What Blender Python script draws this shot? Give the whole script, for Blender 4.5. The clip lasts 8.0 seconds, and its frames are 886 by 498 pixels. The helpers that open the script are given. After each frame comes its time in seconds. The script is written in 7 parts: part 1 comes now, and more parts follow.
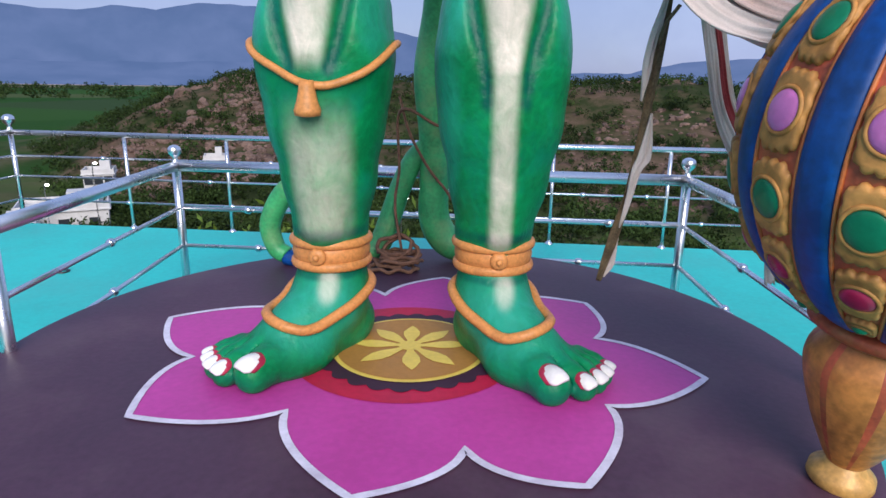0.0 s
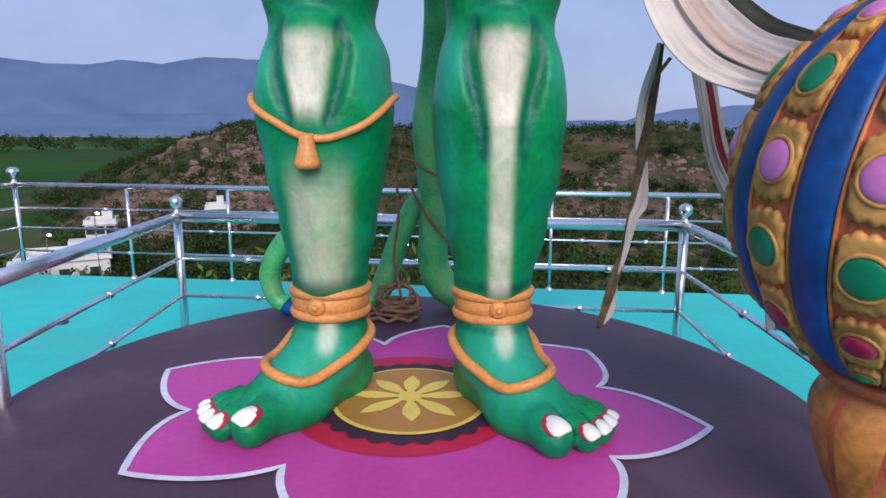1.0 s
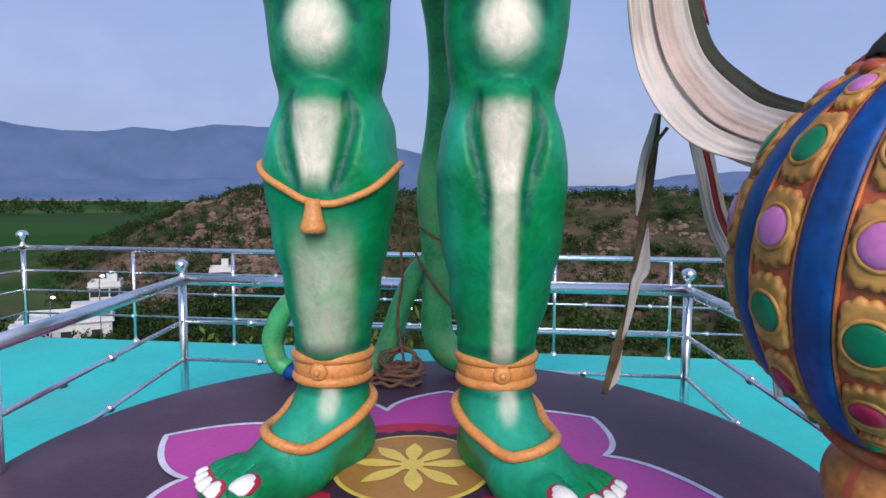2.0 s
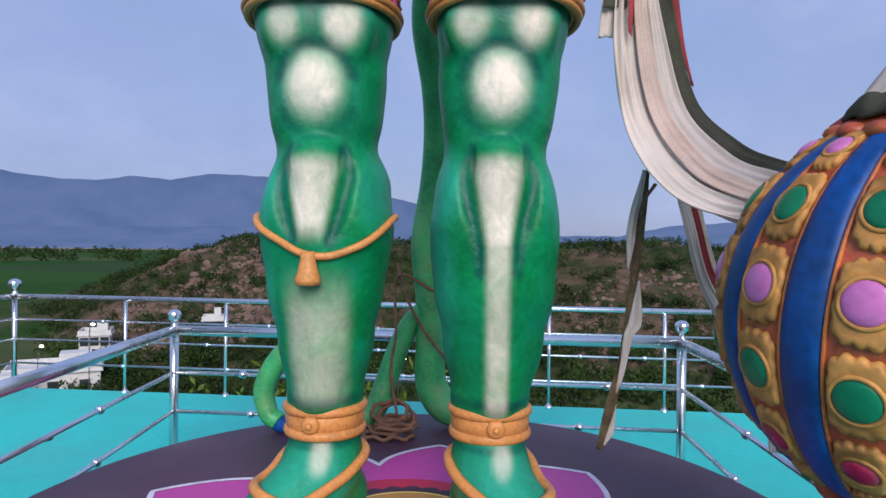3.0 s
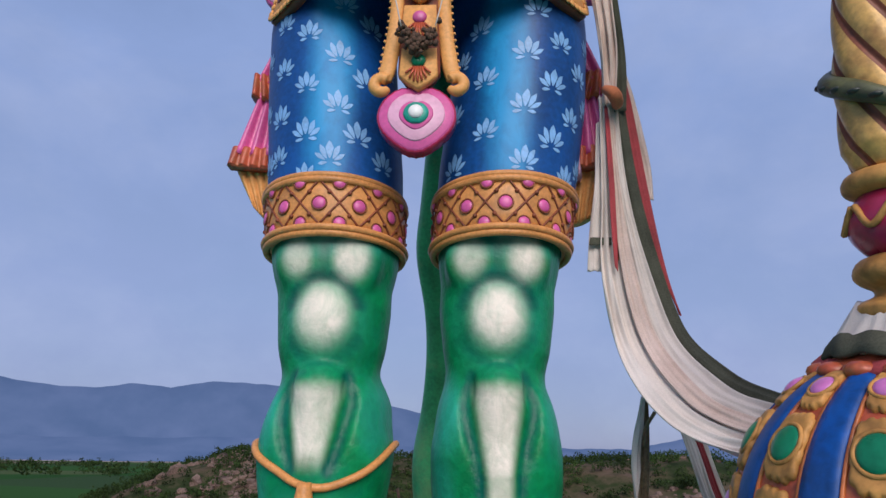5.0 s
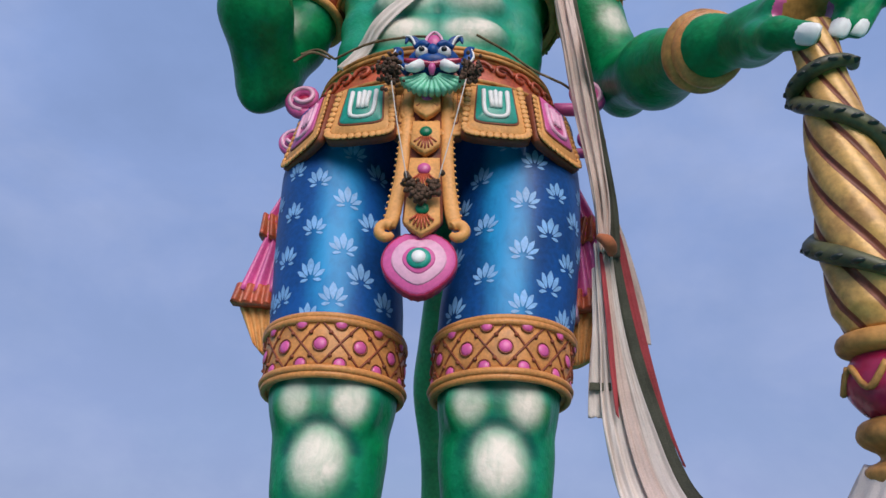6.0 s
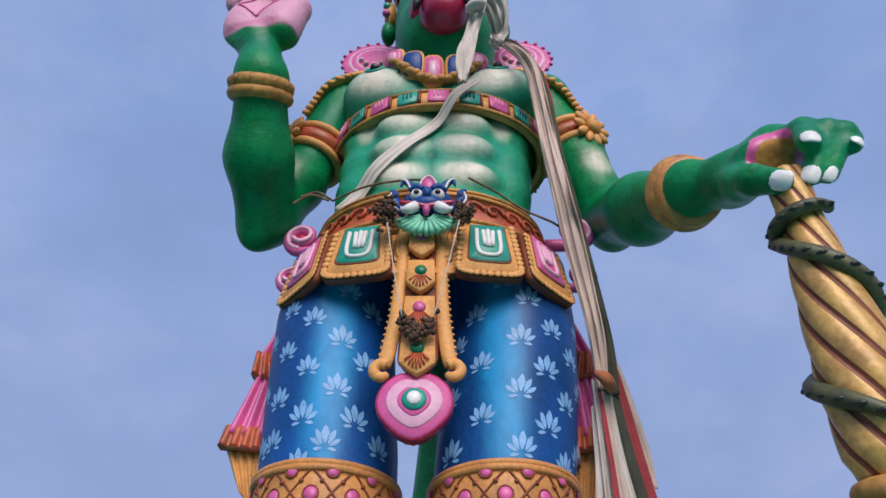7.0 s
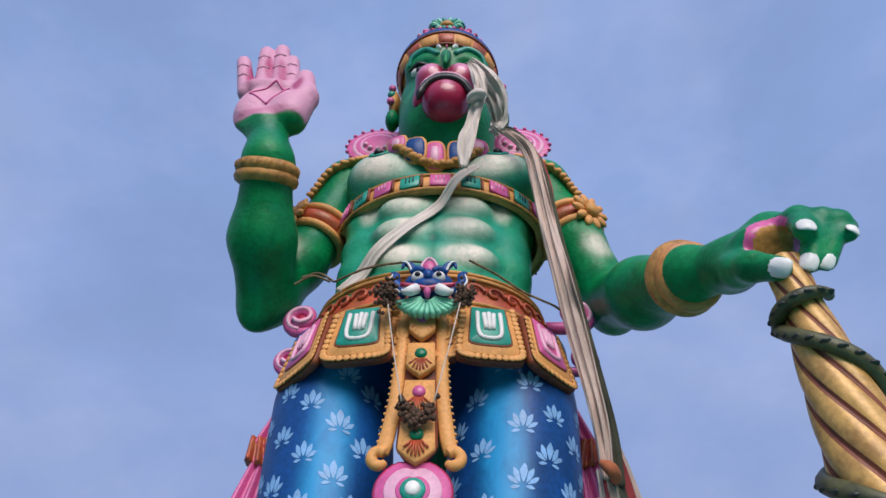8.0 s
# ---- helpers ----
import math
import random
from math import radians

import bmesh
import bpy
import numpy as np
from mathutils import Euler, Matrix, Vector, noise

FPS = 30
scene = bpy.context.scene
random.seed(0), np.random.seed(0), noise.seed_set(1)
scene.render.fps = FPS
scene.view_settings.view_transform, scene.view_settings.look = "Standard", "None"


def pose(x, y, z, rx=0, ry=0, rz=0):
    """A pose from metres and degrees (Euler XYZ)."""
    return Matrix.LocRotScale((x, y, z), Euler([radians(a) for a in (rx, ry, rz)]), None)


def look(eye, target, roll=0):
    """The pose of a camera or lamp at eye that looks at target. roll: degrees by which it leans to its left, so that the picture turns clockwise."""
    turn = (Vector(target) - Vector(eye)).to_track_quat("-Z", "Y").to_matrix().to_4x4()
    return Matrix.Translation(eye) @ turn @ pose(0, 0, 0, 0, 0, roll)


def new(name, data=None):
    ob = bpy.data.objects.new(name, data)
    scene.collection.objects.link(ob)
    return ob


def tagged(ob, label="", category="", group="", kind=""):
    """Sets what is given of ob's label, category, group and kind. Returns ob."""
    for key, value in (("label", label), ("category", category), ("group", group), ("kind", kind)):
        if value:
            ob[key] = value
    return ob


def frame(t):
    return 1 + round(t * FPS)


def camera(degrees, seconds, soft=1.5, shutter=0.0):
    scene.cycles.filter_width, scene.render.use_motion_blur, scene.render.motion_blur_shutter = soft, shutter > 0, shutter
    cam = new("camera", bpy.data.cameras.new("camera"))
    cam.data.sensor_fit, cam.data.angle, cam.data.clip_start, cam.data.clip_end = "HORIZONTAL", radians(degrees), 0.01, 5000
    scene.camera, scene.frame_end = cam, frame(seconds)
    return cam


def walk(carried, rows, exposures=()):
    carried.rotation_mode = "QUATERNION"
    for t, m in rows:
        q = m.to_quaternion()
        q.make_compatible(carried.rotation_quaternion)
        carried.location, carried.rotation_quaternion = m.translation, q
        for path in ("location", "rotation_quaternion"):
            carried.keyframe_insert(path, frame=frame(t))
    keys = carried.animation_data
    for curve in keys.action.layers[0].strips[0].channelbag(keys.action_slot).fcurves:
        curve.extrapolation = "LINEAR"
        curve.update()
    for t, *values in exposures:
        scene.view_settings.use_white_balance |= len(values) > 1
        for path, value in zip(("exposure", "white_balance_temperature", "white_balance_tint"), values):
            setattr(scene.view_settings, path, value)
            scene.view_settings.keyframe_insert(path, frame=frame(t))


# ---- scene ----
cam = camera(71.4, 8.0)
PATH = [
    (0, (0.146, -2.079, 0.983), (0.074, -0.148, 0.469), 0.8),
    (0.5, (0.147, -2.079, 0.989), (0.067, -0.133, 0.532), 0.5),
    (1, (0.151, -2.079, 0.994), (0.075, -0.115, 0.625), 0.2),
    (1.5, (0.151, -2.084, 0.996), (0.059, -0.101, 0.748), 0.2),
    (3, (0.156, -2.113, 1.01), (0.082, -0.115, 1.005), 0.6),
    (3.5, (0.159, -2.132, 1.025), (0.096, -0.139, 1.177), 0.5),
    (4, (0.164, -2.162, 1.044), (0.084, -0.19, 1.371), 0.5),
    (5.5, (0.174, -2.215, 1.082), (0.081, -0.394, 1.905), 1.0),
    (6, (0.149, -2.256, 1.114), (0.075, -0.532, 2.124), 1.7),
    (6.5, (0.143, -2.283, 1.131), (0.089, -0.674, 2.317), 0.9),
    (7, (0.146, -2.291, 1.146), (0.091, -0.806, 2.485), 0.9),
    (7.5, (0.144, -2.296, 1.15), (0.098, -0.921, 2.602), 0.9),
    (8, (0.142, -2.308, 1.155), (0.089, -1.004, 2.671), 1.5),
]
walk(cam, [(t, look(e, g, r)) for t, e, g, r in PATH], [(0, 0.26), (1.5, 0.20), (3.5, 0.08), (5.5, -0.06), (8, 0.0)])

# ---- world and light: dusk under thin cloud, the glow of the west behind the camera ----
SUN_UP = 31.0
world = bpy.data.worlds.new("dusk_sky")
scene.world = world
world.use_nodes = True
wn, wl = world.node_tree.nodes, world.node_tree.links
wn.clear()
sky = wn.new("ShaderNodeTexSky")
sky.sky_type = "NISHITA"
sky.sun_disc = False
sky.sun_elevation, sky.sun_rotation = radians(SUN_UP), radians(172)
sky.air_density, sky.dust_density, sky.ozone_density = 1.0, 1.2, 2.0
tc = wn.new("ShaderNodeTexCoord")
mp = wn.new("ShaderNodeMapping")
mp.inputs["Scale"].default_value = (1.0, 1.0, 1.5)
cl = wn.new("ShaderNodeTexNoise")
cl.inputs["Scale"].default_value, cl.inputs["Detail"].default_value, cl.inputs["Roughness"].default_value = 3.2, 7, 0.55
cl.inputs["Distortion"].default_value = 0.2
rp = wn.new("ShaderNodeValToRGB")
rp.color_ramp.elements[0].position, rp.color_ramp.elements[1].position = 0.36, 0.72
rp.color_ramp.elements[0].color, rp.color_ramp.elements[1].color = (0.74, 0.74, 0.74, 1), (0.95, 0.95, 0.95, 1)
sx = wn.new("ShaderNodeSeparateXYZ")
gr_ = wn.new("ShaderNodeValToRGB")
gr_.color_ramp.elements[0].position, gr_.color_ramp.elements[1].position = 0.0, 0.75
gr_.color_ramp.elements[0].color, gr_.color_ramp.elements[1].color = (0.275, 0.315, 0.545, 1), (0.280, 0.40, 0.735, 1)
e_ = gr_.color_ramp.elements.new(0.22)
e_.color = (0.298, 0.380, 0.66, 1)
up_ = wn.new("ShaderNodeVectorMath")
up_.operation = "SCALE"
wisp = wn.new("ShaderNodeTexNoise")
wisp.inputs["Scale"].default_value, wisp.inputs["Detail"].default_value, wisp.inputs["Roughness"].default_value = 3.4, 8, 0.58
wisp.inputs["Distortion"].default_value = 0.15
wr = wn.new("ShaderNodeMapRange")
wr.inputs["From Min"].default_value, wr.inputs["From Max"].default_value = 0.40, 0.68
wr.inputs["To Min"].default_value, wr.inputs["To Max"].default_value = 10.5, 11.3
wl.new(mp.outputs["Vector"], wisp.inputs["Vector"])
wl.new(wisp.outputs["Fac"], wr.inputs["Value"])
wl.new(wr.outputs["Result"], up_.inputs["Scale"])
mxs = wn.new("ShaderNodeMix")
mxs.data_type = "RGBA"
bg = wn.new("ShaderNodeBackground")
bg.inputs["Strength"].default_value = 0.10
wo = wn.new("ShaderNodeOutputWorld")
wl.new(tc.outputs["Generated"], mp.inputs["Vector"])
wl.new(mp.outputs["Vector"], cl.inputs["Vector"])
wl.new(cl.outputs["Fac"], rp.inputs["Fac"])
wl.new(rp.outputs["Color"], mxs.inputs["Factor"])
wl.new(sky.outputs["Color"], mxs.inputs["A"])
wl.new(tc.outputs["Generated"], sx.inputs["Vector"])
wl.new(sx.outputs["Z"], gr_.inputs["Fac"])
cloud = wn.new("ShaderNodeMix")
cloud.data_type = "RGBA"
cloud.inputs["B"].default_value = (0.375, 0.44, 0.67, 1)
cf = wn.new("ShaderNodeMapRange")
cf.inputs["From Min"].default_value, cf.inputs["From Max"].default_value, cf.inputs["To Max"].default_value = 0.46, 0.72, 0.6
wl.new(wisp.outputs["Fac"], cf.inputs["Value"])
wl.new(cf.outputs["Result"], cloud.inputs["Factor"])
wl.new(gr_.outputs["Color"], cloud.inputs["A"])
wl.new(cloud.outputs["Result"], up_.inputs[0])
wl.new(up_.outputs["Vector"], mxs.inputs["B"])
wl.new(mxs.outputs["Result"], bg.inputs["Color"])
wl.new(bg.outputs["Background"], wo.inputs["Surface"])
sun = new("sun", bpy.data.lights.new("sun", "SUN"))
sun.data.energy, sun.data.angle, sun.data.color = 3.25, radians(40), (1.0, 0.93, 0.88)
sun.matrix_world = look((3, -20 * math.cos(radians(SUN_UP)), 20 * math.sin(radians(SUN_UP))), (0, 0, 0))

# ---- materials ----
def mat(name, color, rough=0.5, metal=0.0, vary=0.18, scale=6.0, fine=60.0, bump=0.15, dist=0.004, dirt=None, dirt_amount=0.3, coat=0.0, dirt_scale=2.0):
    """A painted or raw surface: two scales of variation in colour, roughness and relief, and an optional second colour in stains."""
    m = bpy.data.materials.new(name)
    m.use_nodes = True
    n, l = m.node_tree.nodes, m.node_tree.links
    b = n["Principled BSDF"]
    b.inputs["Metallic"].default_value = metal
    b.inputs["Coat Weight"].default_value = coat
    b.inputs["Coat Roughness"].default_value = 0.2
    co = n.new("ShaderNodeTexCoord")
    big = n.new("ShaderNodeTexNoise")
    big.inputs["Scale"].default_value, big.inputs["Detail"].default_value = scale, 6
    sm = n.new("ShaderNodeTexNoise")
    sm.inputs["Scale"].default_value, sm.inputs["Detail"].default_value = fine, 4
    l.new(co.outputs["Object"], big.inputs["Vector"])
    l.new(co.outputs["Object"], sm.inputs["Vector"])
    hs = n.new("ShaderNodeHueSaturation")
    hs.inputs["Color"].default_value = (*color, 1)
    mr = n.new("ShaderNodeMapRange")
    mr.inputs["From Min"].default_value, mr.inputs["From Max"].default_value = 0.3, 0.7
    mr.inputs["To Min"].default_value, mr.inputs["To Max"].default_value = 1 - vary, 1 + vary
    add = n.new("ShaderNodeMath")
    add.operation = "MULTIPLY_ADD"
    add.inputs[1].default_value = 0.62
    l.new(sm.outputs["Fac"], add.inputs[0])
    l.new(big.outputs["Fac"], add.inputs[2])
    sub = n.new("ShaderNodeMath")
    sub.operation = "SUBTRACT"
    sub.inputs[1].default_value = 0.31
    l.new(add.outputs[0], sub.inputs[0])
    l.new(sub.outputs[0], mr.inputs["Value"])
    l.new(mr.outputs["Result"], hs.inputs["Value"])
    out = hs.outputs["Color"]
    if dirt:
        dn = n.new("ShaderNodeTexNoise")
        dn.inputs["Scale"].default_value, dn.inputs["Detail"].default_value, dn.inputs["Roughness"].default_value = dirt_scale, 9, 0.65
        l.new(co.outputs["Object"], dn.inputs["Vector"])
        dr = n.new("ShaderNodeMapRange")
        dr.inputs["From Min"].default_value, dr.inputs["From Max"].default_value = 0.5, 0.72
        dr.inputs["To Max"].default_value = dirt_amount
        l.new(dn.outputs["Fac"], dr.inputs["Value"])
        mx = n.new("ShaderNodeMix")
        mx.data_type = "RGBA"
        mx.inputs["B"].default_value = (*dirt, 1)
        l.new(dr.outputs["Result"], mx.inputs["Factor"])
        l.new(out, mx.inputs["A"])
        out = mx.outputs["Result"]
    l.new(out, b.inputs["Base Color"])
    rr = n.new("ShaderNodeMapRange")
    rr.inputs["To Min"].default_value, rr.inputs["To Max"].default_value = max(0.03, rough - 0.1), min(1, rough + 0.1)
    l.new(big.outputs["Fac"], rr.inputs["Value"])
    l.new(rr.outputs["Result"], b.inputs["Roughness"])
    bp = n.new("ShaderNodeBump")
    bp.inputs["Strength"].default_value, bp.inputs["Distance"].default_value = bump, dist
    l.new(add.outputs[0], bp.inputs["Height"])
    l.new(bp.outputs["Normal"], b.inputs["Normal"])
    return m


def blend_by(m, layer, other, amount=1.0):
    """Lets a coat stored as a point layer, sprayed paint as well as painted-in highlight and shade, turn the base
    colour towards another colour.
    """
    n, l = m.node_tree.nodes, m.node_tree.links
    b = n["Principled BSDF"]
    src = b.inputs["Base Color"].links[0].from_socket
    at = n.new("ShaderNodeAttribute")
    at.attribute_name = layer
    br = n.new("ShaderNodeTexNoise")
    br.inputs["Scale"].default_value, br.inputs["Detail"].default_value, br.inputs["Roughness"].default_value = 9, 8, 0.62
    br.inputs["Distortion"].default_value = 0.5
    co = n.new("ShaderNodeTexCoord")
    mp = n.new("ShaderNodeMapping")
    mp.inputs["Scale"].default_value = (1.5, 1.5, 0.9)
    l.new(co.outputs["Object"], mp.inputs["Vector"])
    l.new(mp.outputs["Vector"], br.inputs["Vector"])
    ov = n.new("ShaderNodeMath")
    ov.operation = "MULTIPLY_ADD"
    ov.inputs[1].default_value, ov.inputs[2].default_value = 1.8, 0.10
    l.new(br.outputs["Fac"], ov.inputs[0])
    ml = n.new("ShaderNodeMath")
    ml.operation = "MULTIPLY"
    ml.use_clamp = True
    l.new(at.outputs["Fac"], ml.inputs[0])
    l.new(ov.outputs[0], ml.inputs[1])
    sc = n.new("ShaderNodeMath")
    sc.operation = "MULTIPLY"
    sc.inputs[1].default_value = amount
    l.new(ml.outputs[0], sc.inputs[0])
    mx = n.new("ShaderNodeMix")
    mx.data_type = "RGBA"
    mx.inputs["B"].default_value = (*other, 1)
    l.new(sc.outputs[0], mx.inputs["Factor"])
    l.new(src, mx.inputs["A"])
    l.new(mx.outputs["Result"], b.inputs["Base Color"])


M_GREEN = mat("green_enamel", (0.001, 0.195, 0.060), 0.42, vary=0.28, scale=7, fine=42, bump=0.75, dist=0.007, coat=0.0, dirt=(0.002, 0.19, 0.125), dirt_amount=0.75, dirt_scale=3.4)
blend_by(M_GREEN, "teal_coat", (0.03, 0.36, 0.27), 0.9)
# airbrushed dark lines, with crease and contact shade put into the green
blend_by(M_GREEN, "crease_shade_coat", (0.0, 0.075, 0.06), 0.85)
# pale airbrush on the muscles, their highlights put into the colour with it
blend_by(M_GREEN, "pale_highlight_coat", (0.80, 0.70, 0.60), 0.95)
blend_by(M_GREEN, "palm_coat", (0.70, 0.34, 0.48), 1.0)
blend_by(M_GREEN, "crimson_coat", (0.40, 0.04, 0.14), 0.9)
M_TAIL = mat("tail_green", (0.045, 0.38, 0.13), 0.42, vary=0.3, scale=7, bump=0.4, dirt=(0.22, 0.40, 0.16), dirt_amount=0.7, dirt_scale=5)
M_BRONZE = mat("bronze_paint", (0.60, 0.25, 0.075), 0.45, 0.0, 0.28, 9, 80, 0.3, dirt=(0.16, 0.05, 0.02), dirt_amount=0.5, dirt_scale=9)
M_GOLD = mat("gold_paint", (0.46, 0.215, 0.058), 0.55, 0.05, 0.40, 9, 45, 0.8, dirt=(0.13, 0.07, 0.02), dirt_amount=0.6, dirt_scale=7)
M_GOLDLIGHT = mat("light_gold_paint", (0.72, 0.335, 0.105), 0.52, 0.0, 0.22, 10, 80, 0.3, dirt=(0.28, 0.10, 0.03), dirt_amount=0.45, dirt_scale=10)
M_ORANGE = mat("orange_red_edging", (0.50, 0.13, 0.035), 0.45, 0, 0.35, 10, 70, 0.4, dirt=(0.45, 0.22, 0.05), dirt_amount=0.7, dirt_scale=14)
M_CUP = mat("orange_gold_paint", (0.50, 0.19, 0.045), 0.42, 0.05, 0.4, 6, 50, 0.5, dirt=(0.42, 0.10, 0.03), dirt_amount=0.8, dirt_scale=4)
M_RUST = mat("brown_groove_paint", (0.20, 0.045, 0.015), 0.55, 0, 0.3, 12, 80, 0.3)
M_REDBROWN = mat("red_brown_paint", (0.43, 0.080, 0.035), 0.45, 0.05, 0.35, 10, 70, 0.4, dirt=(0.35, 0.17, 0.05), dirt_amount=0.6, dirt_scale=12)
M_PINK = mat("pink_paint", (0.62, 0.10, 0.30), 0.38, 0, 0.18, 8, 60, 0.2, dirt=(0.35, 0.05, 0.15), dirt_amount=0.4)
M_LILAC = mat("lilac_gem_paint", (0.55, 0.16, 0.42), 0.3, 0, 0.15, 10, 60, 0.2)
M_PALEPINK = mat("pale_pink_paint", (0.72, 0.37, 0.51), 0.38, 0, 0.12, 8, 60, 0.2)
blend_by(M_PALEPINK, "crease_shade_coat", (0.42, 0.05, 0.15), 0.9)
M_CRIMSON = mat("crimson_paint", (0.36, 0.012, 0.06), 0.3, 0, 0.2, 8, 60, 0.2, coat=0.2)
# pale pink cheeks, and the chin's highlight put into the crimson
blend_by(M_CRIMSON, "pale_highlight_coat", (0.75, 0.25, 0.42), 0.9)
M_GEMGREEN = mat("green_gem_paint", (0.005, 0.16, 0.075), 0.3, 0, 0.2, 10, 60, 0.2)
M_TEAL = mat("teal_paint", (0.01, 0.27, 0.20), 0.4, 0, 0.2, 10, 60, 0.2)
M_MINT = mat("mint_paint", (0.22, 0.60, 0.42), 0.45, 0, 0.15, 10, 60, 0.2)
M_BLUE = mat("blue_enamel", (0.003, 0.060, 0.235), 0.5, 0.0, 0.3, 3, 50, 0.25, coat=0.05)
# cyan gleam down the thighs, painted into the blue
blend_by(M_BLUE, "pale_highlight_coat", (0.01, 0.30, 0.62), 0.85)
M_BANDBLUE = mat("mace_blue_paint", (0.002, 0.058, 0.25), 0.45, 0.0, 0.35, 6, 45, 0.5, dirt=(0.02, 0.05, 0.12), dirt_amount=0.5)
M_LOTUSBLUE = mat("pale_blue_stencil", (0.19, 0.38, 0.66), 0.5, 0, 0.2, 14, 90, 0.1)
M_WHITE = mat("white_paint", (0.78, 0.76, 0.74), 0.45, 0, 0.1, 8, 70, 0.2, dirt=(0.5, 0.45, 0.4), dirt_amount=0.4)
M_BLACK = mat("black_paint", (0.012, 0.012, 0.014), 0.4, 0, 0.2)
M_NAILRIM = mat("red_rim_paint", (0.38, 0.02, 0.06), 0.45)
M_PLINTH = mat("maroon_floor_paint", (0.068, 0.027, 0.052), 0.55, 0, 0.22, 1.6, 40, 0.25, 0.004, dirt=(0.13, 0.085, 0.10), dirt_amount=0.5, dirt_scale=1.7)
M_PETAL = mat("magenta_floor_paint", (0.49, 0.048, 0.30), 0.5, 0, 0.12, 2.2, 40, 0.2, dirt=(0.42, 0.05, 0.26), dirt_amount=0.5)
M_LINE = mat("white_outline_paint", (0.66, 0.62, 0.72), 0.55, 0, 0.15, 6, 60, 0.2, dirt=(0.4, 0.3, 0.42), dirt_amount=0.5, dirt_scale=9)
M_RED = mat("red_floor_paint", (0.46, 0.012, 0.055), 0.5, 0, 0.15, 3, 40, 0.2)
M_DARK = mat("dark_scallop_paint", (0.045, 0.014, 0.035), 0.55, 0, 0.2)
M_OCHRE = mat("ochre_floor_paint", (0.40, 0.19, 0.045), 0.5, 0, 0.12, 3, 50, 0.2, dirt=(0.3, 0.13, 0.03), dirt_amount=0.4)
M_YELLOW = mat("yellow_floor_paint", (0.74, 0.55, 0.11), 0.5, 0, 0.1, 6, 60, 0.2)
M_CYAN = mat("turquoise_floor_paint", (0.013, 0.51, 0.455), 0.5, 0, 0.10, 1.3, 30, 0.25, dirt=(0.06, 0.42, 0.38), dirt_amount=0.6, dirt_scale=0.9)
M_STEEL = mat("polished_steel", (0.78, 0.78, 0.80), 0.28, 1.0, 0.08, 4, 90, 0.05, 0.001)
M_CLOTH = mat("white_cotton", (0.64, 0.56, 0.51), 0.9, 0, 0.10, 5, 220, 0.5, 0.003, dirt=(0.52, 0.42, 0.37), dirt_amount=0.5, dirt_scale=4)
M_CLOTHPINK = mat("pinkish_cotton", (0.60, 0.46, 0.40), 0.9, 0, 0.16, 5, 220, 0.5, 0.003, dirt=(0.42, 0.28, 0.22), dirt_amount=0.6, dirt_scale=4)
M_OLIVE = mat("olive_cotton", (0.075, 0.075, 0.055), 0.92, 0, 0.3, 8, 200, 0.5, 0.003)
M_REDCLOTH = mat("red_cotton", (0.33, 0.045, 0.05), 0.9, 0, 0.25, 8, 200, 0.4, 0.003)
M_ORANGECLOTH = mat("rust_cotton", (0.40, 0.12, 0.05), 0.9, 0, 0.25, 8, 200, 0.4, 0.003)
M_DRIED = mat("dried_garland_brown", (0.15, 0.105, 0.055), 0.95, 0, 0.4, 25, 150, 0.8, 0.006)
M_WITHER = mat("withered_flowers", (0.085, 0.045, 0.028), 0.95, 0, 0.4, 25, 150, 0.8, 0.006)
M_SHAFT = mat("shaft_gold_paint", (0.56, 0.31, 0.085), 0.42, 0.1, 0.3, 10, 70, 0.4, dirt=(0.22, 0.08, 0.025), dirt_amount=0.6, dirt_scale=8)
M_ROPE = mat("coir_rope", (0.20, 0.10, 0.06), 0.95, 0, 0.35, 30, 160, 0.6, 0.004)
M_SNAKE = mat("snake_paint", (0.075, 0.075, 0.028), 0.5, 0, 0.4, 10, 60, 0.5, dirt=(0.015, 0.017, 0.012), dirt_amount=0.95, dirt_scale=11)
M_SPOT = mat("dark_spot_paint", (0.02, 0.025, 0.02), 0.45, 0, 0.2)
M_WALL = mat("house_whitewash", (0.55, 0.54, 0.53), 0.85, 0, 0.1, 0.8, 8, 0.2, dirt=(0.45, 0.43, 0.42), dirt_amount=0.5, dirt_scale=0.6)
M_PANE = mat("dark_window_glass", (0.03, 0.035, 0.04), 0.1, 0, 0.1)
M_LEAF = mat("bush_leaves", (0.026, 0.046, 0.012), 0.7, 0, 0.6, 0.12, 3.0, 0.1)
M_LEAFBRIGHT = mat("bright_leaves", (0.095, 0.15, 0.022), 0.6, 0, 0.4, 1.0, 8.0, 0.1)
M_BARK = mat("bark", (0.09, 0.06, 0.04), 0.9, 0, 0.3, 10, 60, 0.6, 0.02)
M_ROCK = mat("granite_boulder", (0.145, 0.096, 0.078), 0.9, 0, 0.6, 0.25, 3.0, 0.5, 0.1, dirt=(0.09, 0.065, 0.05), dirt_amount=0.7, dirt_scale=0.5)
for m_, s_ in ((M_GREEN, 0.22), (M_BANDBLUE, 0.3), (M_GOLD, 0.35), (M_GEMGREEN, 0.3), (M_BRONZE, 0.35), (M_GOLDLIGHT, 0.3), (M_LEAF, 0.08), (M_LEAFBRIGHT, 0.15), (M_ROCK, 0.1), (M_BLUE, 0.3), (M_WALL, 0.15), (M_CLOTH, 0.1), (M_CLOTHPINK, 0.1), (M_OLIVE, 0.1)):
    m_.node_tree.nodes["Principled BSDF"].inputs["Specular IOR Level"].default_value = s_
M_LAMP = bpy.data.materials.new("lit_bulb")
M_LAMP.use_nodes = True
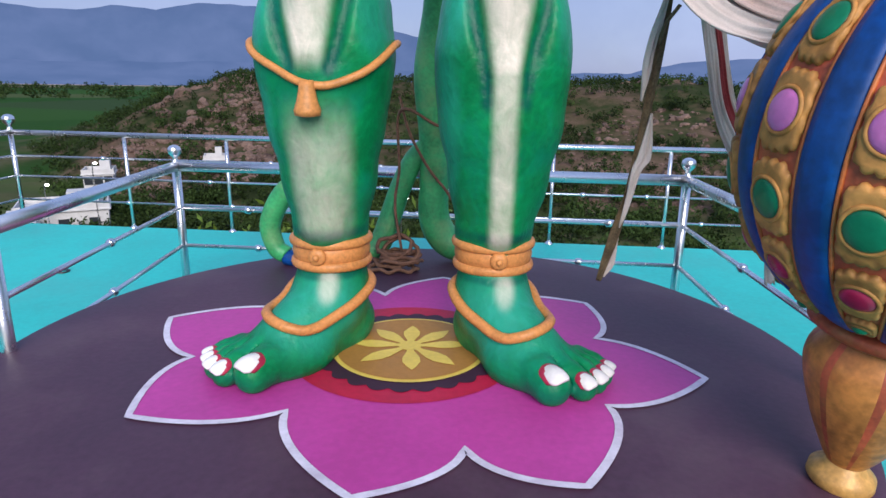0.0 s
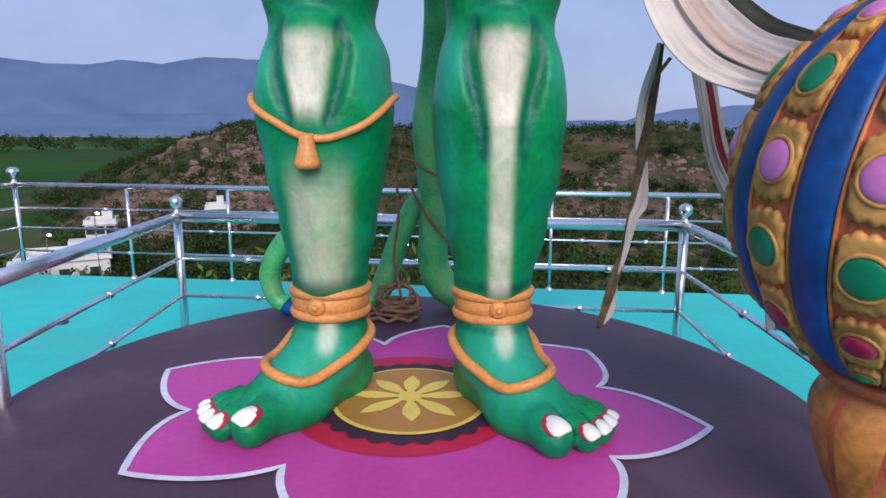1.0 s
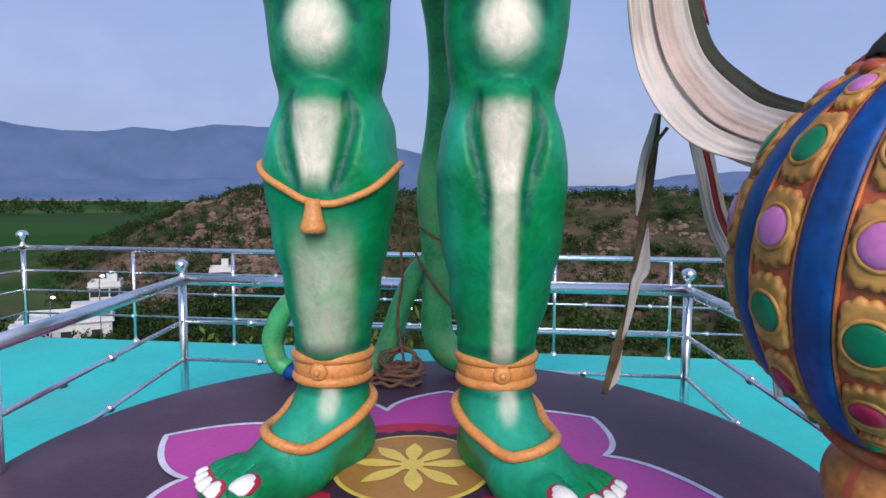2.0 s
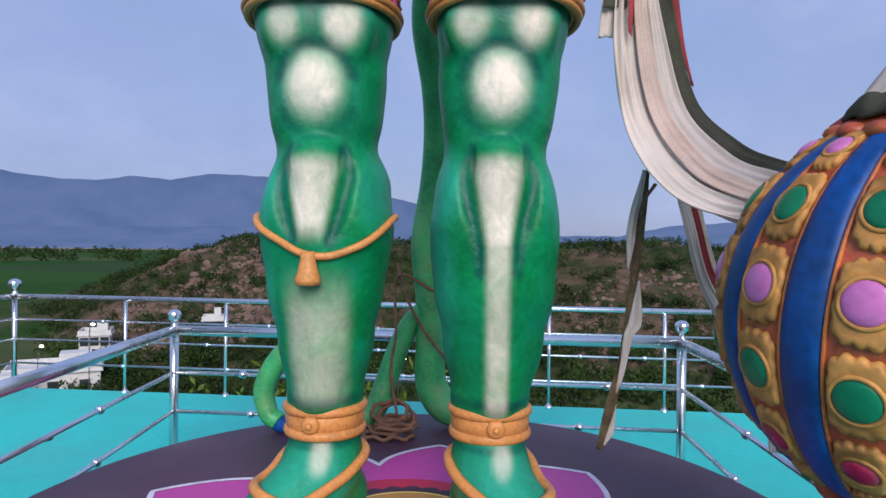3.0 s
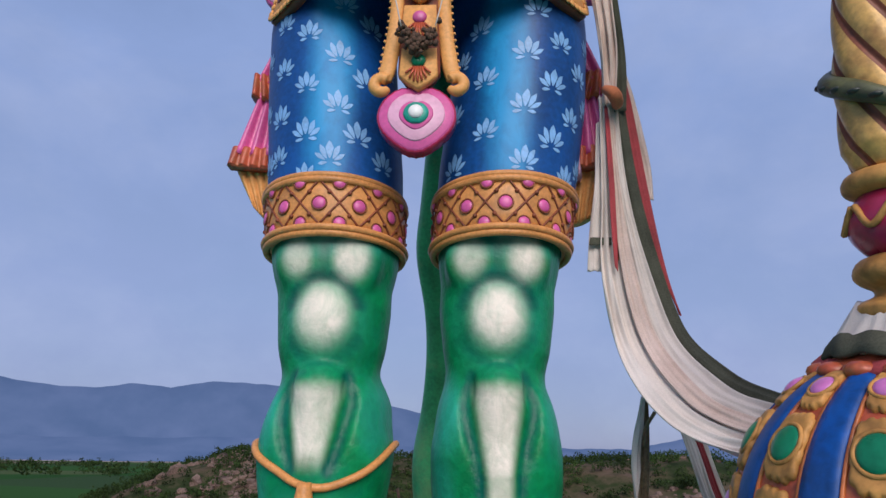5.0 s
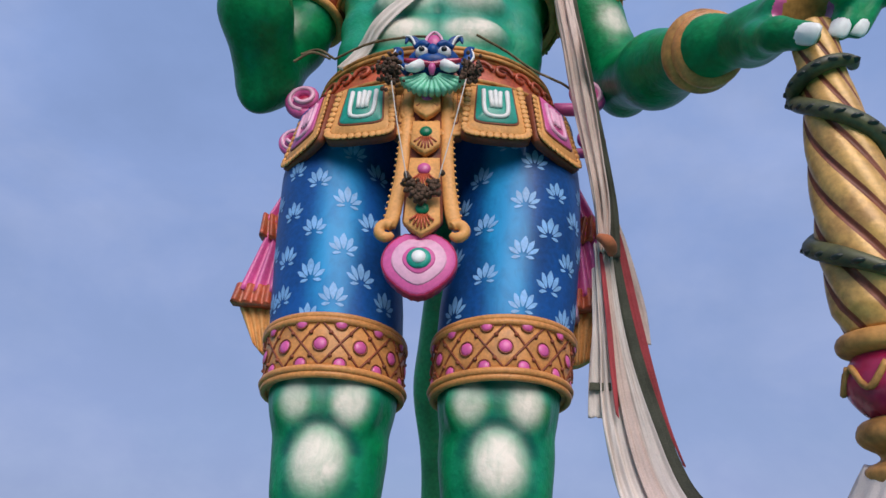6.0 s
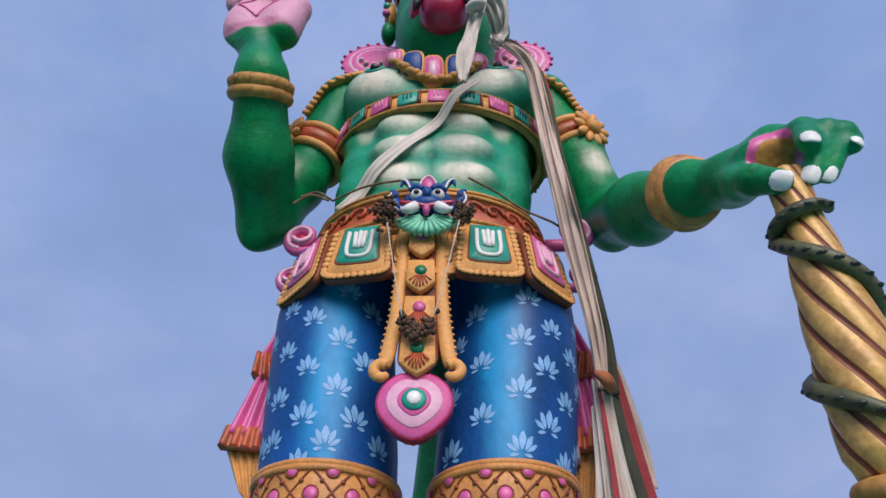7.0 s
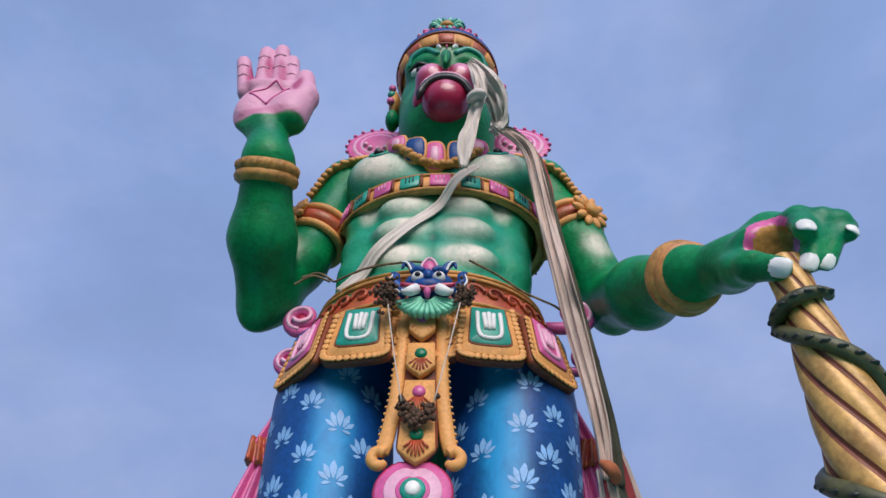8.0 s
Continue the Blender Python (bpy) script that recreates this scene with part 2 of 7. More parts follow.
M_LAMP.node_tree.nodes["Principled BSDF"].inputs["Emission Color"].default_value = (1, 0.97, 0.85, 1)
M_LAMP.node_tree.nodes["Principled BSDF"].inputs["Emission Strength"].default_value = 6


# ---- mesh helpers ----
class Face:
    def __init__(self, ids):
        self.ids, self.material_index = ids, 0


class VertList(list):
    pass


class FaceList(list):
    pass


def keep_vert(self, co):
    self.append((float(co[0]), float(co[1]), float(co[2])))
    return len(self) - 1


def keep_face(self, ids):
    self.append(Face(ids))
    return self[-1]


VertList.new, FaceList.new = keep_vert, keep_face


class Bag:
    """Gathers points and faces of one large mesh faster than a bmesh does."""
    def __init__(self):
        self.verts, self.faces = VertList(), FaceList()


def part(name, bm, material, parent=None, label="", smooth=True):
    me = bpy.data.meshes.new(name)
    bm.to_mesh(me)
    bm.free()
    for m in material if isinstance(material, (list, tuple)) else [material]:
        me.materials.append(m)
    if smooth:
        me.shade_smooth()
    ob = new(name, me)
    if parent:
        ob.parent = parent
    return tagged(ob, label) if label else ob


def mesh_ob(name, verts, faces, material, parent=None, smooth=True):
    me = bpy.data.meshes.new(name)
    me.from_pydata([tuple(v) for v in verts], [], [tuple(f) for f in faces])
    me.materials.append(material)
    if smooth:
        me.shade_smooth()
    ob = new(name, me)
    if parent:
        ob.parent = parent
    return ob


def thing(name, label, category, at=(0, 0, 0), group=""):
    ob = new(name)
    ob.empty_display_size = 0.1
    ob.location = at
    return tagged(ob, label, category, group)


def spline(pts, n):
    """n points along a smooth curve through pts (rows of any width)."""
    p = np.array(pts, float)
    p = np.vstack([2 * p[0] - p[1], p, 2 * p[-1] - p[-2]])
    out = []
    for u in np.linspace(0, len(p) - 3 - 1e-6, n):
        i = int(u)
        t = u - i
        a, b, c, d = p[i:i + 4]
        out.append(0.5 * (2 * b + (c - a) * t + (2 * a - 5 * b + 4 * c - d) * t * t + (3 * b - a - 3 * c + d) * t ** 3))
    return np.array(out)


def grid_faces(bm, rows, closed, mi=0, caps=False):
    for a, b in zip(rows, rows[1:]):
        m = len(a)
        for j in range(m if closed else m - 1):
            f = bm.faces.new((a[j], a[(j + 1) % m], b[(j + 1) % m], b[j]))
            f.material_index = mi
    if caps:
        bm.faces.new(list(reversed(rows[0]))).material_index = mi
        bm.faces.new(rows[-1]).material_index = mi


def tube(bm, pts, rad, n=24, seg=10, mi=0, closed=False, flat=1.0, smooth=True, twist=0.0, lobes=0, depth=0.0, up=(0, 0, 1)):
    """A rounded bar along pts. rad: a number or one for each point."""
    r = np.full(len(pts), rad, float) if np.isscalar(rad) else np.array(rad, float)
    q = np.column_stack([np.array(pts, float), r])
    if closed:
        q = np.vstack([q, q[:1]])
    q = spline(q, n) if smooth else q
    if closed:
        q = q[:-1]
    k = len(q)
    rows = []
    old = None
    for i in range(k):
        a, b = (q[(i - 1) % k], q[(i + 1) % k]) if closed else (q[max(0, i - 1)], q[min(k - 1, i + 1)])
        d = Vector(b[:3] - a[:3]).normalized()
        if old is None:
            old = d.cross(Vector(up) if abs(d.dot(Vector(up))) < 0.9 else Vector((1, 0, 0)))
        s = (old - d * old.dot(d)).normalized()
        old = s
        w = d.cross(s)
        row = []
        for j in range(seg):
            t = 2 * math.pi * j / seg
            rr = q[i][3]
            if lobes:
                rr *= 1 + depth * (abs(math.cos(lobes * (t + twist * i / k) / 2)) - 0.6)
            row.append(bm.verts.new(Vector(q[i][:3]) + s * rr * math.cos(t) + w * rr * math.sin(t) * flat))
        rows.append(row)
    if closed:
        rows.append(rows[0])
    grid_faces(bm, rows, True, mi, caps=not closed)


def lathe(bm, prof, seg=32, mi=0, at=(0, 0, 0), cap=True):
    """A turned body about z: rows of (radius, height)."""
    rows = [[bm.verts.new((at[0] + r * math.cos(2 * math.pi * j / seg), at[1] + r * math.sin(2 * math.pi * j / seg), at[2] + z)) for j in range(seg)] for r, z in prof]
    grid_faces(bm, rows, True, mi, caps=cap)


def ball(bm, c, r, mi=0, rot=None, seg=16, rings=10):
    """An ellipsoid: r is a number or three."""
    r = (r, r, r) if np.isscalar(r) else r
    if isinstance(bm, Bag):
        m3 = np.array(rot) if rot else np.eye(3)
        rows = []
        for i in range(1, rings):
            e = -math.pi / 2 + math.pi * i / rings
            rows.append([bm.verts.new(np.array(c) + m3 @ (np.array(r) * (math.cos(e) * math.cos(2 * math.pi * j / seg), math.cos(e) * math.sin(2 * math.pi * j / seg), math.sin(e)))) for j in range(seg)])
        grid_faces(bm, rows, True, mi, caps=True)
        return
    m = Matrix.Translation(c) @ (rot.to_4x4() if rot else Matrix.Identity(4)) @ Matrix.Diagonal((*r, 1))
    for v in bmesh.ops.create_uvsphere(bm, u_segments=seg, v_segments=rings, radius=1, matrix=m)["verts"]:
        for f in v.link_faces:
            f.material_index = mi


def slab(bm, outline, depth, mi=0, m=None, bevel=0.0):
    """A plate: an outline of (x, y) pushed out along z, with a rounded face edge."""
    m = m or Matrix.Identity(4)
    o = [Vector((x, y, 0)) for x, y in outline]
    c = sum(o, Vector()) / len(o)
    rows = [[bm.verts.new(m @ v) for v in o], [bm.verts.new(m @ (v + Vector((0, 0, depth - bevel)))) for v in o]]
    if bevel:
        rows.append([bm.verts.new(m @ (v + (c - v).normalized() * bevel + Vector((0, 0, depth)))) for v in o])
    grid_faces(bm, rows, True, mi, caps=True)


def box(bm, c, s, mi=0):
    m = Matrix.Translation(c) @ Matrix.Diagonal((*s, 1))
    for v in bmesh.ops.create_cube(bm, size=1, matrix=m)["verts"]:
        for f in v.link_faces:
            f.material_index = mi

# ---- ground and distance ----
def bump_noise(x, y, s, k=0):
    return noise.noise(Vector((x / s, y / s, k * 7.3)))


RIDGE = [(-90, -16), (-45, -16), (-35, -14), (-30, -7), (-25, -1.2), (-20, 2.4), (-15, 2.9), (-9, 1.7), (-2, 0.5), (4, 0.5), (10, 1.2), (18, 1.6), (26, -0.5), (34, -4), (50, -10), (90, -15)]


def height(x, y):
    """The lie of the land: the statue's own mound, a rocky ridge ahead, the plain beyond."""
    r = math.hypot(x, y)
    az = math.degrees(math.atan2(x, y))
    z = -16.0 + 11.8 * math.exp(-(r / 30.0) ** 2)
    if abs(az) < 90:
        top = np.interp(az, [a for a, _ in RIDGE], [b for _, b in RIDGE]) + 16
        z += top * math.exp(-((r - 140) / (42 if r < 140 else 90)) ** 2)
        z += 1.5 * bump_noise(x, y, 17) * min(1, r / 40) * (1 if r < 260 else 0)
        z += 0.7 * bump_noise(x, y, 6, 1) * min(1, r / 40) * (1 if r < 260 else 0)
    return z


m_ground = bpy.data.materials.new("scrubland")
m_ground.use_nodes = True
gn, gl = m_ground.node_tree.nodes, m_ground.node_tree.links
gb = gn["Principled BSDF"]
gb.inputs["Roughness"].default_value = 1.0
gb.inputs["Specular IOR Level"].default_value = 0.05
gco = gn.new("ShaderNodeTexCoord")
g1 = gn.new("ShaderNodeTexNoise")
g1.inputs["Scale"].default_value, g1.inputs["Detail"].default_value, g1.inputs["Roughness"].default_value = 0.07, 12, 0.68
g2 = gn.new("ShaderNodeTexVoronoi")
g2.inputs["Scale"].default_value = 0.0045
gl.new(gco.outputs["Object"], g1.inputs["Vector"])
gl.new(gco.outputs["Object"], g2.inputs["Vector"])
gr = gn.new("ShaderNodeValToRGB")
for pos, colr in ((0.30, (0.018, 0.030, 0.010)), (0.45, (0.030, 0.040, 0.015)), (0.52, (0.075, 0.060, 0.034)), (0.60, (0.13, 0.085, 0.062)), (0.74, (0.21, 0.145, 0.12))):
    e = gr.color_ramp.elements.new(pos)
    e.color = (*colr, 1)
gl.new(g1.outputs["Fac"], gr.inputs["Fac"])
gf = gn.new("ShaderNodeValToRGB")
gf.color_ramp.interpolation = "CONSTANT"
for pos, colr in ((0.0, (0.020, 0.066, 0.012)), (0.35, (0.027, 0.076, 0.015)), (0.62, (0.06, 0.085, 0.03)), (0.78, (0.26, 0.18, 0.15)), (0.9, (0.03, 0.06, 0.02))):
    e = gf.color_ramp.elements.new(pos)
    e.color = (*colr, 1)
sep = gn.new("ShaderNodeSeparateColor")
gl.new(g2.outputs["Color"], sep.inputs["Color"])
gl.new(sep.outputs["Red"], gf.inputs["Fac"])
geo = gn.new("ShaderNodeSeparateXYZ")
gl.new(gco.outputs["Object"], geo.inputs["Vector"])
flat = gn.new("ShaderNodeMapRange")
flat.inputs["From Min"].default_value, flat.inputs["From Max"].default_value = -15.6, -13.5
gl.new(geo.outputs["Z"], flat.inputs["Value"])
gm = gn.new("ShaderNodeMix")
gm.data_type = "RGBA"
gl.new(flat.outputs["Result"], gm.inputs["Factor"])
gl.new(gf.outputs["Color"], gm.inputs["A"])
gl.new(gr.outputs["Color"], gm.inputs["B"])
gl.new(gm.outputs["Result"], gb.inputs["Base Color"])
gbp = gn.new("ShaderNodeBump")
gbp.inputs["Strength"].default_value, gbp.inputs["Distance"].default_value = 0.8, 0.8
gl.new(g1.outputs["Fac"], gbp.inputs["Height"])
gl.new(gbp.outputs["Normal"], gb.inputs["Normal"])

radii = [0, 4, 7] + list(np.geomspace(9, 320, 90)) + list(np.geomspace(340, 4700, 30))
NA = 300
gv, gf_ = [], []
for r in radii:
    for j in range(NA):
        a = 2 * math.pi * j / NA
        x, y = r * math.sin(a), r * math.cos(a)
        gv.append((x, y, height(x, y)))
for i in range(len(radii) - 1):
    for j in range(NA):
        gf_.append((i * NA + j, i * NA + (j + 1) % NA, (i + 1) * NA + (j + 1) % NA, (i + 1) * NA + j))
ground = mesh_ob("ground", gv, [tuple(reversed(f)) for f in gf_], m_ground)
tagged(ground, "scrubby rocky hillside falling to green fields", "ground", kind="structure")

# far mountains with blue haze painted into a glowing colour, and a strip of water
m_far = bpy.data.materials.new("painted_haze_glow")
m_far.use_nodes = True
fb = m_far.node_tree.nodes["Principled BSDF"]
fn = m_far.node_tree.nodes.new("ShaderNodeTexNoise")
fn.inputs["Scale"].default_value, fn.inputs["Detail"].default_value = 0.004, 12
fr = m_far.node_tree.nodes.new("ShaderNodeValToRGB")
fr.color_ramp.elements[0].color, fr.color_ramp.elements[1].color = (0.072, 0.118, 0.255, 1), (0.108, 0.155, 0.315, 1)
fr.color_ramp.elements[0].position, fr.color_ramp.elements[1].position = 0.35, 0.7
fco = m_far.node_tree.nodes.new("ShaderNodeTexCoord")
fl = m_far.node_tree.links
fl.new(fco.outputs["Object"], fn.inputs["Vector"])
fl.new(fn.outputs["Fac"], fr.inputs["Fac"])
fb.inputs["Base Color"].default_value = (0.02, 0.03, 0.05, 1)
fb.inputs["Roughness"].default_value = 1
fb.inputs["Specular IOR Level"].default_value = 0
# the ridges glow only to carry the painted haze; they are no lamps
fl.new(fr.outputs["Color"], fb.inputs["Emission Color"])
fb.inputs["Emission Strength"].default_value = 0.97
CREST = [(-180, 1.2), (-120, 2.0), (-70, 4.4), (-48, 4.9), (-38, 5.5), (-34, 5.1), (-31.5, 5.2), (-29, 5.7), (-26, 5.5), (-23, 6.2), (-19, 6.2), (-12, 5.6), (-5, 4.2), (-2.5, 3.6), (2, 1.9), (9, 1.1), (14, 1.2), (18, 2.1), (24, 2.4), (29, 2.3), (38, 1.3), (70, 1.6), (120, 1.0), (180, 1.2)]


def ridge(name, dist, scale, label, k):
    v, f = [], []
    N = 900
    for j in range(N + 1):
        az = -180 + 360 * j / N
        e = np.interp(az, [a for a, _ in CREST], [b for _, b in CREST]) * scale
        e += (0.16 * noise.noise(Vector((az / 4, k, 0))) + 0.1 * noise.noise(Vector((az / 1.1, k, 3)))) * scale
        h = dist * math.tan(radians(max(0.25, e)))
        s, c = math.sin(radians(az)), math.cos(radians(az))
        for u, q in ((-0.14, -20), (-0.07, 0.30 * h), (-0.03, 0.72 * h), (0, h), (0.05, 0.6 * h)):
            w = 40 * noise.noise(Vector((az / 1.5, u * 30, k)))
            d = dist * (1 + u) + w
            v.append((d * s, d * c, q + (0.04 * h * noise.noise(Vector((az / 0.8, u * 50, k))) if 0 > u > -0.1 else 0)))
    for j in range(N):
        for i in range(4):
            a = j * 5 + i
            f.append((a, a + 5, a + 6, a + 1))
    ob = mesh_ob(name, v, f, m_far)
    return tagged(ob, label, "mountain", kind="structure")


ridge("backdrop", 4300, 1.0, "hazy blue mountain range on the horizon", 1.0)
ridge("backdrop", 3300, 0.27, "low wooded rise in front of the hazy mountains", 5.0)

wb = bmesh.new()
slab(wb, [(500, 0), (700, -160), (2000, -120), (2300, 120), (1400, 260), (700, 200)], 0.3)
lake = part("water", wb, mat("pale_lake", (0.42, 0.46, 0.55), 0.25, 0, 0.1, 0.01, 0.1, 0.05), smooth=False)
lake.location = (0, 2600, -15.9)
tagged(lake, "pale strip of lake water on the plain", "water", kind="structure")
wb = bmesh.new()
slab(wb, [(-2300, -60), (-1500, -150), (-700, -90), (-500, 20), (-900, 120), (-1800, 170), (-2400, 90)], 0.3)
sand = part("sand_flat", wb, mat("pale_river_sand", (0.30, 0.23, 0.21), 0.9, 0, 0.2, 0.01, 0.1, 0.05), smooth=False)
sand.location = (0, 2150, -15.9)
tagged(sand, "pale sandy river bed on the plain", "river bed", kind="structure")


# ---- scrub, boulders ----
rng = np.random.default_rng(7)


def scrub(name, spots, leaf, count, material, label):
    """Bushes as clouds of small leaf clumps with uneven outlines. spots: rows of x, y, z, size."""
    V, F = [], []
    n0 = 0
    for x, y, z, s in spots:
        lobes = rng.normal(0, 1, (rng.integers(3, 7), 3)) * np.array([0.42, 0.42, 0.24]) * s
        lobes[:, 2] = np.abs(lobes[:, 2]) + 0.32 * s
        c = lobes[rng.integers(0, len(lobes), count)]
        d = rng.normal(0, 1, (count, 3))
        d /= np.linalg.norm(d, axis=1)[:, None]
        p = c + d * (s * 0.33 * rng.uniform(0.55, 1.05, count))[:, None] + (x, y, z)
        u = rng.normal(0, 1, (count, 3))
        u /= np.linalg.norm(u, axis=1)[:, None]
        w = np.cross(u, d + 0.6 * rng.normal(0, 1, (count, 3)))
        w /= np.linalg.norm(w, axis=1)[:, None] + 1e-9
        L = (leaf * s * rng.uniform(0.6, 1.4, count))[:, None]
        quad = np.stack([p - u * L, p + w * L * 0.55, p + u * L, p - w * L * 0.55], 1).reshape(-1, 3)
        V.append(quad)
        F.append(np.arange(count * 4).reshape(-1, 4) + n0)
        n0 += count * 4
    ob = mesh_ob(name, np.vstack(V).tolist(), np.vstack(F).tolist(), material, smooth=False)
    return tagged(ob, label, "bushes", kind="stuff")


def scatter(n, r0, r1, a0, a1, s0, s1, keep=None):
    out = []
    while len(out) < n:
        r = math.sqrt(rng.uniform(r0 * r0, r1 * r1))
        a = radians(rng.uniform(a0, a1))
        x, y = r * math.sin(a), r * math.cos(a)
        if keep and not keep(x, y):
            continue
        z = height(x, y)
        out.append((x, y, z - 0.1, rng.uniform(s0, s1)))
    return out


scrub("scrub", scatter(3600, 70, 175, -36, 48, 0.5, 2.4, lambda x, y: bump_noise(x, y, 22, 4) > -0.40), 0.10, 80, M_LEAF, "dark green thorny scrub covering the rocky hill")
scrub("scrub", scatter(700, 16, 85, -52, 52, 1.4, 3.6), 0.075, 230, M_LEAF, "dense dark scrub on the slope below the terrace")
scrub("scrub", scatter(260, 420, 1500, -60, -24, 5, 13, lambda x, y: bump_noise(x, y, 150, 4) > 0.1), 0.13, 60, M_LEAF, "far trees dotted along the field edges")
scrub("scrub", scatter(240, 420, 1800, 4, 50, 5, 14), 0.13, 60, M_LEAF, "far trees dotted over the plain")


def boulders(spots):
    V, F, n0 = [], [], 0
    base = bmesh.new()
    bmesh.ops.create_icosphere(base, subdivisions=2, radius=1)
    bv = np.array([v.co[:] for v in base.verts])
    bf = np.array([[v.index for v in f.verts] for f in base.faces])
    base.free()
    for x, y, z, s in spots:
        k = rng.uniform(0, 100)
        rad = np.array([1 + 0.45 * noise.noise(Vector(v) * 1.3 + Vector((k, 0, 0))) for v in bv])
        p = np.round(bv * rad[:, None] * 3.2) / 3.2 * 0.45 + bv * rad[:, None] * 0.55
        p = p * s * rng.uniform(0.6, 1.3, 3) * (1, 1, 0.75)
        V.append(p + (x, y, z + 0.1 * s))
        F.append(bf + n0)
        n0 += len(bv)
    ob = mesh_ob("boulders", np.vstack(V).tolist(), np.vstack(F).tolist(), M_ROCK, smooth=False)
    return tagged(ob, "pinkish granite boulders strewn over the hillside", "boulders", kind="stuff")


boulders(scatter(1250, 86, 150, -31, -6, 0.22, 0.85, lambda x, y: bump_noise(x, y, 30, 9) > -0.2) + scatter(45, 90, 140, -28, -8, 0.8, 1.4) + scatter(420, 80, 150, -6, 40, 0.22, 0.8, lambda x, y: bump_noise(x, y, 30, 9) > 0.0))


def tree(at, h, spread, material, label, n=900, leaf=0.16):
    """A tapered trunk with limbs and a crown of leaf clumps hung on the limb ends."""
    t = thing("tree", label, "tree", at)
    bm = bmesh.new()
    tube(bm, [(0, 0, -0.3), (0.08, 0.02, h * 0.3), (0, 0.1, h * 0.55)], [0.14, 0.11, 0.07], 10, 8)
    ends = []
    for i in range(9):
        a = i * 2.4
        e = Vector((spread * math.cos(a) * rng.uniform(0.5, 1), spread * math.sin(a) * rng.uniform(0.5, 1), h * rng.uniform(0.62, 1.0)))
        tube(bm, [(0.05, 0.03, h * (0.3 + 0.025 * i)), (e.x * 0.5, e.y * 0.5, e.z * 0.82), tuple(e)], [0.06, 0.04, 0.015], 8, 6)
        ends.append(e)
    part("trunk", bm, M_BARK, t)
    V, F = [], []
    for i in range(n):
        e = ends[i % len(ends)]
        p = np.array(e) * rng.uniform(0.6, 1.08) + rng.normal(0, 0.22 * spread, 3)
        u = rng.normal(0, 1, 3)
        u /= np.linalg.norm(u)
        w = np.cross(u, rng.normal(0, 1, 3))
        w /= np.linalg.norm(w)
        L = leaf * rng.uniform(0.6, 1.3)
        V += [p - u * L, p + w * L * 0.35, p + u * L, p - w * L * 0.35]
        F.append((4 * i, 4 * i + 1, 4 * i + 2, 4 * i + 3))
    mesh_ob("crown", V, F, material, t, smooth=False)
    return t


for x, y, h, s, m in ((-5.6, 14, 4.4, 1.7, M_LEAFBRIGHT), (-9.6, 17, 3.9, 1.8, M_LEAF), (-1.5, 16, 4.2, 1.9, M_LEAFBRIGHT), (2.8, 15, 3.6, 1.9, M_LEAF), (6.8, 17, 3.5, 2.0, M_LEAF), (-14, 19, 3.8, 2.0, M_LEAF)):
    tree((x, y, height(x, y) - 0.2), h, s, m, "low tree with %s leaves on the slope below the terrace" % ("bright yellow-green" if m is M_LEAFBRIGHT else "dark green"))


# ---- houses below the hill ----
def house(at, turn, w, d, h, label, windows=3):
    t = thing("house", label, "house", at)
    t.rotation_euler = (0, 0, radians(turn))
    bm = bmesh.new()
    box(bm, (0, 0, h / 2), (w, d, h))
    part("wall", bm, M_WALL, t, smooth=False)
    bm = bmesh.new()
    for c, s in (((0, d / 2, 0.35), (w + 0.3, 0.15, 0.7)), ((0, -d / 2, 0.35), (w + 0.3, 0.15, 0.7)), ((w / 2, 0, 0.35), (0.15, d, 0.7)), ((-w / 2, 0, 0.35), (0.15, d, 0.7)), ((0, 0, 0.06), (w + 0.5, d + 0.5, 0.12))):
        box(bm, (c[0], c[1], c[2] + h), s)
    part("roof", bm, M_WALL, t, smooth=False)
    bm = bmesh.new()
    box(bm, (w * 0.22, 0.2, h + 0.85), (w * 0.35, d * 0.4, 1.7))
    part("stair_room", bm, M_WALL, t, smooth=False)
    for i in range(windows):
        x = -w / 2 + w * (i + 0.5) / windows
        bm = bmesh.new()
        box(bm, (x, -d / 2 - 0.01, h * 0.58), (1.0, 0.08, 1.1))
        wd = part("window", bm, M_PANE, t, smooth=False)
        bm = bmesh.new()
        box(bm, (x, -d / 2 - 0.05, h * 0.58 + 0.6), (1.3, 0.14, 0.1))
        part("sunshade", bm, M_WALL, wd, smooth=False)
    return t


for x, y, turn, w, d, h, lb in ((-43.6, 62.3, 30, 8.5, 6, 3.2, "white flat-roofed house with a stair room among trees"), (-44.5, 54.5, 34, 5, 5, 2.6, "small white flat-roofed house among trees"), (-50, 80, 25, 3.6, 4, 1.8, "pale flat-roofed house half hidden by scrub"), (-35.5, 84, 20, 2.6, 3, 1.5, "small pale house half hidden by trees")):
    house((x, y, max(height(x, y), -16.5) + 0.6), turn, w, d, h, lb)


def lamp_post(at, h, label):
    t = thing("street_lamp", label, "street lamp", at)
    bm = bmesh.new()
    tube(bm, [(0, 0, 0), (0, 0, h * 0.9), (0.3, 0, h)], 0.05, 10, 6)
    part("pole", bm, M_STEEL, t)
    bm = bmesh.new()
    ball(bm, (0.35, 0, h - 0.08), (0.22, 0.14, 0.13), seg=10, rings=6)
    part("bulb", bm, M_LAMP, t, "glowing white bulb")


for x, y, h in ((-42.5, 58, 7.4), (-38.5, 60, 8.4), (-4.9, 45, 7.4)):
    lamp_post((x, y, height(x, y)), h, "slim lamp post with a lit white bulb")

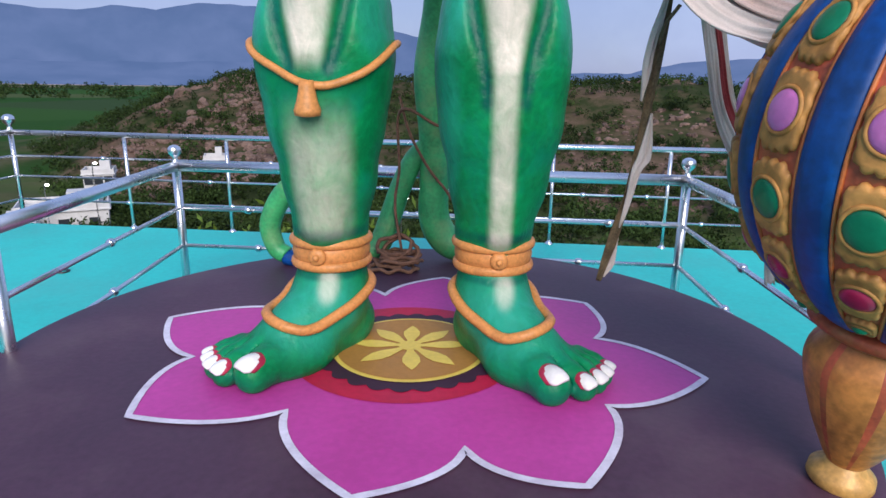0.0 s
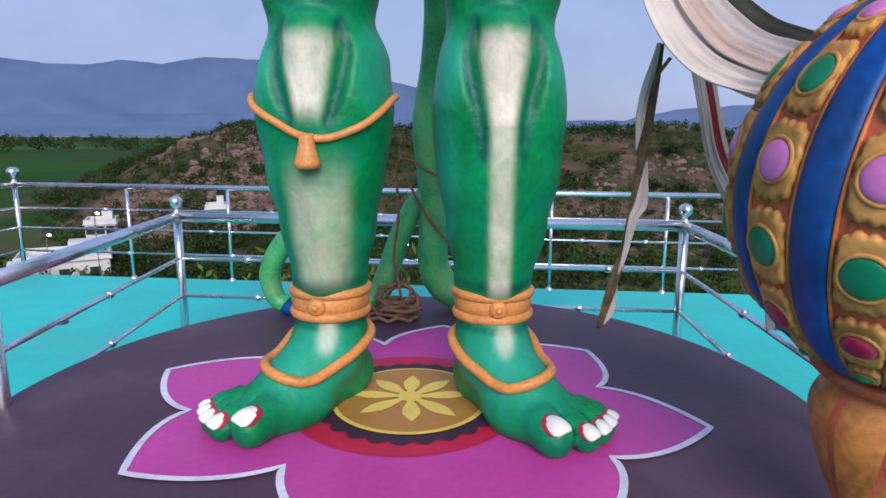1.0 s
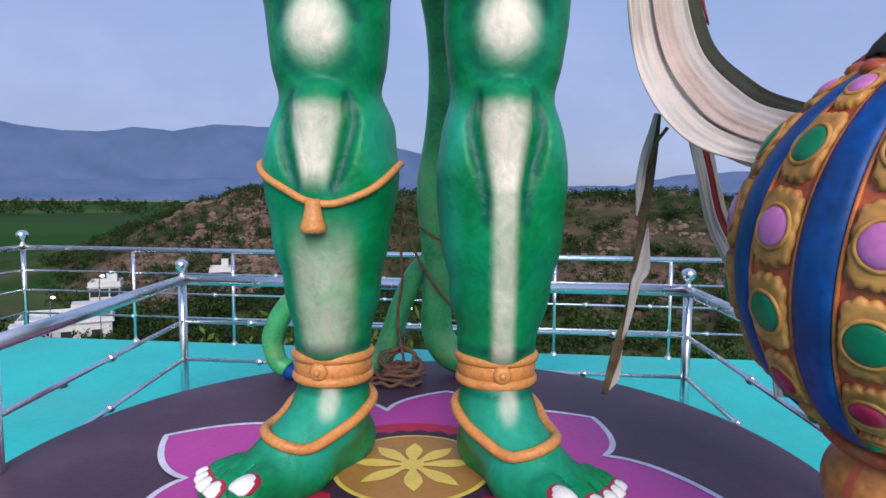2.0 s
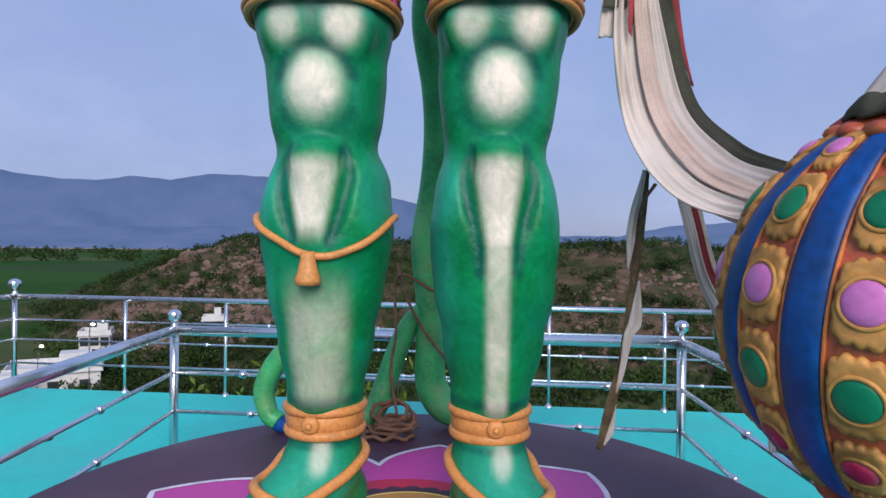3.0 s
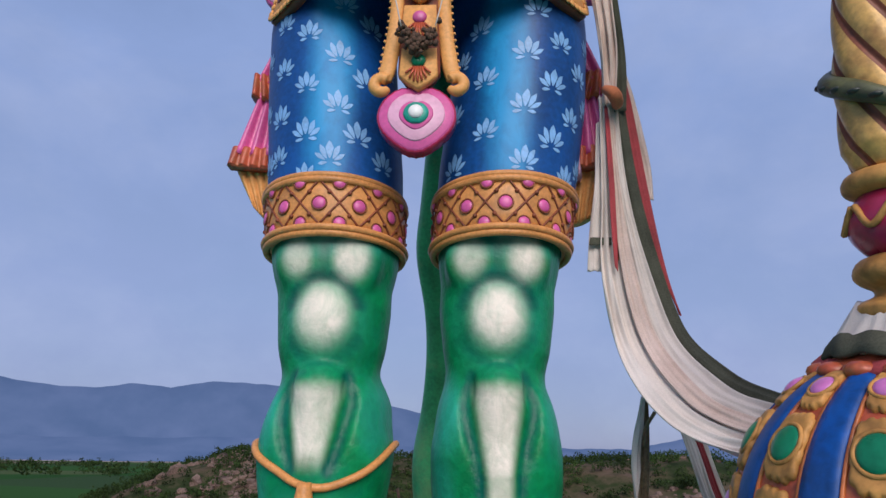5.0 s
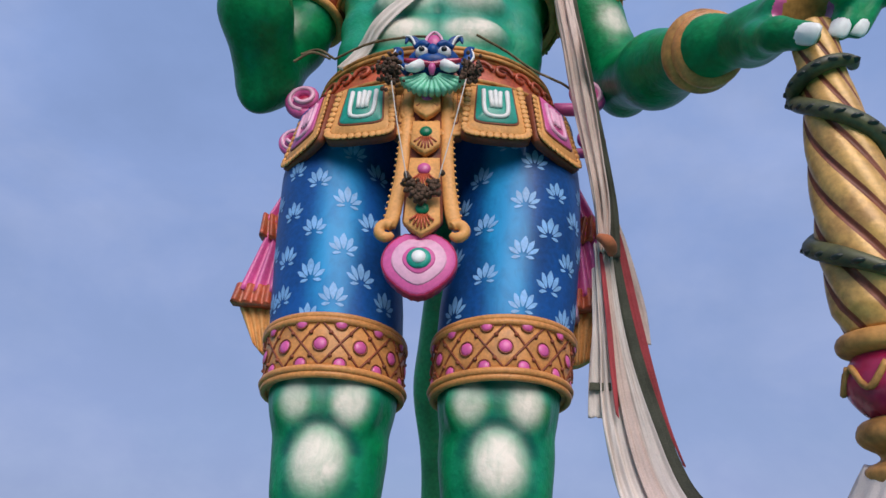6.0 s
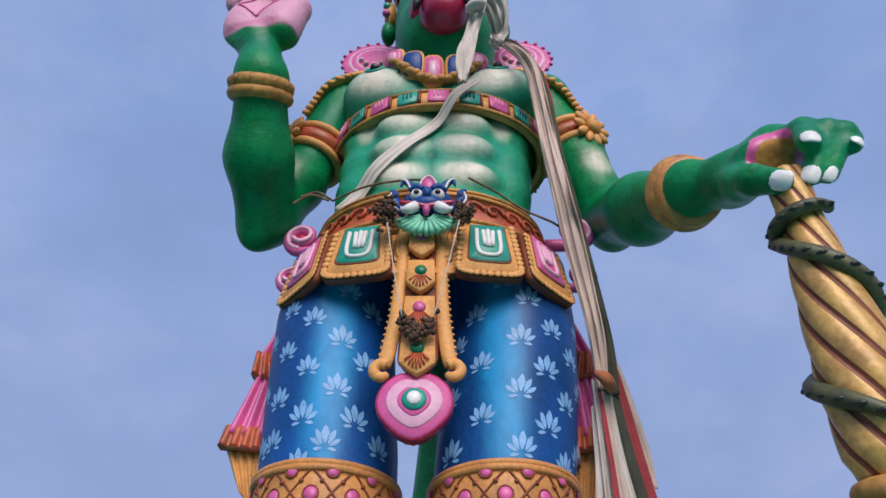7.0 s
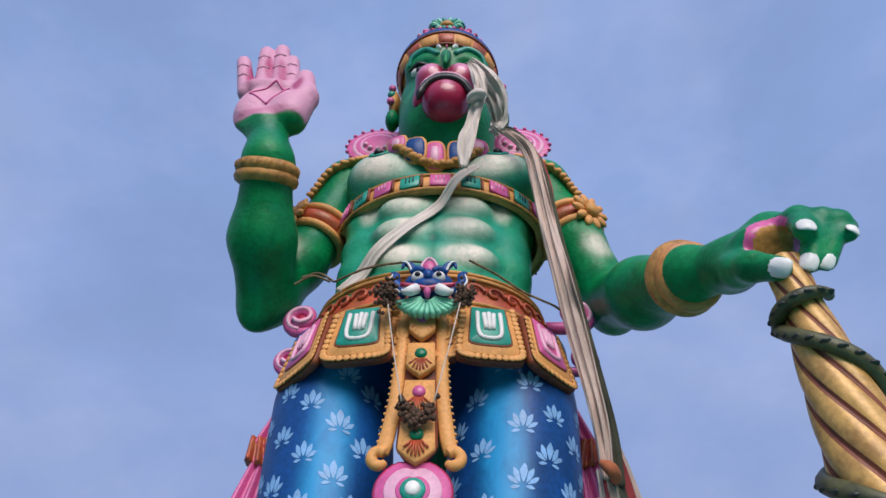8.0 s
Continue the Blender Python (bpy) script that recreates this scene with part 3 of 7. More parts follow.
# ---- terrace, plinth and painted lotus ----
FLOOR = -0.45
bm = bmesh.new()
slab(bm, [(-4.55, -4.5), (4.3, -4.5), (4.3, 3.42), (-4.55, 3.98)], 0.25, bevel=0.02)
terrace = part("floor", bm, M_CYAN, smooth=False)
terrace.location.z = FLOOR - 0.25
tagged(terrace, "turquoise painted concrete terrace floor", "floor", kind="structure")
bm = bmesh.new()
slab(bm, [(-4.4, -4.3), (4.1, -4.3), (4.1, 3.2), (-4.4, 3.75)], 5.0)
base = part("wall_base", bm, M_CYAN, smooth=False)
base.location.z = FLOOR - 5.26
tagged(base, "painted concrete tower carrying the terrace", "wall", kind="structure")
bm = bmesh.new()
lathe(bm, [(0.001, -0.03), (0.045, -0.03), (0.05, 0.012), (0.036, 0.012), (0.034, -0.02), (0.001, -0.02)], 20)
drain = part("floor_drain", bm, M_BLACK)
drain.location = (-2.95, 2.35, FLOOR)
tagged(drain, "dark round drain outlet in the terrace floor", "drain")

CX, CY, PR = -0.07, 0.11, 1.53
bm = bmesh.new()
lathe(bm, [(PR - 0.01, FLOOR), (PR, FLOOR + 0.02), (PR, -0.025), (PR - 0.008, -0.007), (PR - 0.03, 0.0), (1.2, 0.001), (0.6, 0.001), (0.02, 0.001)], 128, at=(CX, CY, 0))
plinth = part("plinth", bm, M_PLINTH)
tagged(plinth, "round raised plinth painted dark maroon", "plinth")

TIPS = [(350, 1.07), (36, 0.955), (84, 0.905), (126, 0.97), (167, 1.075), (215, 0.975), (266, 0.90), (303, 0.975)]
NOTCH = [(11, 0.75), (61, 0.70), (106, 0.62), (147, 0.72), (190, 0.80), (236, 0.60), (288, 0.70), (329, 0.78)]


def lotus_outline(grow):
    pts = []
    for i in range(8):
        at_, rt = TIPS[i]
        an, rn = NOTCH[i]
        ap, rp_ = NOTCH[i - 1]
        def P(a, r):
            return Vector((r * math.cos(radians(a)), r * math.sin(radians(a))))
        tip, n0_, n1_ = P(at_, rt), P(ap, rp_), P(an, rn)
        side = Vector((-math.sin(radians(at_)), math.cos(radians(at_))))
        for a_, b_, s_ in ((n0_, tip, -1), (tip, n1_, 1)):
            out = side * s_ * 0.06 + P(at_, 0.035)
            ctrl = [a_, a_.lerp(b_, 0.3) + out * 1.25, a_.lerp(b_, 0.7) + out * 0.75, b_] if s_ < 0 else [a_, a_.lerp(b_, 0.3) + out * 0.75, a_.lerp(b_, 0.7) + out * 1.25, b_]
            for u in np.linspace(0, 1, 14, endpoint=False):
                k = [(1 - u) ** 3, 3 * u * (1 - u) ** 2, 3 * u * u * (1 - u), u ** 3]
                pts.append(sum((c * w for c, w in zip(ctrl, k)), Vector((0, 0))))
    n = len(pts)
    out = []
    for i, p in enumerate(pts):
        d = (pts[(i + 1) % n] - pts[i - 1]).normalized()
        out.append(p + Vector((d.y, -d.x)) * grow + Vector((0.011, -0.002)))
    return out


def flat_paint(name, outline, z, material, parent):
    bm = bmesh.new()
    c = bm.verts.new((CX, CY, z))
    vs = [bm.verts.new((CX + p[0], CY + p[1], z)) for p in outline]
    for i in range(len(vs)):
        bm.faces.new((c, vs[i], vs[(i + 1) % len(vs)]))
    return part(name, bm, material, parent, smooth=False)


def circle(r, n=96, wave=0.0, k=0):
    return [(r * (1 + wave * abs(math.sin(k * a / 2))) * math.cos(a), r * (1 + wave * abs(math.sin(k * a / 2))) * math.sin(a)) for a in np.linspace(0, 2 * math.pi, n, endpoint=False)]


def shifted(outline, dx=0.014, dy=-0.008):
    return [(x + dx, y + dy) for x, y in outline]


flat_paint("lotus_petals", lotus_outline(-0.010), 0.0045, M_PETAL, plinth)
bm = bmesh.new()
lo, li = lotus_outline(0.012), lotus_outline(-0.012)
a = [bm.verts.new((CX + p.x, CY + p.y, 0.0065)) for p in lo]
b = [bm.verts.new((CX + p.x, CY + p.y, 0.0065)) for p in li]
grid_faces(bm, [a, b], True)
part("lotus_outline", bm, M_LINE, plinth, smooth=False)
flat_paint("red_ring", circle(0.435), 0.0075, M_RED, plinth)
flat_paint("scalloped_ring", shifted(circle(0.335, 280, 0.075, 26)), 0.0100, M_DARK, plinth)
flat_paint("medallion_rim", shifted(circle(0.293)), 0.0125, M_YELLOW, plinth)
flat_paint("medallion", shifted(circle(0.276)), 0.0150, M_OCHRE, plinth)
bm = bmesh.new()
for i in range(8):
    a = radians((8, 48, 92, 135, 176, 222, 277, 318)[i])
    L = (0.235, 0.215, 0.20, 0.215, 0.235, 0.225, 0.21, 0.235)[i]
    pr = [bm.verts.new((CX + 0.014 + math.cos(a) * u * L + math.cos(a + math.pi / 2) * s, CY - 0.008 + math.sin(a) * u * L + math.sin(a + math.pi / 2) * s, 0.0172)) for u, s in ((0.05, 0.010), (0.25, 0.014), (0.5, 0.031), (0.68, 0.033), (0.85, 0.019), (1, 0), (0.85, -0.019), (0.68, -0.033), (0.5, -0.031), (0.25, -0.014), (0.05, -0.010))]
    bm.faces.new(pr)
cc = [bm.verts.new((CX + 0.014 + 0.045 * math.cos(q), CY - 0.008 + 0.045 * math.sin(q), 0.0180)) for q in np.linspace(0, 2 * math.pi, 24, endpoint=False)]
bm.faces.new(cc)
part("painted_flower", bm, M_YELLOW, plinth, smooth=False)


# ---- steel railings ----
def rail_run(railing, a, b, top, mids, r_top, r_mid, knobs=(0.37, 0.75)):
    a, b = Vector(a), Vector(b)
    for z, r, nm in [(top, r_top, "top_rail")] + [(z, r_mid, "rail") for z in mids]:
        bm = bmesh.new()
        tube(bm, [(a.x, a.y, a.z + z), (b.x, b.y, b.z + z)], r, 2, 16, smooth=False)
        rail = part(nm, bm, M_STEEL, railing)
        if nm == "rail":
            for u in knobs:
                u += rng.uniform(-0.05, 0.05)
                p = a.lerp(b, u)
                d = (b - a).normalized()
                bm = bmesh.new()
                tube(bm, [tuple(p + d * w + Vector((0, 0, z))) for w in (-0.022, -0.014, 0, 0.014, 0.022)], [r * 1.2, r * 1.7, r * 1.9, r * 1.7, r * 1.2], 5, 12, smooth=False)
                part("coupling", bm, M_STEEL, rail)


def post(railing, p, top, r, finial=False):
    bm = bmesh.new()
    tube(bm, [(p[0], p[1], FLOOR), (p[0], p[1], top)], r, 2, 16, smooth=False)
    po = part("post", bm, M_STEEL, railing)
    bm = bmesh.new()
    lathe(bm, [(r * 2.2, 0), (r * 2.2, 0.006), (r * 1.3, 0.02), (r, 0.03)], 16, at=(p[0], p[1], FLOOR))
    part("base_flange", bm, M_STEEL, po)
    if finial:
        bm = bmesh.new()
        k = finial
        lathe(bm, [(0.023, 0), (0.026, 0.012), (0.020, 0.02), (0.018, 0.045), (0.030, 0.055), (0.046, 0.075), (0.052, 0.095), (0.046, 0.118), (0.030, 0.133), (0.012, 0.139), (0.001, 0.14)], 20)
        bmesh.ops.scale(bm, vec=(k, k, k), verts=bm.verts)
        bmesh.ops.translate(bm, vec=(p[0], p[1], top), verts=bm.verts)
        part("finial", bm, M_STEEL, po, "polished steel ball finial")


inner = thing("inner_railing", "polished stainless steel railing round the plinth", "railing", group="terrace railings")
IL, IR, FL, FR = (-1.675, 1.71), (1.41, 1.50), (-1.545, -0.02), (1.375, -0.15)
for p, f in ((IL, 0.8), (IR, 0.8), (FL, 0), (FR, 0), ((-1.42, -1.6), 0.8)):
    post(inner, p, 0.47 + (0.02 if f else 0), 0.026, f)
IT, IM = 0.47 - 0.0, (0.205, -0.04, -0.28)
rail_run(inner, (*IL, 0), (*IR, 0), IT, IM, 0.031, 0.0125, (0.14, 0.33, 0.62, 0.83))
rail_run(inner, (*IL, 0), (*FL, 0), IT, IM, 0.031, 0.0125, (0.55,))
rail_run(inner, (*FL, 0), (-1.42, -1.6, 0), IT, IM, 0.031, 0.0125, (0.5,))
rail_run(inner, (*IR, 0), (*FR, 0), IT, IM, 0.031, 0.0125, (0.5,))

outer = thing("outer_railing", "polished stainless steel railing on the terrace edge", "railing", group="terrace railings")
OA, OB = (-4.37, 3.92), (4.2, 3.38)


def on_outer(x):
    u = (x - OA[0]) / (OB[0] - OA[0])
    return (x, OA[1] + u * (OB[1] - OA[1]))


OM = (0.245, 0.045, -0.19)
rail_run(outer, (*OA, 0), (*OB, -0.03), 0.475, OM, 0.026, 0.011, (0.13, 0.27, 0.42, 0.52, 0.62, 0.73, 0.85))
for i in range(8):
    x = -3.19 + 1.03 * i
    post(outer, on_outer(x), 0.465, 0.017)
post(outer, OA, 0.49, 0.022, 1.15)
post(outer, OB, 0.47, 0.022, 1.15)
LB = (-4.45, -4.3)
rail_run(outer, (*OA, 0), (*LB, 0), 0.475, OM, 0.026, 0.011, (0.1, 0.2, 0.3))
for i in range(1, 7):
    post(outer, (-4.37 - 0.012 * i, 3.92 - 1.1 * i), 0.465, 0.017)
RB = (4.2, -4.3)
rail_run(outer, (*OB, 0), (*RB, 0), 0.46, OM, 0.026, 0.011, (0.1, 0.2, 0.3))
for i in range(1, 7):
    post(outer, (4.2, 3.38 - 1.1 * i), 0.45, 0.017)

# ---- mace ----
FOOT, HEAD = Vector((1.132, -0.64, 0.0)), Vector((1.175, -0.95, 2.53))
axis = (HEAD - FOOT).normalized()
MACE_LEN = (HEAD - FOOT).length
mace = thing("mace", "tall gold painted ceremonial mace with blue bands standing on the plinth", "mace", FOOT)
mace.rotation_mode = "QUATERNION"
mace.rotation_quaternion = Vector((0, 0, 1)).rotation_difference(axis)
bm = bmesh.new()
lathe(bm, [(0.070, 0.0), (0.079, 0.012), (0.077, 0.035), (0.062, 0.05), (0.05, 0.062), (0.046, 0.075)], 40)
part("foot", bm, M_SHAFT, mace)
bm = bmesh.new()
prof = spline([(0.046, 0.07), (0.064, 0.10), (0.112, 0.20), (0.150, 0.31), (0.154, 0.37), (0.130, 0.42), (0.115, 0.445)], 26)
lathe(bm, [tuple(p) for p in prof], 48)
for k, fc in enumerate(bm.faces):
    fc.material_index = 1 if k % 48 % 6 == 2 else 0
part("cup", bm, [M_CUP, M_REDBROWN], mace, "orange-gold cup with brown painted ribs")
bm = bmesh.new()
lathe(bm, [(0.11, 0.43), (0.15, 0.44), (0.172, 0.455), (0.17, 0.475), (0.13, 0.49)], 40)
part("cup_rim", bm, M_REDBROWN, mace)

BZ, BR, BH = 0.885, 0.402, 0.43


def on_ball(a, e, out=0.0):
    """A point of the mace head by bearing and rise in degrees."""
    ca, sa, ce, se = math.cos(radians(a)), math.sin(radians(a)), math.cos(radians(e)), math.sin(radians(e))
    n = Vector((ca * ce / BR, sa * ce / BR, se / BH)).normalized()
    return Vector((BR * ca * ce, BR * sa * ce, BZ + BH * se)) + n * out, n


bm = bmesh.new()
lathe(bm, [(max(0.001, on_ball(0, e)[0].x), on_ball(0, e)[0].z) for e in range(-86, 87, 4)], 64)
part("head", bm, M_REDBROWN, mace, "brick red ground of the mace head")
A0, NB = 27.0, 12
BAND = 5.7


def half_band(e):
    """Half the width of a blue band in degrees of bearing at a given rise."""
    return BAND * (0.72 + 0.28 / max(0.45, math.cos(radians(e))))


for i in range(NB):
    a = A0 + 360 / NB * i
    bm = bmesh.new()
    rows = []
    for e in range(-66, 71, 4):
        w = half_band(e)
        rows.append([bm.verts.new(on_ball(a + s * w, e, o)[0]) for s, o in ((-1, -0.002), (-0.94, 0.007), (-0.5, 0.0095), (0, 0.010), (0.5, 0.0095), (0.94, 0.007), (1, -0.002))])
    grid_faces(bm, rows, False)
    part("blue_band", bm, M_BANDBLUE, mace)
    for s in (-1, 1):
        bm = bmesh.new()
        tube(bm, [tuple(on_ball(a + s * (half_band(e) + 0.55), e, 0.001)[0]) for e in range(-66, 71, 6)], 0.0048, 46, 6)
        part("band_edging", bm, M_ORANGE, mace)


def plaque(a, e, w, h, gem, gw, gh):
    """A beaten gold plaque with a scalloped rim on the mace head and a flat domed oval gem in a raised setting."""
    bm = bmesh.new()
    n = 72
    ph = random.uniform(0, 6)
    rings = []
    for k, o in ((1.02, -0.004), (1.0, 0.006), (0.95, 0.0105), (0.86, 0.0125), (0.76, 0.0125), (0.66, 0.0120), (0.02, 0.0115)):
        row = []
        for j in range(n):
            t = 2 * math.pi * j / n
            sq = (abs(math.cos(t)) ** 4.2 + abs(math.sin(t)) ** 4.2) ** (-1 / 4.2)
            rim = 1 - 0.085 * abs(math.cos(7 * t + 0.3)) ** 4 + 0.02 * math.sin(3 * t + ph) if k > 0.9 else 1
            row.append(bm.verts.new(on_ball(a + w * rim * k * sq * math.cos(t), e + h * rim * k * sq * math.sin(t), o)[0]))
        rings.append(row)
    grid_faces(bm, rings, True, caps=False)
    pl = part("plaque", bm, M_GOLD, mace)
    p, nn = on_ball(a, e, 0.0095)
    yy = (Vector((0, 0, 1)) - nn * nn.z).normalized()
    xx = yy.cross(nn)
    m3 = Matrix((xx, yy, nn)).transposed()
    bm = bmesh.new()
    ball(bm, p, (gw, gh, 0.012), rot=m3, seg=24, rings=10)
    part("gem", bm, gem, pl)
    bm = bmesh.new()
    tube(bm, [tuple(p + xx * (gw + 0.003) * math.cos(t) + yy * (gh + 0.003) * math.sin(t)) for t in np.linspace(0, 2 * math.pi, 20, endpoint=False)], 0.0052, 32, 6, closed=True)
    part("gem_rim", bm, M_GOLD, pl)


for i in range(NB):
    a = A0 + 360 / NB * (i + 0.5)
    if not 105 < a % 360 < 345:
        continue
    for e, h, g, gw, gh in ((-53, 5.0, M_GEMGREEN, 0.017, 0.013), (-36, 9.6, M_CRIMSON, 0.036, 0.035), (-14, 11.2, M_GEMGREEN, 0.045, 0.046), (9.3, 11.2, M_LILAC, 0.044, 0.045), (32, 11.0, M_GEMGREEN, 0.039, 0.044), (52.5, 8.6, M_LILAC, 0.028, 0.030)):
        plaque(a, e, 15 - half_band(e) - 1.5, h * 0.965, g, gw * 0.93, gh * 0.93)
bm = bmesh.new()
lathe(bm, [(0.19, 1.245), (0.20, 1.268), (0.185, 1.285), (0.16, 1.305), (0.12, 1.335), (0.10, 1.35)], 40)
collar = part("collar", bm, M_REDBROWN, mace)
for i in range(16):
    t = 2 * math.pi * i / 16
    bm = bmesh.new()
    ball(bm, (0.19 * math.cos(t), 0.19 * math.sin(t), 1.266), (0.036, 0.036, 0.022), seg=8, rings=6)
    part("knob", bm, M_REDBROWN, collar)
for nm, pf, m in (("spindle", [(0.10, 1.34), (0.115, 1.40), (0.105, 1.42), (0.075, 1.435), (0.075, 1.45), (0.10, 1.465), (0.112, 1.485), (0.10, 1.515), (0.07, 1.53)], M_GOLD),
                  ("bulb", [(0.065, 1.525), (0.085, 1.54), (0.108, 1.575), (0.112, 1.61), (0.098, 1.65), (0.08, 1.675)], M_CRIMSON),
                  ("ring", [(0.075, 1.668), (0.108, 1.68), (0.115, 1.70), (0.105, 1.72), (0.08, 1.728)], M_GOLD)):
    bm = bmesh.new()
    lathe(bm, [tuple(p) for p in spline(pf, 22)], 40)
    part(nm, bm, m, mace)
for i in range(7):
    t = 2 * math.pi * i / 7
    bm = bmesh.new()
    tube(bm, [(0.11 * math.cos(t - 0.4), 0.11 * math.sin(t - 0.4), 1.64), (0.117 * math.cos(t), 0.117 * math.sin(t), 1.585), (0.11 * math.cos(t + 0.4), 0.11 * math.sin(t + 0.4), 1.64)], 0.008, 12, 6)
    part("bulb_swag", bm, M_GOLD, mace)
# twisted shaft
bm = bmesh.new()
Z0, Z1, NSEG, ST = 1.725, 2.66, 100, 112
rows = []
for i in range(NSEG + 1):
    u = i / NSEG
    z = Z0 + (Z1 - Z0) * u
    r = np.interp(u, [0, 0.06, 0.25, 0.55, 0.78, 1.0], [0.085, 0.105, 0.108, 0.086, 0.062, 0.058])
    row = []
    for j in range(ST):
        t = 2 * math.pi * j / ST - u * 5.2
        k = r * (0.90 + 0.12 * abs(math.sin(7 * math.pi * j / ST)) ** 0.6)
        row.append(bm.verts.new((k * math.cos(t), k * math.sin(t), z)))
    rows.append(row)
grid_faces(bm, rows, True, caps=True)
for k, fc in enumerate(bm.faces):
    if k < NSEG * ST:
        fc.material_index = 1 if abs(math.sin(7 * math.pi * (k % ST + 0.5) / ST)) < 0.36 else 0
part("shaft", bm, [M_SHAFT, M_RUST], mace, "gold shaft twisted like rope with rust-brown grooves")
bm = bmesh.new()
pts, rad = [], []
for i in range(76):
    u = i / 75
    if i < 16:
        z, t = 2.50 - 0.05 * i / 16, radians(335 - 185 * i / 16)
    else:
        z = 2.45 - 0.66 * (i - 16) / 59
        t = radians(146) + (2.43 - z) / 0.45 * 2 * math.pi
    r = np.interp((z - Z0) / (Z1 - Z0), [0, 0.06, 0.25, 0.55, 0.78, 1.0], [0.085, 0.105, 0.108, 0.086, 0.062, 0.058]) + 0.008 + (0.008 if i < 18 else 0)
    pts.append((r * math.cos(t), r * math.sin(t), z))
    rad.append(0.027 * min(1, 0.55 + 4 * u, 0.3 + 5 * (1 - u)))
tube(bm, pts, rad, 190, 12, flat=0.85)
snake = part("carved_snake", bm, M_SNAKE, mace, "olive dark-spotted snake coiled round the shaft")
for i in range(3, 73, 2):
    bm = bmesh.new()
    c = Vector(pts[i])
    o = Vector((c.x, c.y, 0)).normalized()
    ball(bm, c + o * rad[i] * 0.52 + Vector((0, 0, 0.006 * (-1) ** i)), (0.018, 0.018, 0.008), seg=8, rings=6)
    part("spot", bm, M_SPOT, snake)

# ---- statue: solid forms blended into one skin ----
def bumps(P, prims):
    """Signed distance of points P to blended round forms: ('c', a, b, ra, rb, blend), ('e', centre, radii, turn or None, blend); 'C' and 'E' carve."""
    D = np.full(len(P), 9.0)
    for pr in prims:
        k = pr[-1]
        if pr[0] in "cC":
            a, b, ra, rb = np.array(pr[1], float), np.array(pr[2], float), pr[3], pr[4]
            lo, hi = np.minimum(a, b) - max(ra, rb) - k - 0.08, np.maximum(a, b) + max(ra, rb) + k + 0.08
        else:
            c, r = np.array(pr[1], float), np.array(pr[2], float)
            lo, hi = c - r.max() - k - 0.08, c + r.max() + k + 0.08
        s = np.flatnonzero(((P >= lo) & (P <= hi)).all(1))
        if not len(s):
            continue
        q = P[s]
        if pr[0] in "cC":
            ab = b - a
            t = np.clip(((q - a) @ ab) / max(1e-9, ab @ ab), 0, 1)
            d = np.linalg.norm(q - a - t[:, None] * ab, axis=1) - (ra + (rb - ra) * t)
        else:
            w = q - c
            if pr[3] is not None:
                w = w @ np.array(Euler([radians(v) for v in pr[3]]).to_matrix())
            k0 = np.linalg.norm(w / r, axis=1)
            k1 = np.linalg.norm(w / (r * r), axis=1) + 1e-9
            d = k0 * (k0 - 1) / k1
        o = D[s]
        if pr[0] in "CE":
            d = -d
            h = np.maximum(k - np.abs(o - d), 0) / k
            D[s] = np.maximum(o, d) + h * h * k / 4
        else:
            h = np.maximum(k - np.abs(o - d), 0) / k
            D[s] = np.minimum(o, d) - h * h * k / 4
    return D


def skin(lo, hi, h, prims):
    """The surface of blended forms as quads (surface nets)."""
    ax = [np.arange(l, u + h, h) for l, u in zip(lo, hi)]
    nx, ny, nz = (len(a) for a in ax)
    G = np.stack(np.meshgrid(*ax, indexing="ij"), -1).reshape(-1, 3)
    D = bumps(G, prims).reshape(nx, ny, nz)
    acc = np.zeros((nx - 1, ny - 1, nz - 1, 3))
    cnt = np.zeros((nx - 1, ny - 1, nz - 1))
    for axis_ in range(3):
        e = np.eye(3, dtype=int)[axis_]
        n0 = D[:nx - e[0], :ny - e[1], :nz - e[2]]
        n1 = D[e[0]:, e[1]:, e[2]:]
        cross = (n0 < 0) != (n1 < 0)
        t = np.where(cross, n0 / np.where(n0 == n1, 1, n0 - n1), 0)
        o = [i for i in range(3) if i != axis_]
        for u in (0, 1):
            for v in (0, 1):
                sl = [slice(None)] * 3
                off = np.zeros(3)
                for i, w in zip(o, (u, v)):
                    sl[i] = slice(w, w + D.shape[i] - 1)
                    off[i] = w
                c = cross[tuple(sl)]
                acc += np.where(c[..., None], off + t[tuple(sl)][..., None] * e, 0)
                cnt += c
    ids = np.full(cnt.shape, -1)
    act = cnt > 0
    ids[act] = np.arange(act.sum())
    cell = np.argwhere(act)
    V = (cell + acc[act] / cnt[act][:, None]) * h + np.array(lo)
    F = []
    for axis_ in range(3):
        e = np.eye(3, dtype=int)[axis_]
        n0 = D[:nx - e[0], :ny - e[1], :nz - e[2]] < 0
        n1 = D[e[0]:, e[1]:, e[2]:] < 0
        idx = np.argwhere(n0 != n1)
        o1, o2 = (axis_ + 1) % 3, (axis_ + 2) % 3
        ok = (idx[:, o1] > 0) & (idx[:, o2] > 0) & (idx[:, o1] < cnt.shape[o1]) & (idx[:, o2] < cnt.shape[o2])
        idx = idx[ok]
        sign = n0[tuple(idx.T)]
        q = []
        for u, v in ((0, 0), (1, 0), (1, 1), (0, 1)):
            j = idx.copy()
            j[:, o1] -= u
            j[:, o2] -= v
            q.append(ids[tuple(j.T)])
        q = np.stack(q, 1)
        q[~sign] = q[~sign][:, ::-1]
        F.append(q)
    return V, np.vstack(F)


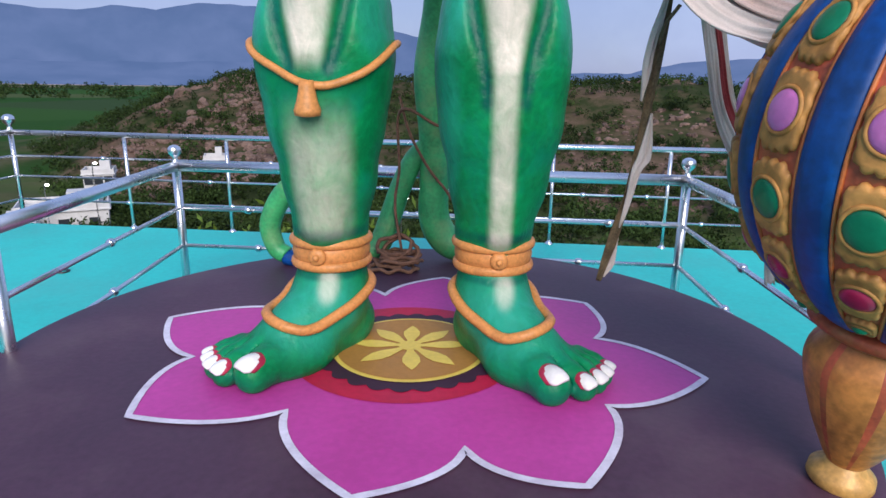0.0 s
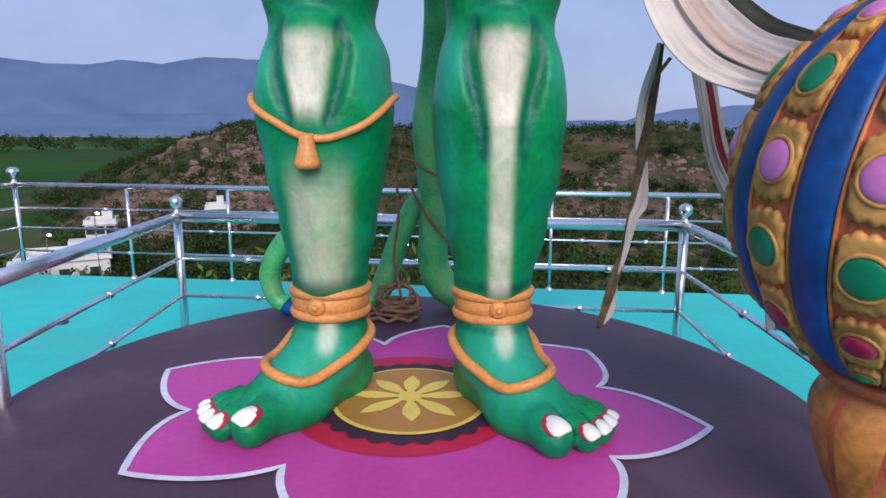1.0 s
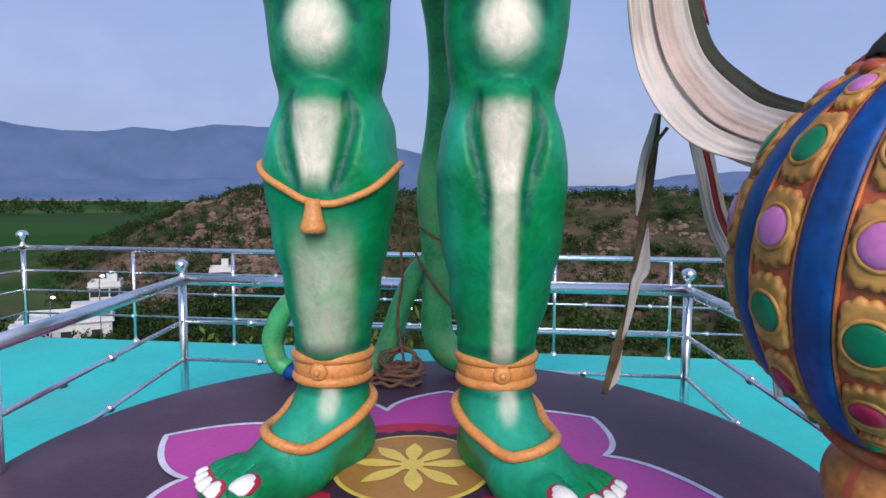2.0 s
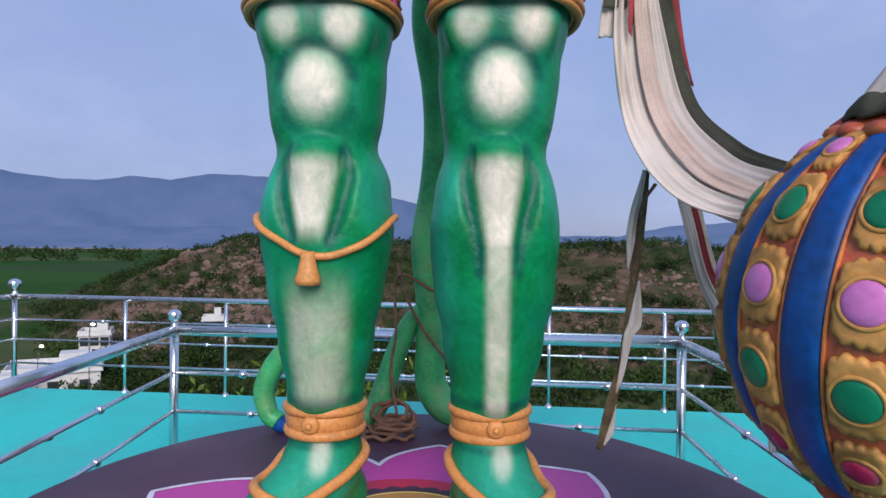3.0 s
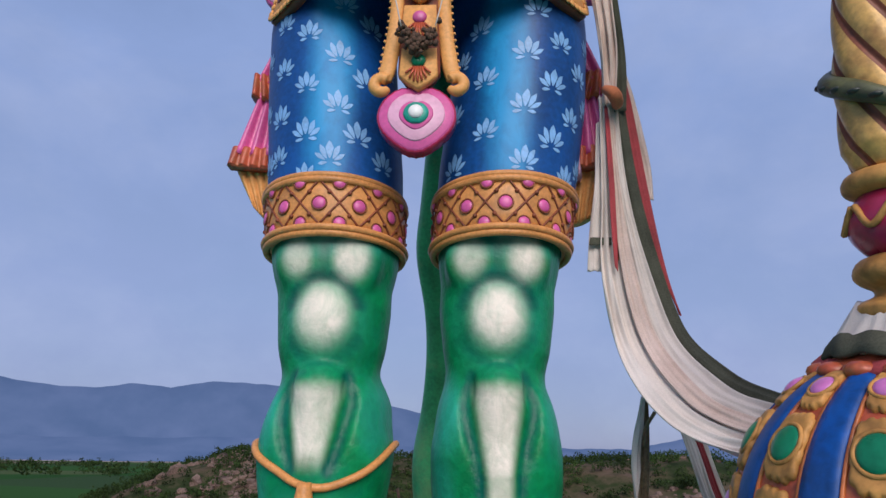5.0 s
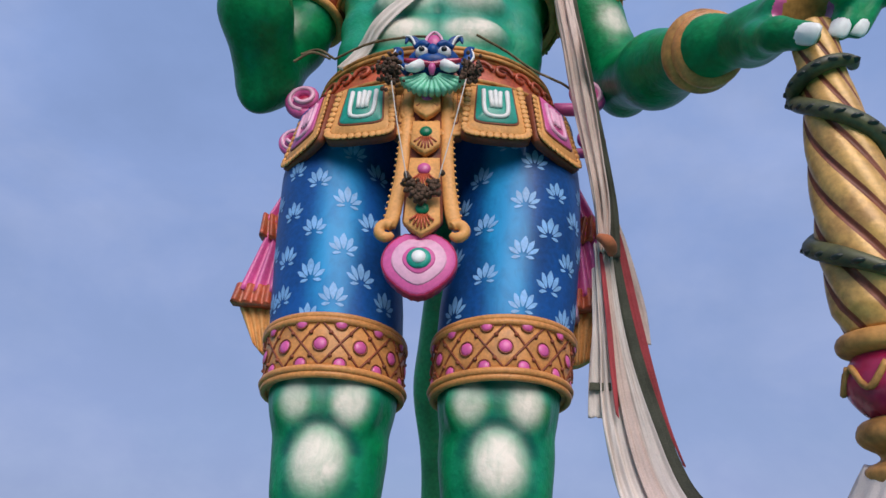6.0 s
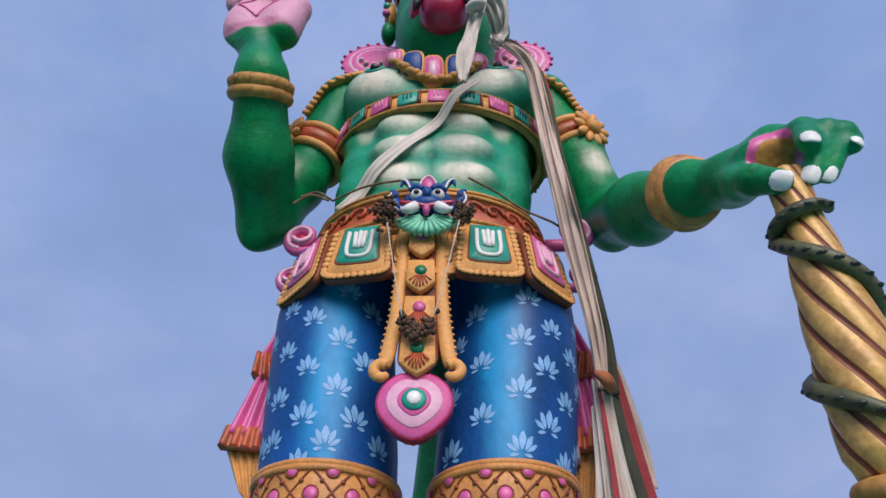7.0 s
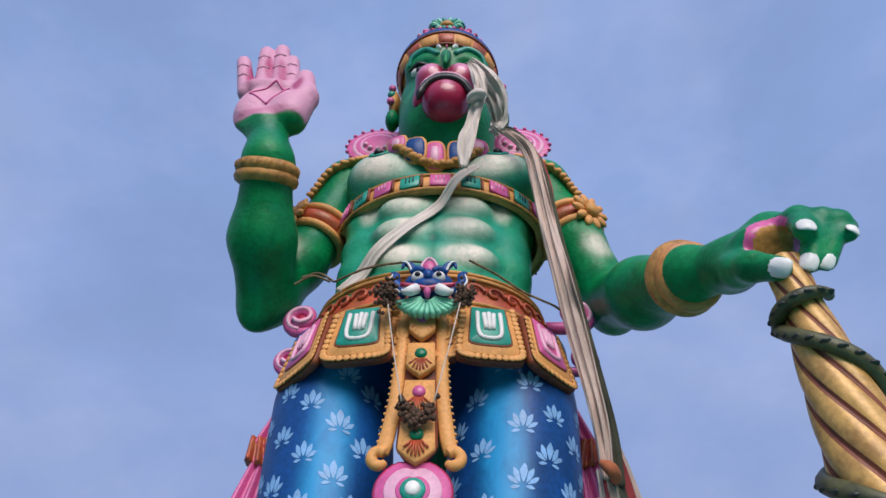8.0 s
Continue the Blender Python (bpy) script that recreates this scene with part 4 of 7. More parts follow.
SM = [M_GREEN, M_BRONZE, M_GOLD, M_GOLDLIGHT, M_RUST, M_REDBROWN, M_PINK, M_PALEPINK, M_CRIMSON, M_TEAL, M_MINT, M_BLUE, M_LOTUSBLUE, M_WHITE, M_BLACK, M_NAILRIM, M_TAIL, M_GEMGREEN, M_BANDBLUE]
GREEN, BRONZE, GOLD, GOLDL, RUST, REDB, PINK, PPINK, CRIM, TEAL, MINT, BLUE, LBLUE, WHITE, BLACK, RIM, TAIL, GEMG, DBLUE = range(len(SM))
S = Bag()


def add_skin(lo, hi, h, prims, mi=GREEN, pick=None):
    V, F = skin(lo, hi, h, prims)
    n0 = len(S.verts)
    S.verts.extend(map(tuple, V.tolist()))
    if pick:
        A, B, C, E = (V[F[:, i]] for i in range(4))
        N = np.cross(C - A, E - B)
        N /= np.linalg.norm(N, axis=1)[:, None] + 1e-12
        mids = (A + B + C + E) / 4
    for i, f in enumerate((F + n0).tolist()):
        S.faces.new(f).material_index = pick(mids[i], N[i]) if pick else mi


def hug(p, prims, out=0.0):
    """Moves points on to the surface of the forms, and out from it."""
    p = np.array(p, float).reshape(-1, 3)
    for _ in range(8):
        d = bumps(p, prims)
        g = np.stack([bumps(p + dv, prims) - bumps(p - dv, prims) for dv in np.eye(3) * 0.004], 1)
        g /= np.linalg.norm(g, axis=1)[:, None] + 1e-9
        p = p - np.clip(d - out, -0.1, 0.1)[:, None] * g
    return p


# feet and lower legs
LEG_L = [(0.36, -0.352, 0.120), (0.46, -0.352, 0.130), (0.66, -0.350, 0.166), (0.86, -0.354, 0.204), (0.99, -0.350, 0.221), (1.09, -0.343, 0.228), (1.215, -0.336, 0.208), (1.325, -0.354, 0.170), (1.49, -0.356, 0.198), (1.60, -0.356, 0.208), (1.82, -0.366, 0.243), (2.0, -0.372, 0.262)]
LEG_R = [(0.36, 0.249, 0.122), (0.46, 0.247, 0.134), (0.66, 0.257, 0.173), (0.86, 0.260, 0.212), (0.99, 0.258, 0.222), (1.09, 0.254, 0.220), (1.215, 0.255, 0.204), (1.325, 0.256, 0.174), (1.49, 0.265, 0.196), (1.60, 0.267, 0.210), (1.82, 0.279, 0.230), (2.0, 0.290, 0.255)]
LY = 0.13


GROOVES = []


def leg(tab, side):
    pr = []
    for (z0, x0, r0), (z1, x1, r1) in zip(tab, tab[1:]):
        pr.append(("c", (x0, LY, z0), (x1, LY, z1), r0, r1, 0.03))
    kx = np.interp(1.55, [t[0] for t in tab], [t[1] for t in tab])
    pr += [("E", (kx, -0.135, 1.365), (0.17, 0.06, 0.03), None, 0.05), ("E", (kx, -0.120, 1.672), (0.15, 0.04, 0.022), None, 0.045),
           ("e", (kx, -0.02, 1.53), (0.125, 0.085, 0.142), None, 0.018),
           ("e", (kx - 0.10, -0.035, 1.755), (0.085, 0.06, 0.09), (0, 12, 0), 0.06), ("e", (kx + 0.10, -0.035, 1.755), (0.085, 0.06, 0.105), (0, -12, 0), 0.06),
           ("c", (kx, -0.025, 1.29), (kx + 0.003, -0.02, 1.02), 0.098, 0.068, 0.03), ("c", (kx + 0.003, -0.015, 1.02), (kx, 0.015, 0.5), 0.072, 0.06, 0.07)]
    for s in (-1, 1):
        pr.append(("e", (kx + s * 0.118, 0.045, 1.13), (0.085, 0.125, 0.19), (0, -s * 6, 0), 0.05))
    low = 1.03 if side < 0 else 0.93
    solid = list(pr)
    for s in (-1, 1):
        path = hug(spline([(kx + s * x, -0.12, z) for x, z in ((0.170, 1.37), (0.150, 1.28), (0.118, 1.19), (0.088, 1.09), (0.068, low))], 18), solid, 0.006)
        for i, (a, b) in enumerate(zip(path, path[1:])):
            r = 0.019 * min(1, 0.5 + 0.2 * i, 0.25 + 0.12 * (17 - i))
            pr.append(("C", tuple(a), tuple(b), r, r, 0.022))
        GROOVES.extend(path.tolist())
    return pr


def nail(c, m3, w, l, h, mi):
    """A squarish domed nail: m3 holds its side, its length and its outward axis."""
    rows = []
    for k, o in ((1.0, -0.6), (0.97, 0.35), (0.86, 0.75), (0.55, 1.0), (0.02, 1.06)):
        row = []
        for j in range(20):
            t = 2 * math.pi * j / 20
            q = (abs(math.cos(t)) ** 3.4 + abs(math.sin(t)) ** 3.4) ** (-1 / 3.4)
            x, y = k * q * math.cos(t), k * q * math.sin(t)
            row.append(S.verts.new(Vector(c) + m3 @ Vector((x * w * (0.92 + 0.10 * y), y * l, h * o - 0.42 * w * x * x - 0.28 * l * y * y))))
        rows.append(row)
    grid_faces(S, rows, True, mi, caps=True)


def foot(mx, dy=0.0):
    """mx maps the foot's own x, drawn for the right one of the statue, to the world."""
    def q(x, y, z):
        return (mx(x), y + dy, z)
    pr = [("c", q(-0.352, LY - dy, 0.45), q(-0.352, 0.13, 0.24), 0.122, 0.124, 0.04), ("c", q(-0.352, 0.13, 0.24), q(-0.35, 0.17, 0.10), 0.124, 0.122, 0.05),
          ("e", q(-0.335, 0.235, 0.075), (0.12, 0.12, 0.11), None, 0.06),
          ("c", q(-0.375, 0.06, 0.18), q(-0.47, -0.06, 0.105), 0.13, 0.115, 0.06), ("e", q(-0.505, -0.09, 0.055), (0.185, 0.15, 0.085), (0, 0, 28 if mx(1) > 0 else -28), 0.06),
          ("c", q(-0.36, 0.15, 0.06), q(-0.44, -0.05, 0.05), 0.10, 0.095, 0.05)]
    toes = [((-0.468, -0.15, 0.075), (-0.535, -0.262, 0.062), 0.066, 0.064), ((-0.575, -0.15, 0.08), (-0.640, -0.235, 0.048), 0.044, 0.046), ((-0.61, -0.11, 0.08), (-0.687, -0.190, 0.046), 0.040, 0.042), ((-0.635, -0.07, 0.075), (-0.720, -0.138, 0.043), 0.037, 0.038), ((-0.655, -0.03, 0.07), (-0.742, -0.085, 0.04), 0.034, 0.034)]
    for a, b, r0, r1 in toes:
        pr.append(("c", q(*a), q(*b), r0, r1, 0.018))
        kn = np.array(a) * 0.45 + np.array(b) * 0.55
        pr.append(("e", q(kn[0], kn[1], kn[2] + r1 * 0.42), (r1 * 0.75, r1 * 0.62, r1 * 0.62), None, 0.02))
    for (a, b, *_), (c, d, *_) in zip(toes, toes[1:]):
        m0, m1 = (np.array(a) + np.array(c)) / 2, (np.array(b) + np.array(d)) / 2
        pr.append(("C", q(m0[0], m0[1], m0[2] + 0.055), q(m1[0], m1[1], m1[2] + 0.012), 0.007, 0.013, 0.014))
    pr.append(("E", q(-0.4, 0.0, -0.115), (0.9, 0.9, 0.115), None, 0.008))
    return pr, toes, q


MIRROR = -0.105
legs = []
for tab, mx, dy in ((LEG_L, lambda x: x, 0.0), (LEG_R, lambda x: MIRROR - x, -0.02)):
    pl = leg(tab, -1 if dy == 0 else 1)
    legs.append(pl)
    xs = [t[1] for t in tab]
    add_skin((min(xs) - 0.32, -0.26, 0.36), (max(xs) + 0.32, 0.46, 2.04), 0.0115, pl)
    pf, toes, q = foot(mx, dy)
    fx = sorted((mx(-0.86), mx(-0.14)))
    add_skin((fx[0], -0.40, -0.012), (fx[1], 0.42, 0.44), 0.0095, pf)
    # toenails with a red rim
    for a, b, r0, r1 in toes:
        A, B = Vector(q(*a)), Vector(q(*b))
        d = (B - A).normalized()
        up_ = (Vector((0, -0.35, 1)) - d * Vector((0, -0.35, 1)).dot(d)).normalized()
        si = d.cross(up_)
        m3 = Matrix((si, d, up_)).transposed()
        c = B + d * r1 * 0.12 + up_ * r1 * 0.78
        big = 1.0 if r1 > 0.06 else 1.08
        nail(c + up_ * r1 * 0.26 - d * r1 * 0.12, m3, r1 * 0.70 * big, r1 * 0.76, r1 * 0.10, RIM)
        nail(c + up_ * r1 * 0.31 + d * r1 * 0.08, m3, r1 * 0.60 * big, r1 * 0.78, r1 * 0.10, WHITE)
    # anklet: two roped rings, a band and a clasp
    cx = tab[0][1]
    for z, r, w in ((0.350, 0.131, 0.019), (0.432, 0.136, 0.018)):
        tube(S, [(cx + r * math.cos(t), LY + r * math.sin(t), z) for t in np.linspace(0, 2 * math.pi, 24, endpoint=False)], w, 60, 10, BRONZE, closed=True)
    lathe(S, [(0.11, 0.345), (0.138, 0.36), (0.143, 0.392), (0.140, 0.425), (0.11, 0.44)], 60, BRONZE, (cx, LY, 0))
    ca = radians(-98 if dy == 0 else -84)
    for rr, o in ((0.032, 0.0), (0.013, 0.012)):
        ball(S, (cx + (0.146 + o) * math.cos(ca), LY + (0.146 + o) * math.sin(ca), 0.393), (rr, 0.016, rr), BRONZE, None, 16, 8)
    # strap of the anklet lying over the instep
    ring = []
    for t in np.linspace(0, 2 * math.pi, 40, endpoint=False):
        u = 0.5 + 0.5 * math.cos(t)
        fx_, fy_ = -0.352 - 0.115 * u, 0.155 - 0.24 * u + 0.02
        ring.append(q(fx_ + 0.155 * math.sin(t) + 0.03 * u, fy_ - 0.075 * math.cos(t) - 0.03 * math.sin(t), 0.265 - 0.10 * u ** 1.5))
    hp = hug(ring, pf, 0.010)
    tube(S, [tuple(v) for v in hp], 0.019, 90, 8, BRONZE, closed=True)
# chain and bell below one knee
rope = []
for t in np.linspace(0, 2 * math.pi, 48, endpoint=False):
    rope.append((-0.345 + 0.25 * math.sin(t), LY - 0.25 * math.cos(t), 1.12 - 0.145 * max(0, math.cos(t - 0.12)) ** 2.2))
hp = hug(rope, legs[0], 0.008)
tube(S, [tuple(v) for v in hp], 0.013, 110, 8, BRONZE, closed=True)
bell = hug([(-0.355, -0.1, 0.965)], legs[0], 0.01)[0]
lathe(S, [(0.022, 0.03), (0.026, 0.0), (0.032, -0.03), (0.043, -0.062), (0.040, -0.078), (0.02, -0.082)], 20, BRONZE, (bell[0], bell[1] - 0.012, bell[2]))
ball(S, (bell[0], bell[1] - 0.045, bell[2] - 0.066), 0.011, BRONZE, None, 10, 8)

# thighs in blue cloth with stencilled lotus flowers
TH_L = [(1.84, -0.370, 0.262, 0.285), (2.0, -0.378, 0.270, 0.295), (2.2, -0.392, 0.277, 0.305), (2.5, -0.420, 0.277, 0.318), (2.8, -0.440, 0.274, 0.33), (3.1, -0.400, 0.300, 0.34)]
TH_R = [(1.84, 0.285, 0.258, 0.285), (2.0, 0.300, 0.272, 0.295), (2.2, 0.325, 0.285, 0.305), (2.5, 0.366, 0.288, 0.318), (2.8, 0.388, 0.288, 0.33), (3.1, 0.370, 0.300, 0.34)]


LOTUS_L = [(0.39, 2.82), (-0.55, 2.74), (-0.13, 2.67), (0.81, 2.755), (0.31, 2.575), (-0.55, 2.53), (-0.17, 2.44), (0.68, 2.485), (0.26, 2.355), (-0.64, 2.325), (-0.2, 2.237), (0.51, 2.234), (0.13, 2.137), (-0.68, 2.16), (0.91, 2.152), (-0.22, 2.058), (-1.0, 2.62), (-1.05, 2.38), (1.15, 2.62), (1.2, 2.36), (-0.05, 2.90), (-1.0, 2.15)]
LOTUS_R = [(0.18, 2.765), (-0.63, 2.716), (0.55, 2.632), (0.07, 2.57), (-0.48, 2.47), (0.46, 2.444), (0.11, 2.341), (0.85, 2.326), (-0.38, 2.242), (0.54, 2.211), (0.18, 2.115), (0.89, 2.086), (-0.84, 2.125), (0.95, 2.536), (-0.95, 2.6), (-0.98, 2.36), (1.2, 2.7), (1.25, 2.42), (-0.2, 2.86), (1.25, 2.15)]


def on_thigh(tab, t, z, out=0.0):
    zz = [r[0] for r in tab]
    c, a, b = (np.interp(z, zz, [r[i] for r in tab]) for i in (1, 2, 3))
    return (c + (a + out) * math.sin(t), LY - (b + out) * math.cos(t), z)


for tab in (TH_L, TH_R):
    rows = [[S.verts.new(on_thigh(tab, 2 * math.pi * j / 64, z)) for j in range(64)] for z in np.linspace(1.84, 3.1, 44)]
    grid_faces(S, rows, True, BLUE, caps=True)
    # stencilled lotus flowers: a tall middle petal, two pairs leaning out, and two flat leaves below
    for t0, zc in (LOTUS_L if tab is TH_L else LOTUS_R):
        sc = random.uniform(0.92, 1.08)
        for ang, L, w, dx, dz in ((0, 0.054, 0.0145, 0, 0), (30, 0.050, 0.0105, 0.012, -0.002), (-30, 0.050, 0.0105, -0.012, -0.002), (62, 0.046, 0.0075, 0.017, -0.006), (-62, 0.046, 0.0075, -0.017, -0.006), (97, 0.034, 0.0055, 0.010, -0.013), (-97, 0.034, 0.0055, -0.010, -0.013)):
            pts_ = []
            for u, s in ((0, 0.15), (0.3, 0.75), (0.6, 1), (0.85, 0.55), (1, 0), (0.85, -0.55), (0.6, -1), (0.3, -0.75), (0, -0.15)):
                a = radians(ang + random.uniform(-2, 2))
                lx = sc * (dx + math.sin(a) * u * L + math.cos(a) * s * w)
                lz = sc * 1.30 * (dz + math.cos(a) * u * L - math.sin(a) * s * w)
                pts_.append(S.verts.new(on_thigh(tab, t0 + lx / 0.285, zc + lz - 0.022, 0.0018)))
            S.faces.new(pts_).material_index = LBLUE
    # hem band with lattice and gems
    ZB0, ZB1 = 1.825, 2.045
    for z, o in ((ZB0, 0.022), (ZB0 + 0.02, 0.030), (ZB1, 0.024), (ZB1 - 0.018, 0.026)):
        tube(S, [on_thigh(tab, t, max(1.84, z), o - 0.016)[:2] + (z,) for t in np.linspace(0, 2 * math.pi, 32, endpoint=False)], 0.014, 80, 8, BRONZE, closed=True)
    rows = [[S.verts.new(on_thigh(tab, 2 * math.pi * j / 72, max(1.84, z), o)[:2] + (z,)) for j in range(72)] for z, o in ((ZB0, -0.02), (ZB0, 0.008), (1.9, 0.010), (1.97, 0.010), (ZB1, 0.008), (ZB1 + 0.005, -0.012))]
    grid_faces(S, rows, True, BRONZE)
    NL = 12
    for i in range(NL):
        t0 = 2 * math.pi * (i + 0.5) / NL
        for s in (-1, 1):
            tube(S, [on_thigh(tab, t0 + s * (u - 0.5) * 2 * math.pi / NL * 1.0, ZB0 + 0.03 + u * 0.17, 0.011) for u in np.linspace(0, 1, 7)], 0.0045, 12, 5, RUST)
        for t, z, rr in ((t0 + math.pi / NL, (ZB0 + ZB1) / 2, 0.025), (t0, ZB1 - 0.030, 0.022), (t0, ZB0 + 0.038, 0.022)):
            p = on_thigh(tab, t, z, 0.010)
            m3 = Matrix.Rotation(t, 3, "Z")
            ball(S, p, (rr, 0.010, rr), PINK, m3, 14, 8)
            tube(S, [tuple(Vector(p) + m3 @ Vector(((rr + 0.002) * math.cos(w), -0.003, (rr * 1.1 + 0.002) * math.sin(w) * 0.92))) for w in np.linspace(0, 2 * math.pi, 12, endpoint=False)], 0.0035, 16, 5, RUST, closed=True)
        for s in (-1, 1):
            p = on_thigh(tab, t0 + s * math.pi / NL * 0.5, (ZB0 + ZB1) / 2 + 0.043, 0.012)
            ball(S, p, 0.009, RUST, None, 6, 5)
            p = on_thigh(tab, t0 + s * math.pi / NL * 0.5, (ZB0 + ZB1) / 2 - 0.043, 0.012)
            ball(S, p, 0.009, RUST, None, 6, 5)

# ---- torso, arms, head ----
ABX = 0.005
torso = [("c", (-0.02, 0.12, 3.15), (-0.01, 0.12, 3.45), 0.34, 0.32, 0.1), ("e", (-0.02, 0.12, 3.25), (0.60, 0.38, 0.40), None, 0.1), ("e", (0.015, 0.12, 3.76), (0.535, 0.375, 0.48), None, 0.15),
         ("e", (0.02, 0.15, 4.22), (0.62, 0.42, 0.46), None, 0.15), ("e", (0.04, 0.15, 4.55), (0.66, 0.36, 0.32), None, 0.12),
         ("e", (-0.27, -0.10, 4.32), (0.29, 0.22, 0.20), (0, 8, 0), 0.08), ("e", (0.37, -0.10, 4.30), (0.29, 0.22, 0.20), (0, -8, 0), 0.08), ("c", (0.06, 0.1, 4.45), (0.10, -0.02, 4.85), 0.24, 0.23, 0.1)]
for z, w in ((3.93, 0.155), (3.73, 0.165), (3.52, 0.175)):
    for s in (-1, 1):
        torso.append(("e", (ABX + s * w, -0.172 - 0.015 * (z > 3.6), z), (0.165, 0.095, 0.102), None, 0.04))
for s in (-1, 1):
    for z in (3.95, 3.74, 3.55):
        torso.append(("e", (ABX + s * 0.40, -0.02, z), (0.11, 0.12, 0.11), (0, s * 18, s * 40), 0.10))
torso.append(("E", (ABX, -0.290, 3.645), (0.028, 0.06, 0.04), None, 0.03))
add_skin((-0.80, -0.48, 3.0), (0.85, 0.65, 5.0), 0.021, torso)

arms = [("e", (-0.60, 0.10, 4.54), (0.20, 0.22, 0.24), None, 0.1), ("c", (-0.62, 0.09, 4.46), (-0.79, 0.08, 3.80), 0.175, 0.155, 0.08), ("c", (-0.79, 0.08, 3.80), (-0.885, 0.08, 3.54), 0.155, 0.145, 0.06),
        ("c", (-0.90, 0.05, 3.50), (-0.895, -0.25, 3.64), 0.155, 0.163, 0.08), ("c", (-0.895, -0.25, 3.64), (-0.87, -0.54, 3.92), 0.163, 0.122, 0.08), ("c", (-0.87, -0.54, 3.92), (-0.91, -0.59, 4.14), 0.122, 0.106, 0.08), ("e", (-0.935, 0.06, 3.37), (0.065, 0.065, 0.075), None, 0.12)]
add_skin((-1.25, -0.85, 3.2), (-0.35, 0.45, 4.92), 0.0185, arms)
armr = [("e", (0.69, 0.10, 4.52), (0.20, 0.22, 0.24), None, 0.1), ("c", (0.70, 0.09, 4.42), (0.84, 0.07, 3.95), 0.175, 0.155, 0.08), ("c", (0.84, 0.07, 3.95), (0.95, 0.10, 3.54), 0.155, 0.145, 0.06),
        ("c", (0.965, 0.08, 3.50), (0.985, -0.28, 3.19), 0.145, 0.155, 0.08), ("c", (0.985, -0.28, 3.20), (1.04, -0.62, 2.955), 0.155, 0.108, 0.08), ("c", (1.04, -0.62, 2.955), (1.13, -0.74, 2.865), 0.103, 0.088, 0.06), ("e", (0.96, 0.11, 3.42), (0.10, 0.10, 0.10), None, 0.08)]
add_skin((0.45, -0.95, 2.62), (1.32, 0.45, 4.92), 0.0185, armr)

# open palm
palm = [("c", (-0.885, -0.562, 4.02), (-0.93, -0.60, 4.18), 0.108, 0.108, 0.06), ("e", (-0.955, -0.61, 4.38), (0.190, 0.075, 0.27), (0, 10, 0), 0.05),
        ("e", (-1.03, -0.65, 4.37), (0.085, 0.055, 0.15), (0, 8, 0), 0.05), ("e", (-0.83, -0.66, 4.32), (0.10, 0.07, 0.15), (0, -14, 0), 0.05), ("e", (-0.97, -0.655, 4.56), (0.20, 0.055, 0.06), (0, 12, 0), 0.04), ("E", (-0.94, -0.735, 4.42), (0.07, 0.04, 0.08), None, 0.05)]
FING = [((-1.135, -0.62, 4.56), (-1.265, -0.62, 5.0), 0.054), ((-1.045, -0.625, 4.62), (-1.145, -0.62, 5.14), 0.058), ((-0.945, -0.625, 4.62), (-1.045, -0.62, 5.17), 0.058), ((-0.855, -0.625, 4.55), (-0.945, -0.62, 5.0), 0.054)]
for a, b, r in FING:
    a, b = np.array(a), np.array(b)
    palm.append(("c", tuple(a), tuple(b), r, r * 0.86, 0.02))
    for u in (0.38, 0.70):
        c = a + (b - a) * u
        tube(S, [(c[0] - r * 0.7, c[1] - r * 0.74, c[2] - 0.012), (c[0], c[1] - r * 0.965, c[2]), (c[0] + r * 0.7, c[1] - r * 0.74, c[2] - 0.006)], 0.0042, 8, 5, PPINK)
        palm.append(("E", (c[0], c[1] - r - 0.005, c[2]), (0.07, 0.016, 0.012), (0, 14, 0), 0.012))
palm += [("c", (-0.80, -0.62, 4.24), (-0.755, -0.64, 4.46), 0.090, 0.074, 0.05), ("c", (-0.755, -0.64, 4.46), (-0.795, -0.65, 4.69), 0.072, 0.056, 0.03)]
add_skin((-1.38, -0.82, 3.84), (-0.58, -0.40, 5.26), 0.0125, palm)
for a, b in (((-1.06, 4.40), (-0.93, 4.55)), ((-0.93, 4.55), (-0.83, 4.42)), ((-0.83, 4.42), (-0.94, 4.28)), ((-0.94, 4.28), (-1.06, 4.40))):
    mid = ((a[0] + b[0]) / 2 * 0.8 - 0.945 * 0.2, (a[1] + b[1]) / 2 * 0.86 + 4.41 * 0.14)
    pts = hug([(p[0], -0.72, p[1]) for p in spline([a, mid, b], 9)], palm, 0.002)
    tube(S, [tuple(p) for p in pts], 0.006, 16, 5, PINK)

# fist over the mace
fist = [("c", (1.08, -0.67, 2.915), (1.15, -0.765, 2.865), 0.098, 0.088, 0.06), ("c", (1.15, -0.765, 2.87), (1.260, -0.875, 2.893), 0.085, 0.072, 0.05), ("c", (1.260, -0.875, 2.893), (1.400, -0.925, 2.863), 0.072, 0.050, 0.05),
        ("e", (1.220, -0.86, 2.828), (0.13, 0.10, 0.085), (0, -10, 25), 0.04), ("c", (1.13, -0.76, 2.83), (1.09, -0.86, 2.72), 0.085, 0.060, 0.05), ("E", (1.215, -0.985, 2.723), (0.085, 0.085, 0.085), None, 0.04)]
GRIP = [[(1.270, -0.92, 2.873), (1.285, -1.005, 2.818), (1.232, -1.06, 2.688)], [(1.330, -0.94, 2.863), (1.335, -1.03, 2.778), (1.232, -1.00, 2.603)], [(1.380, -0.94, 2.853), (1.385, -1.03, 2.768), (1.285, -1.00, 2.608)], [(1.425, -0.925, 2.853), (1.430, -0.99, 2.788), (1.385, -1.035, 2.703)]]
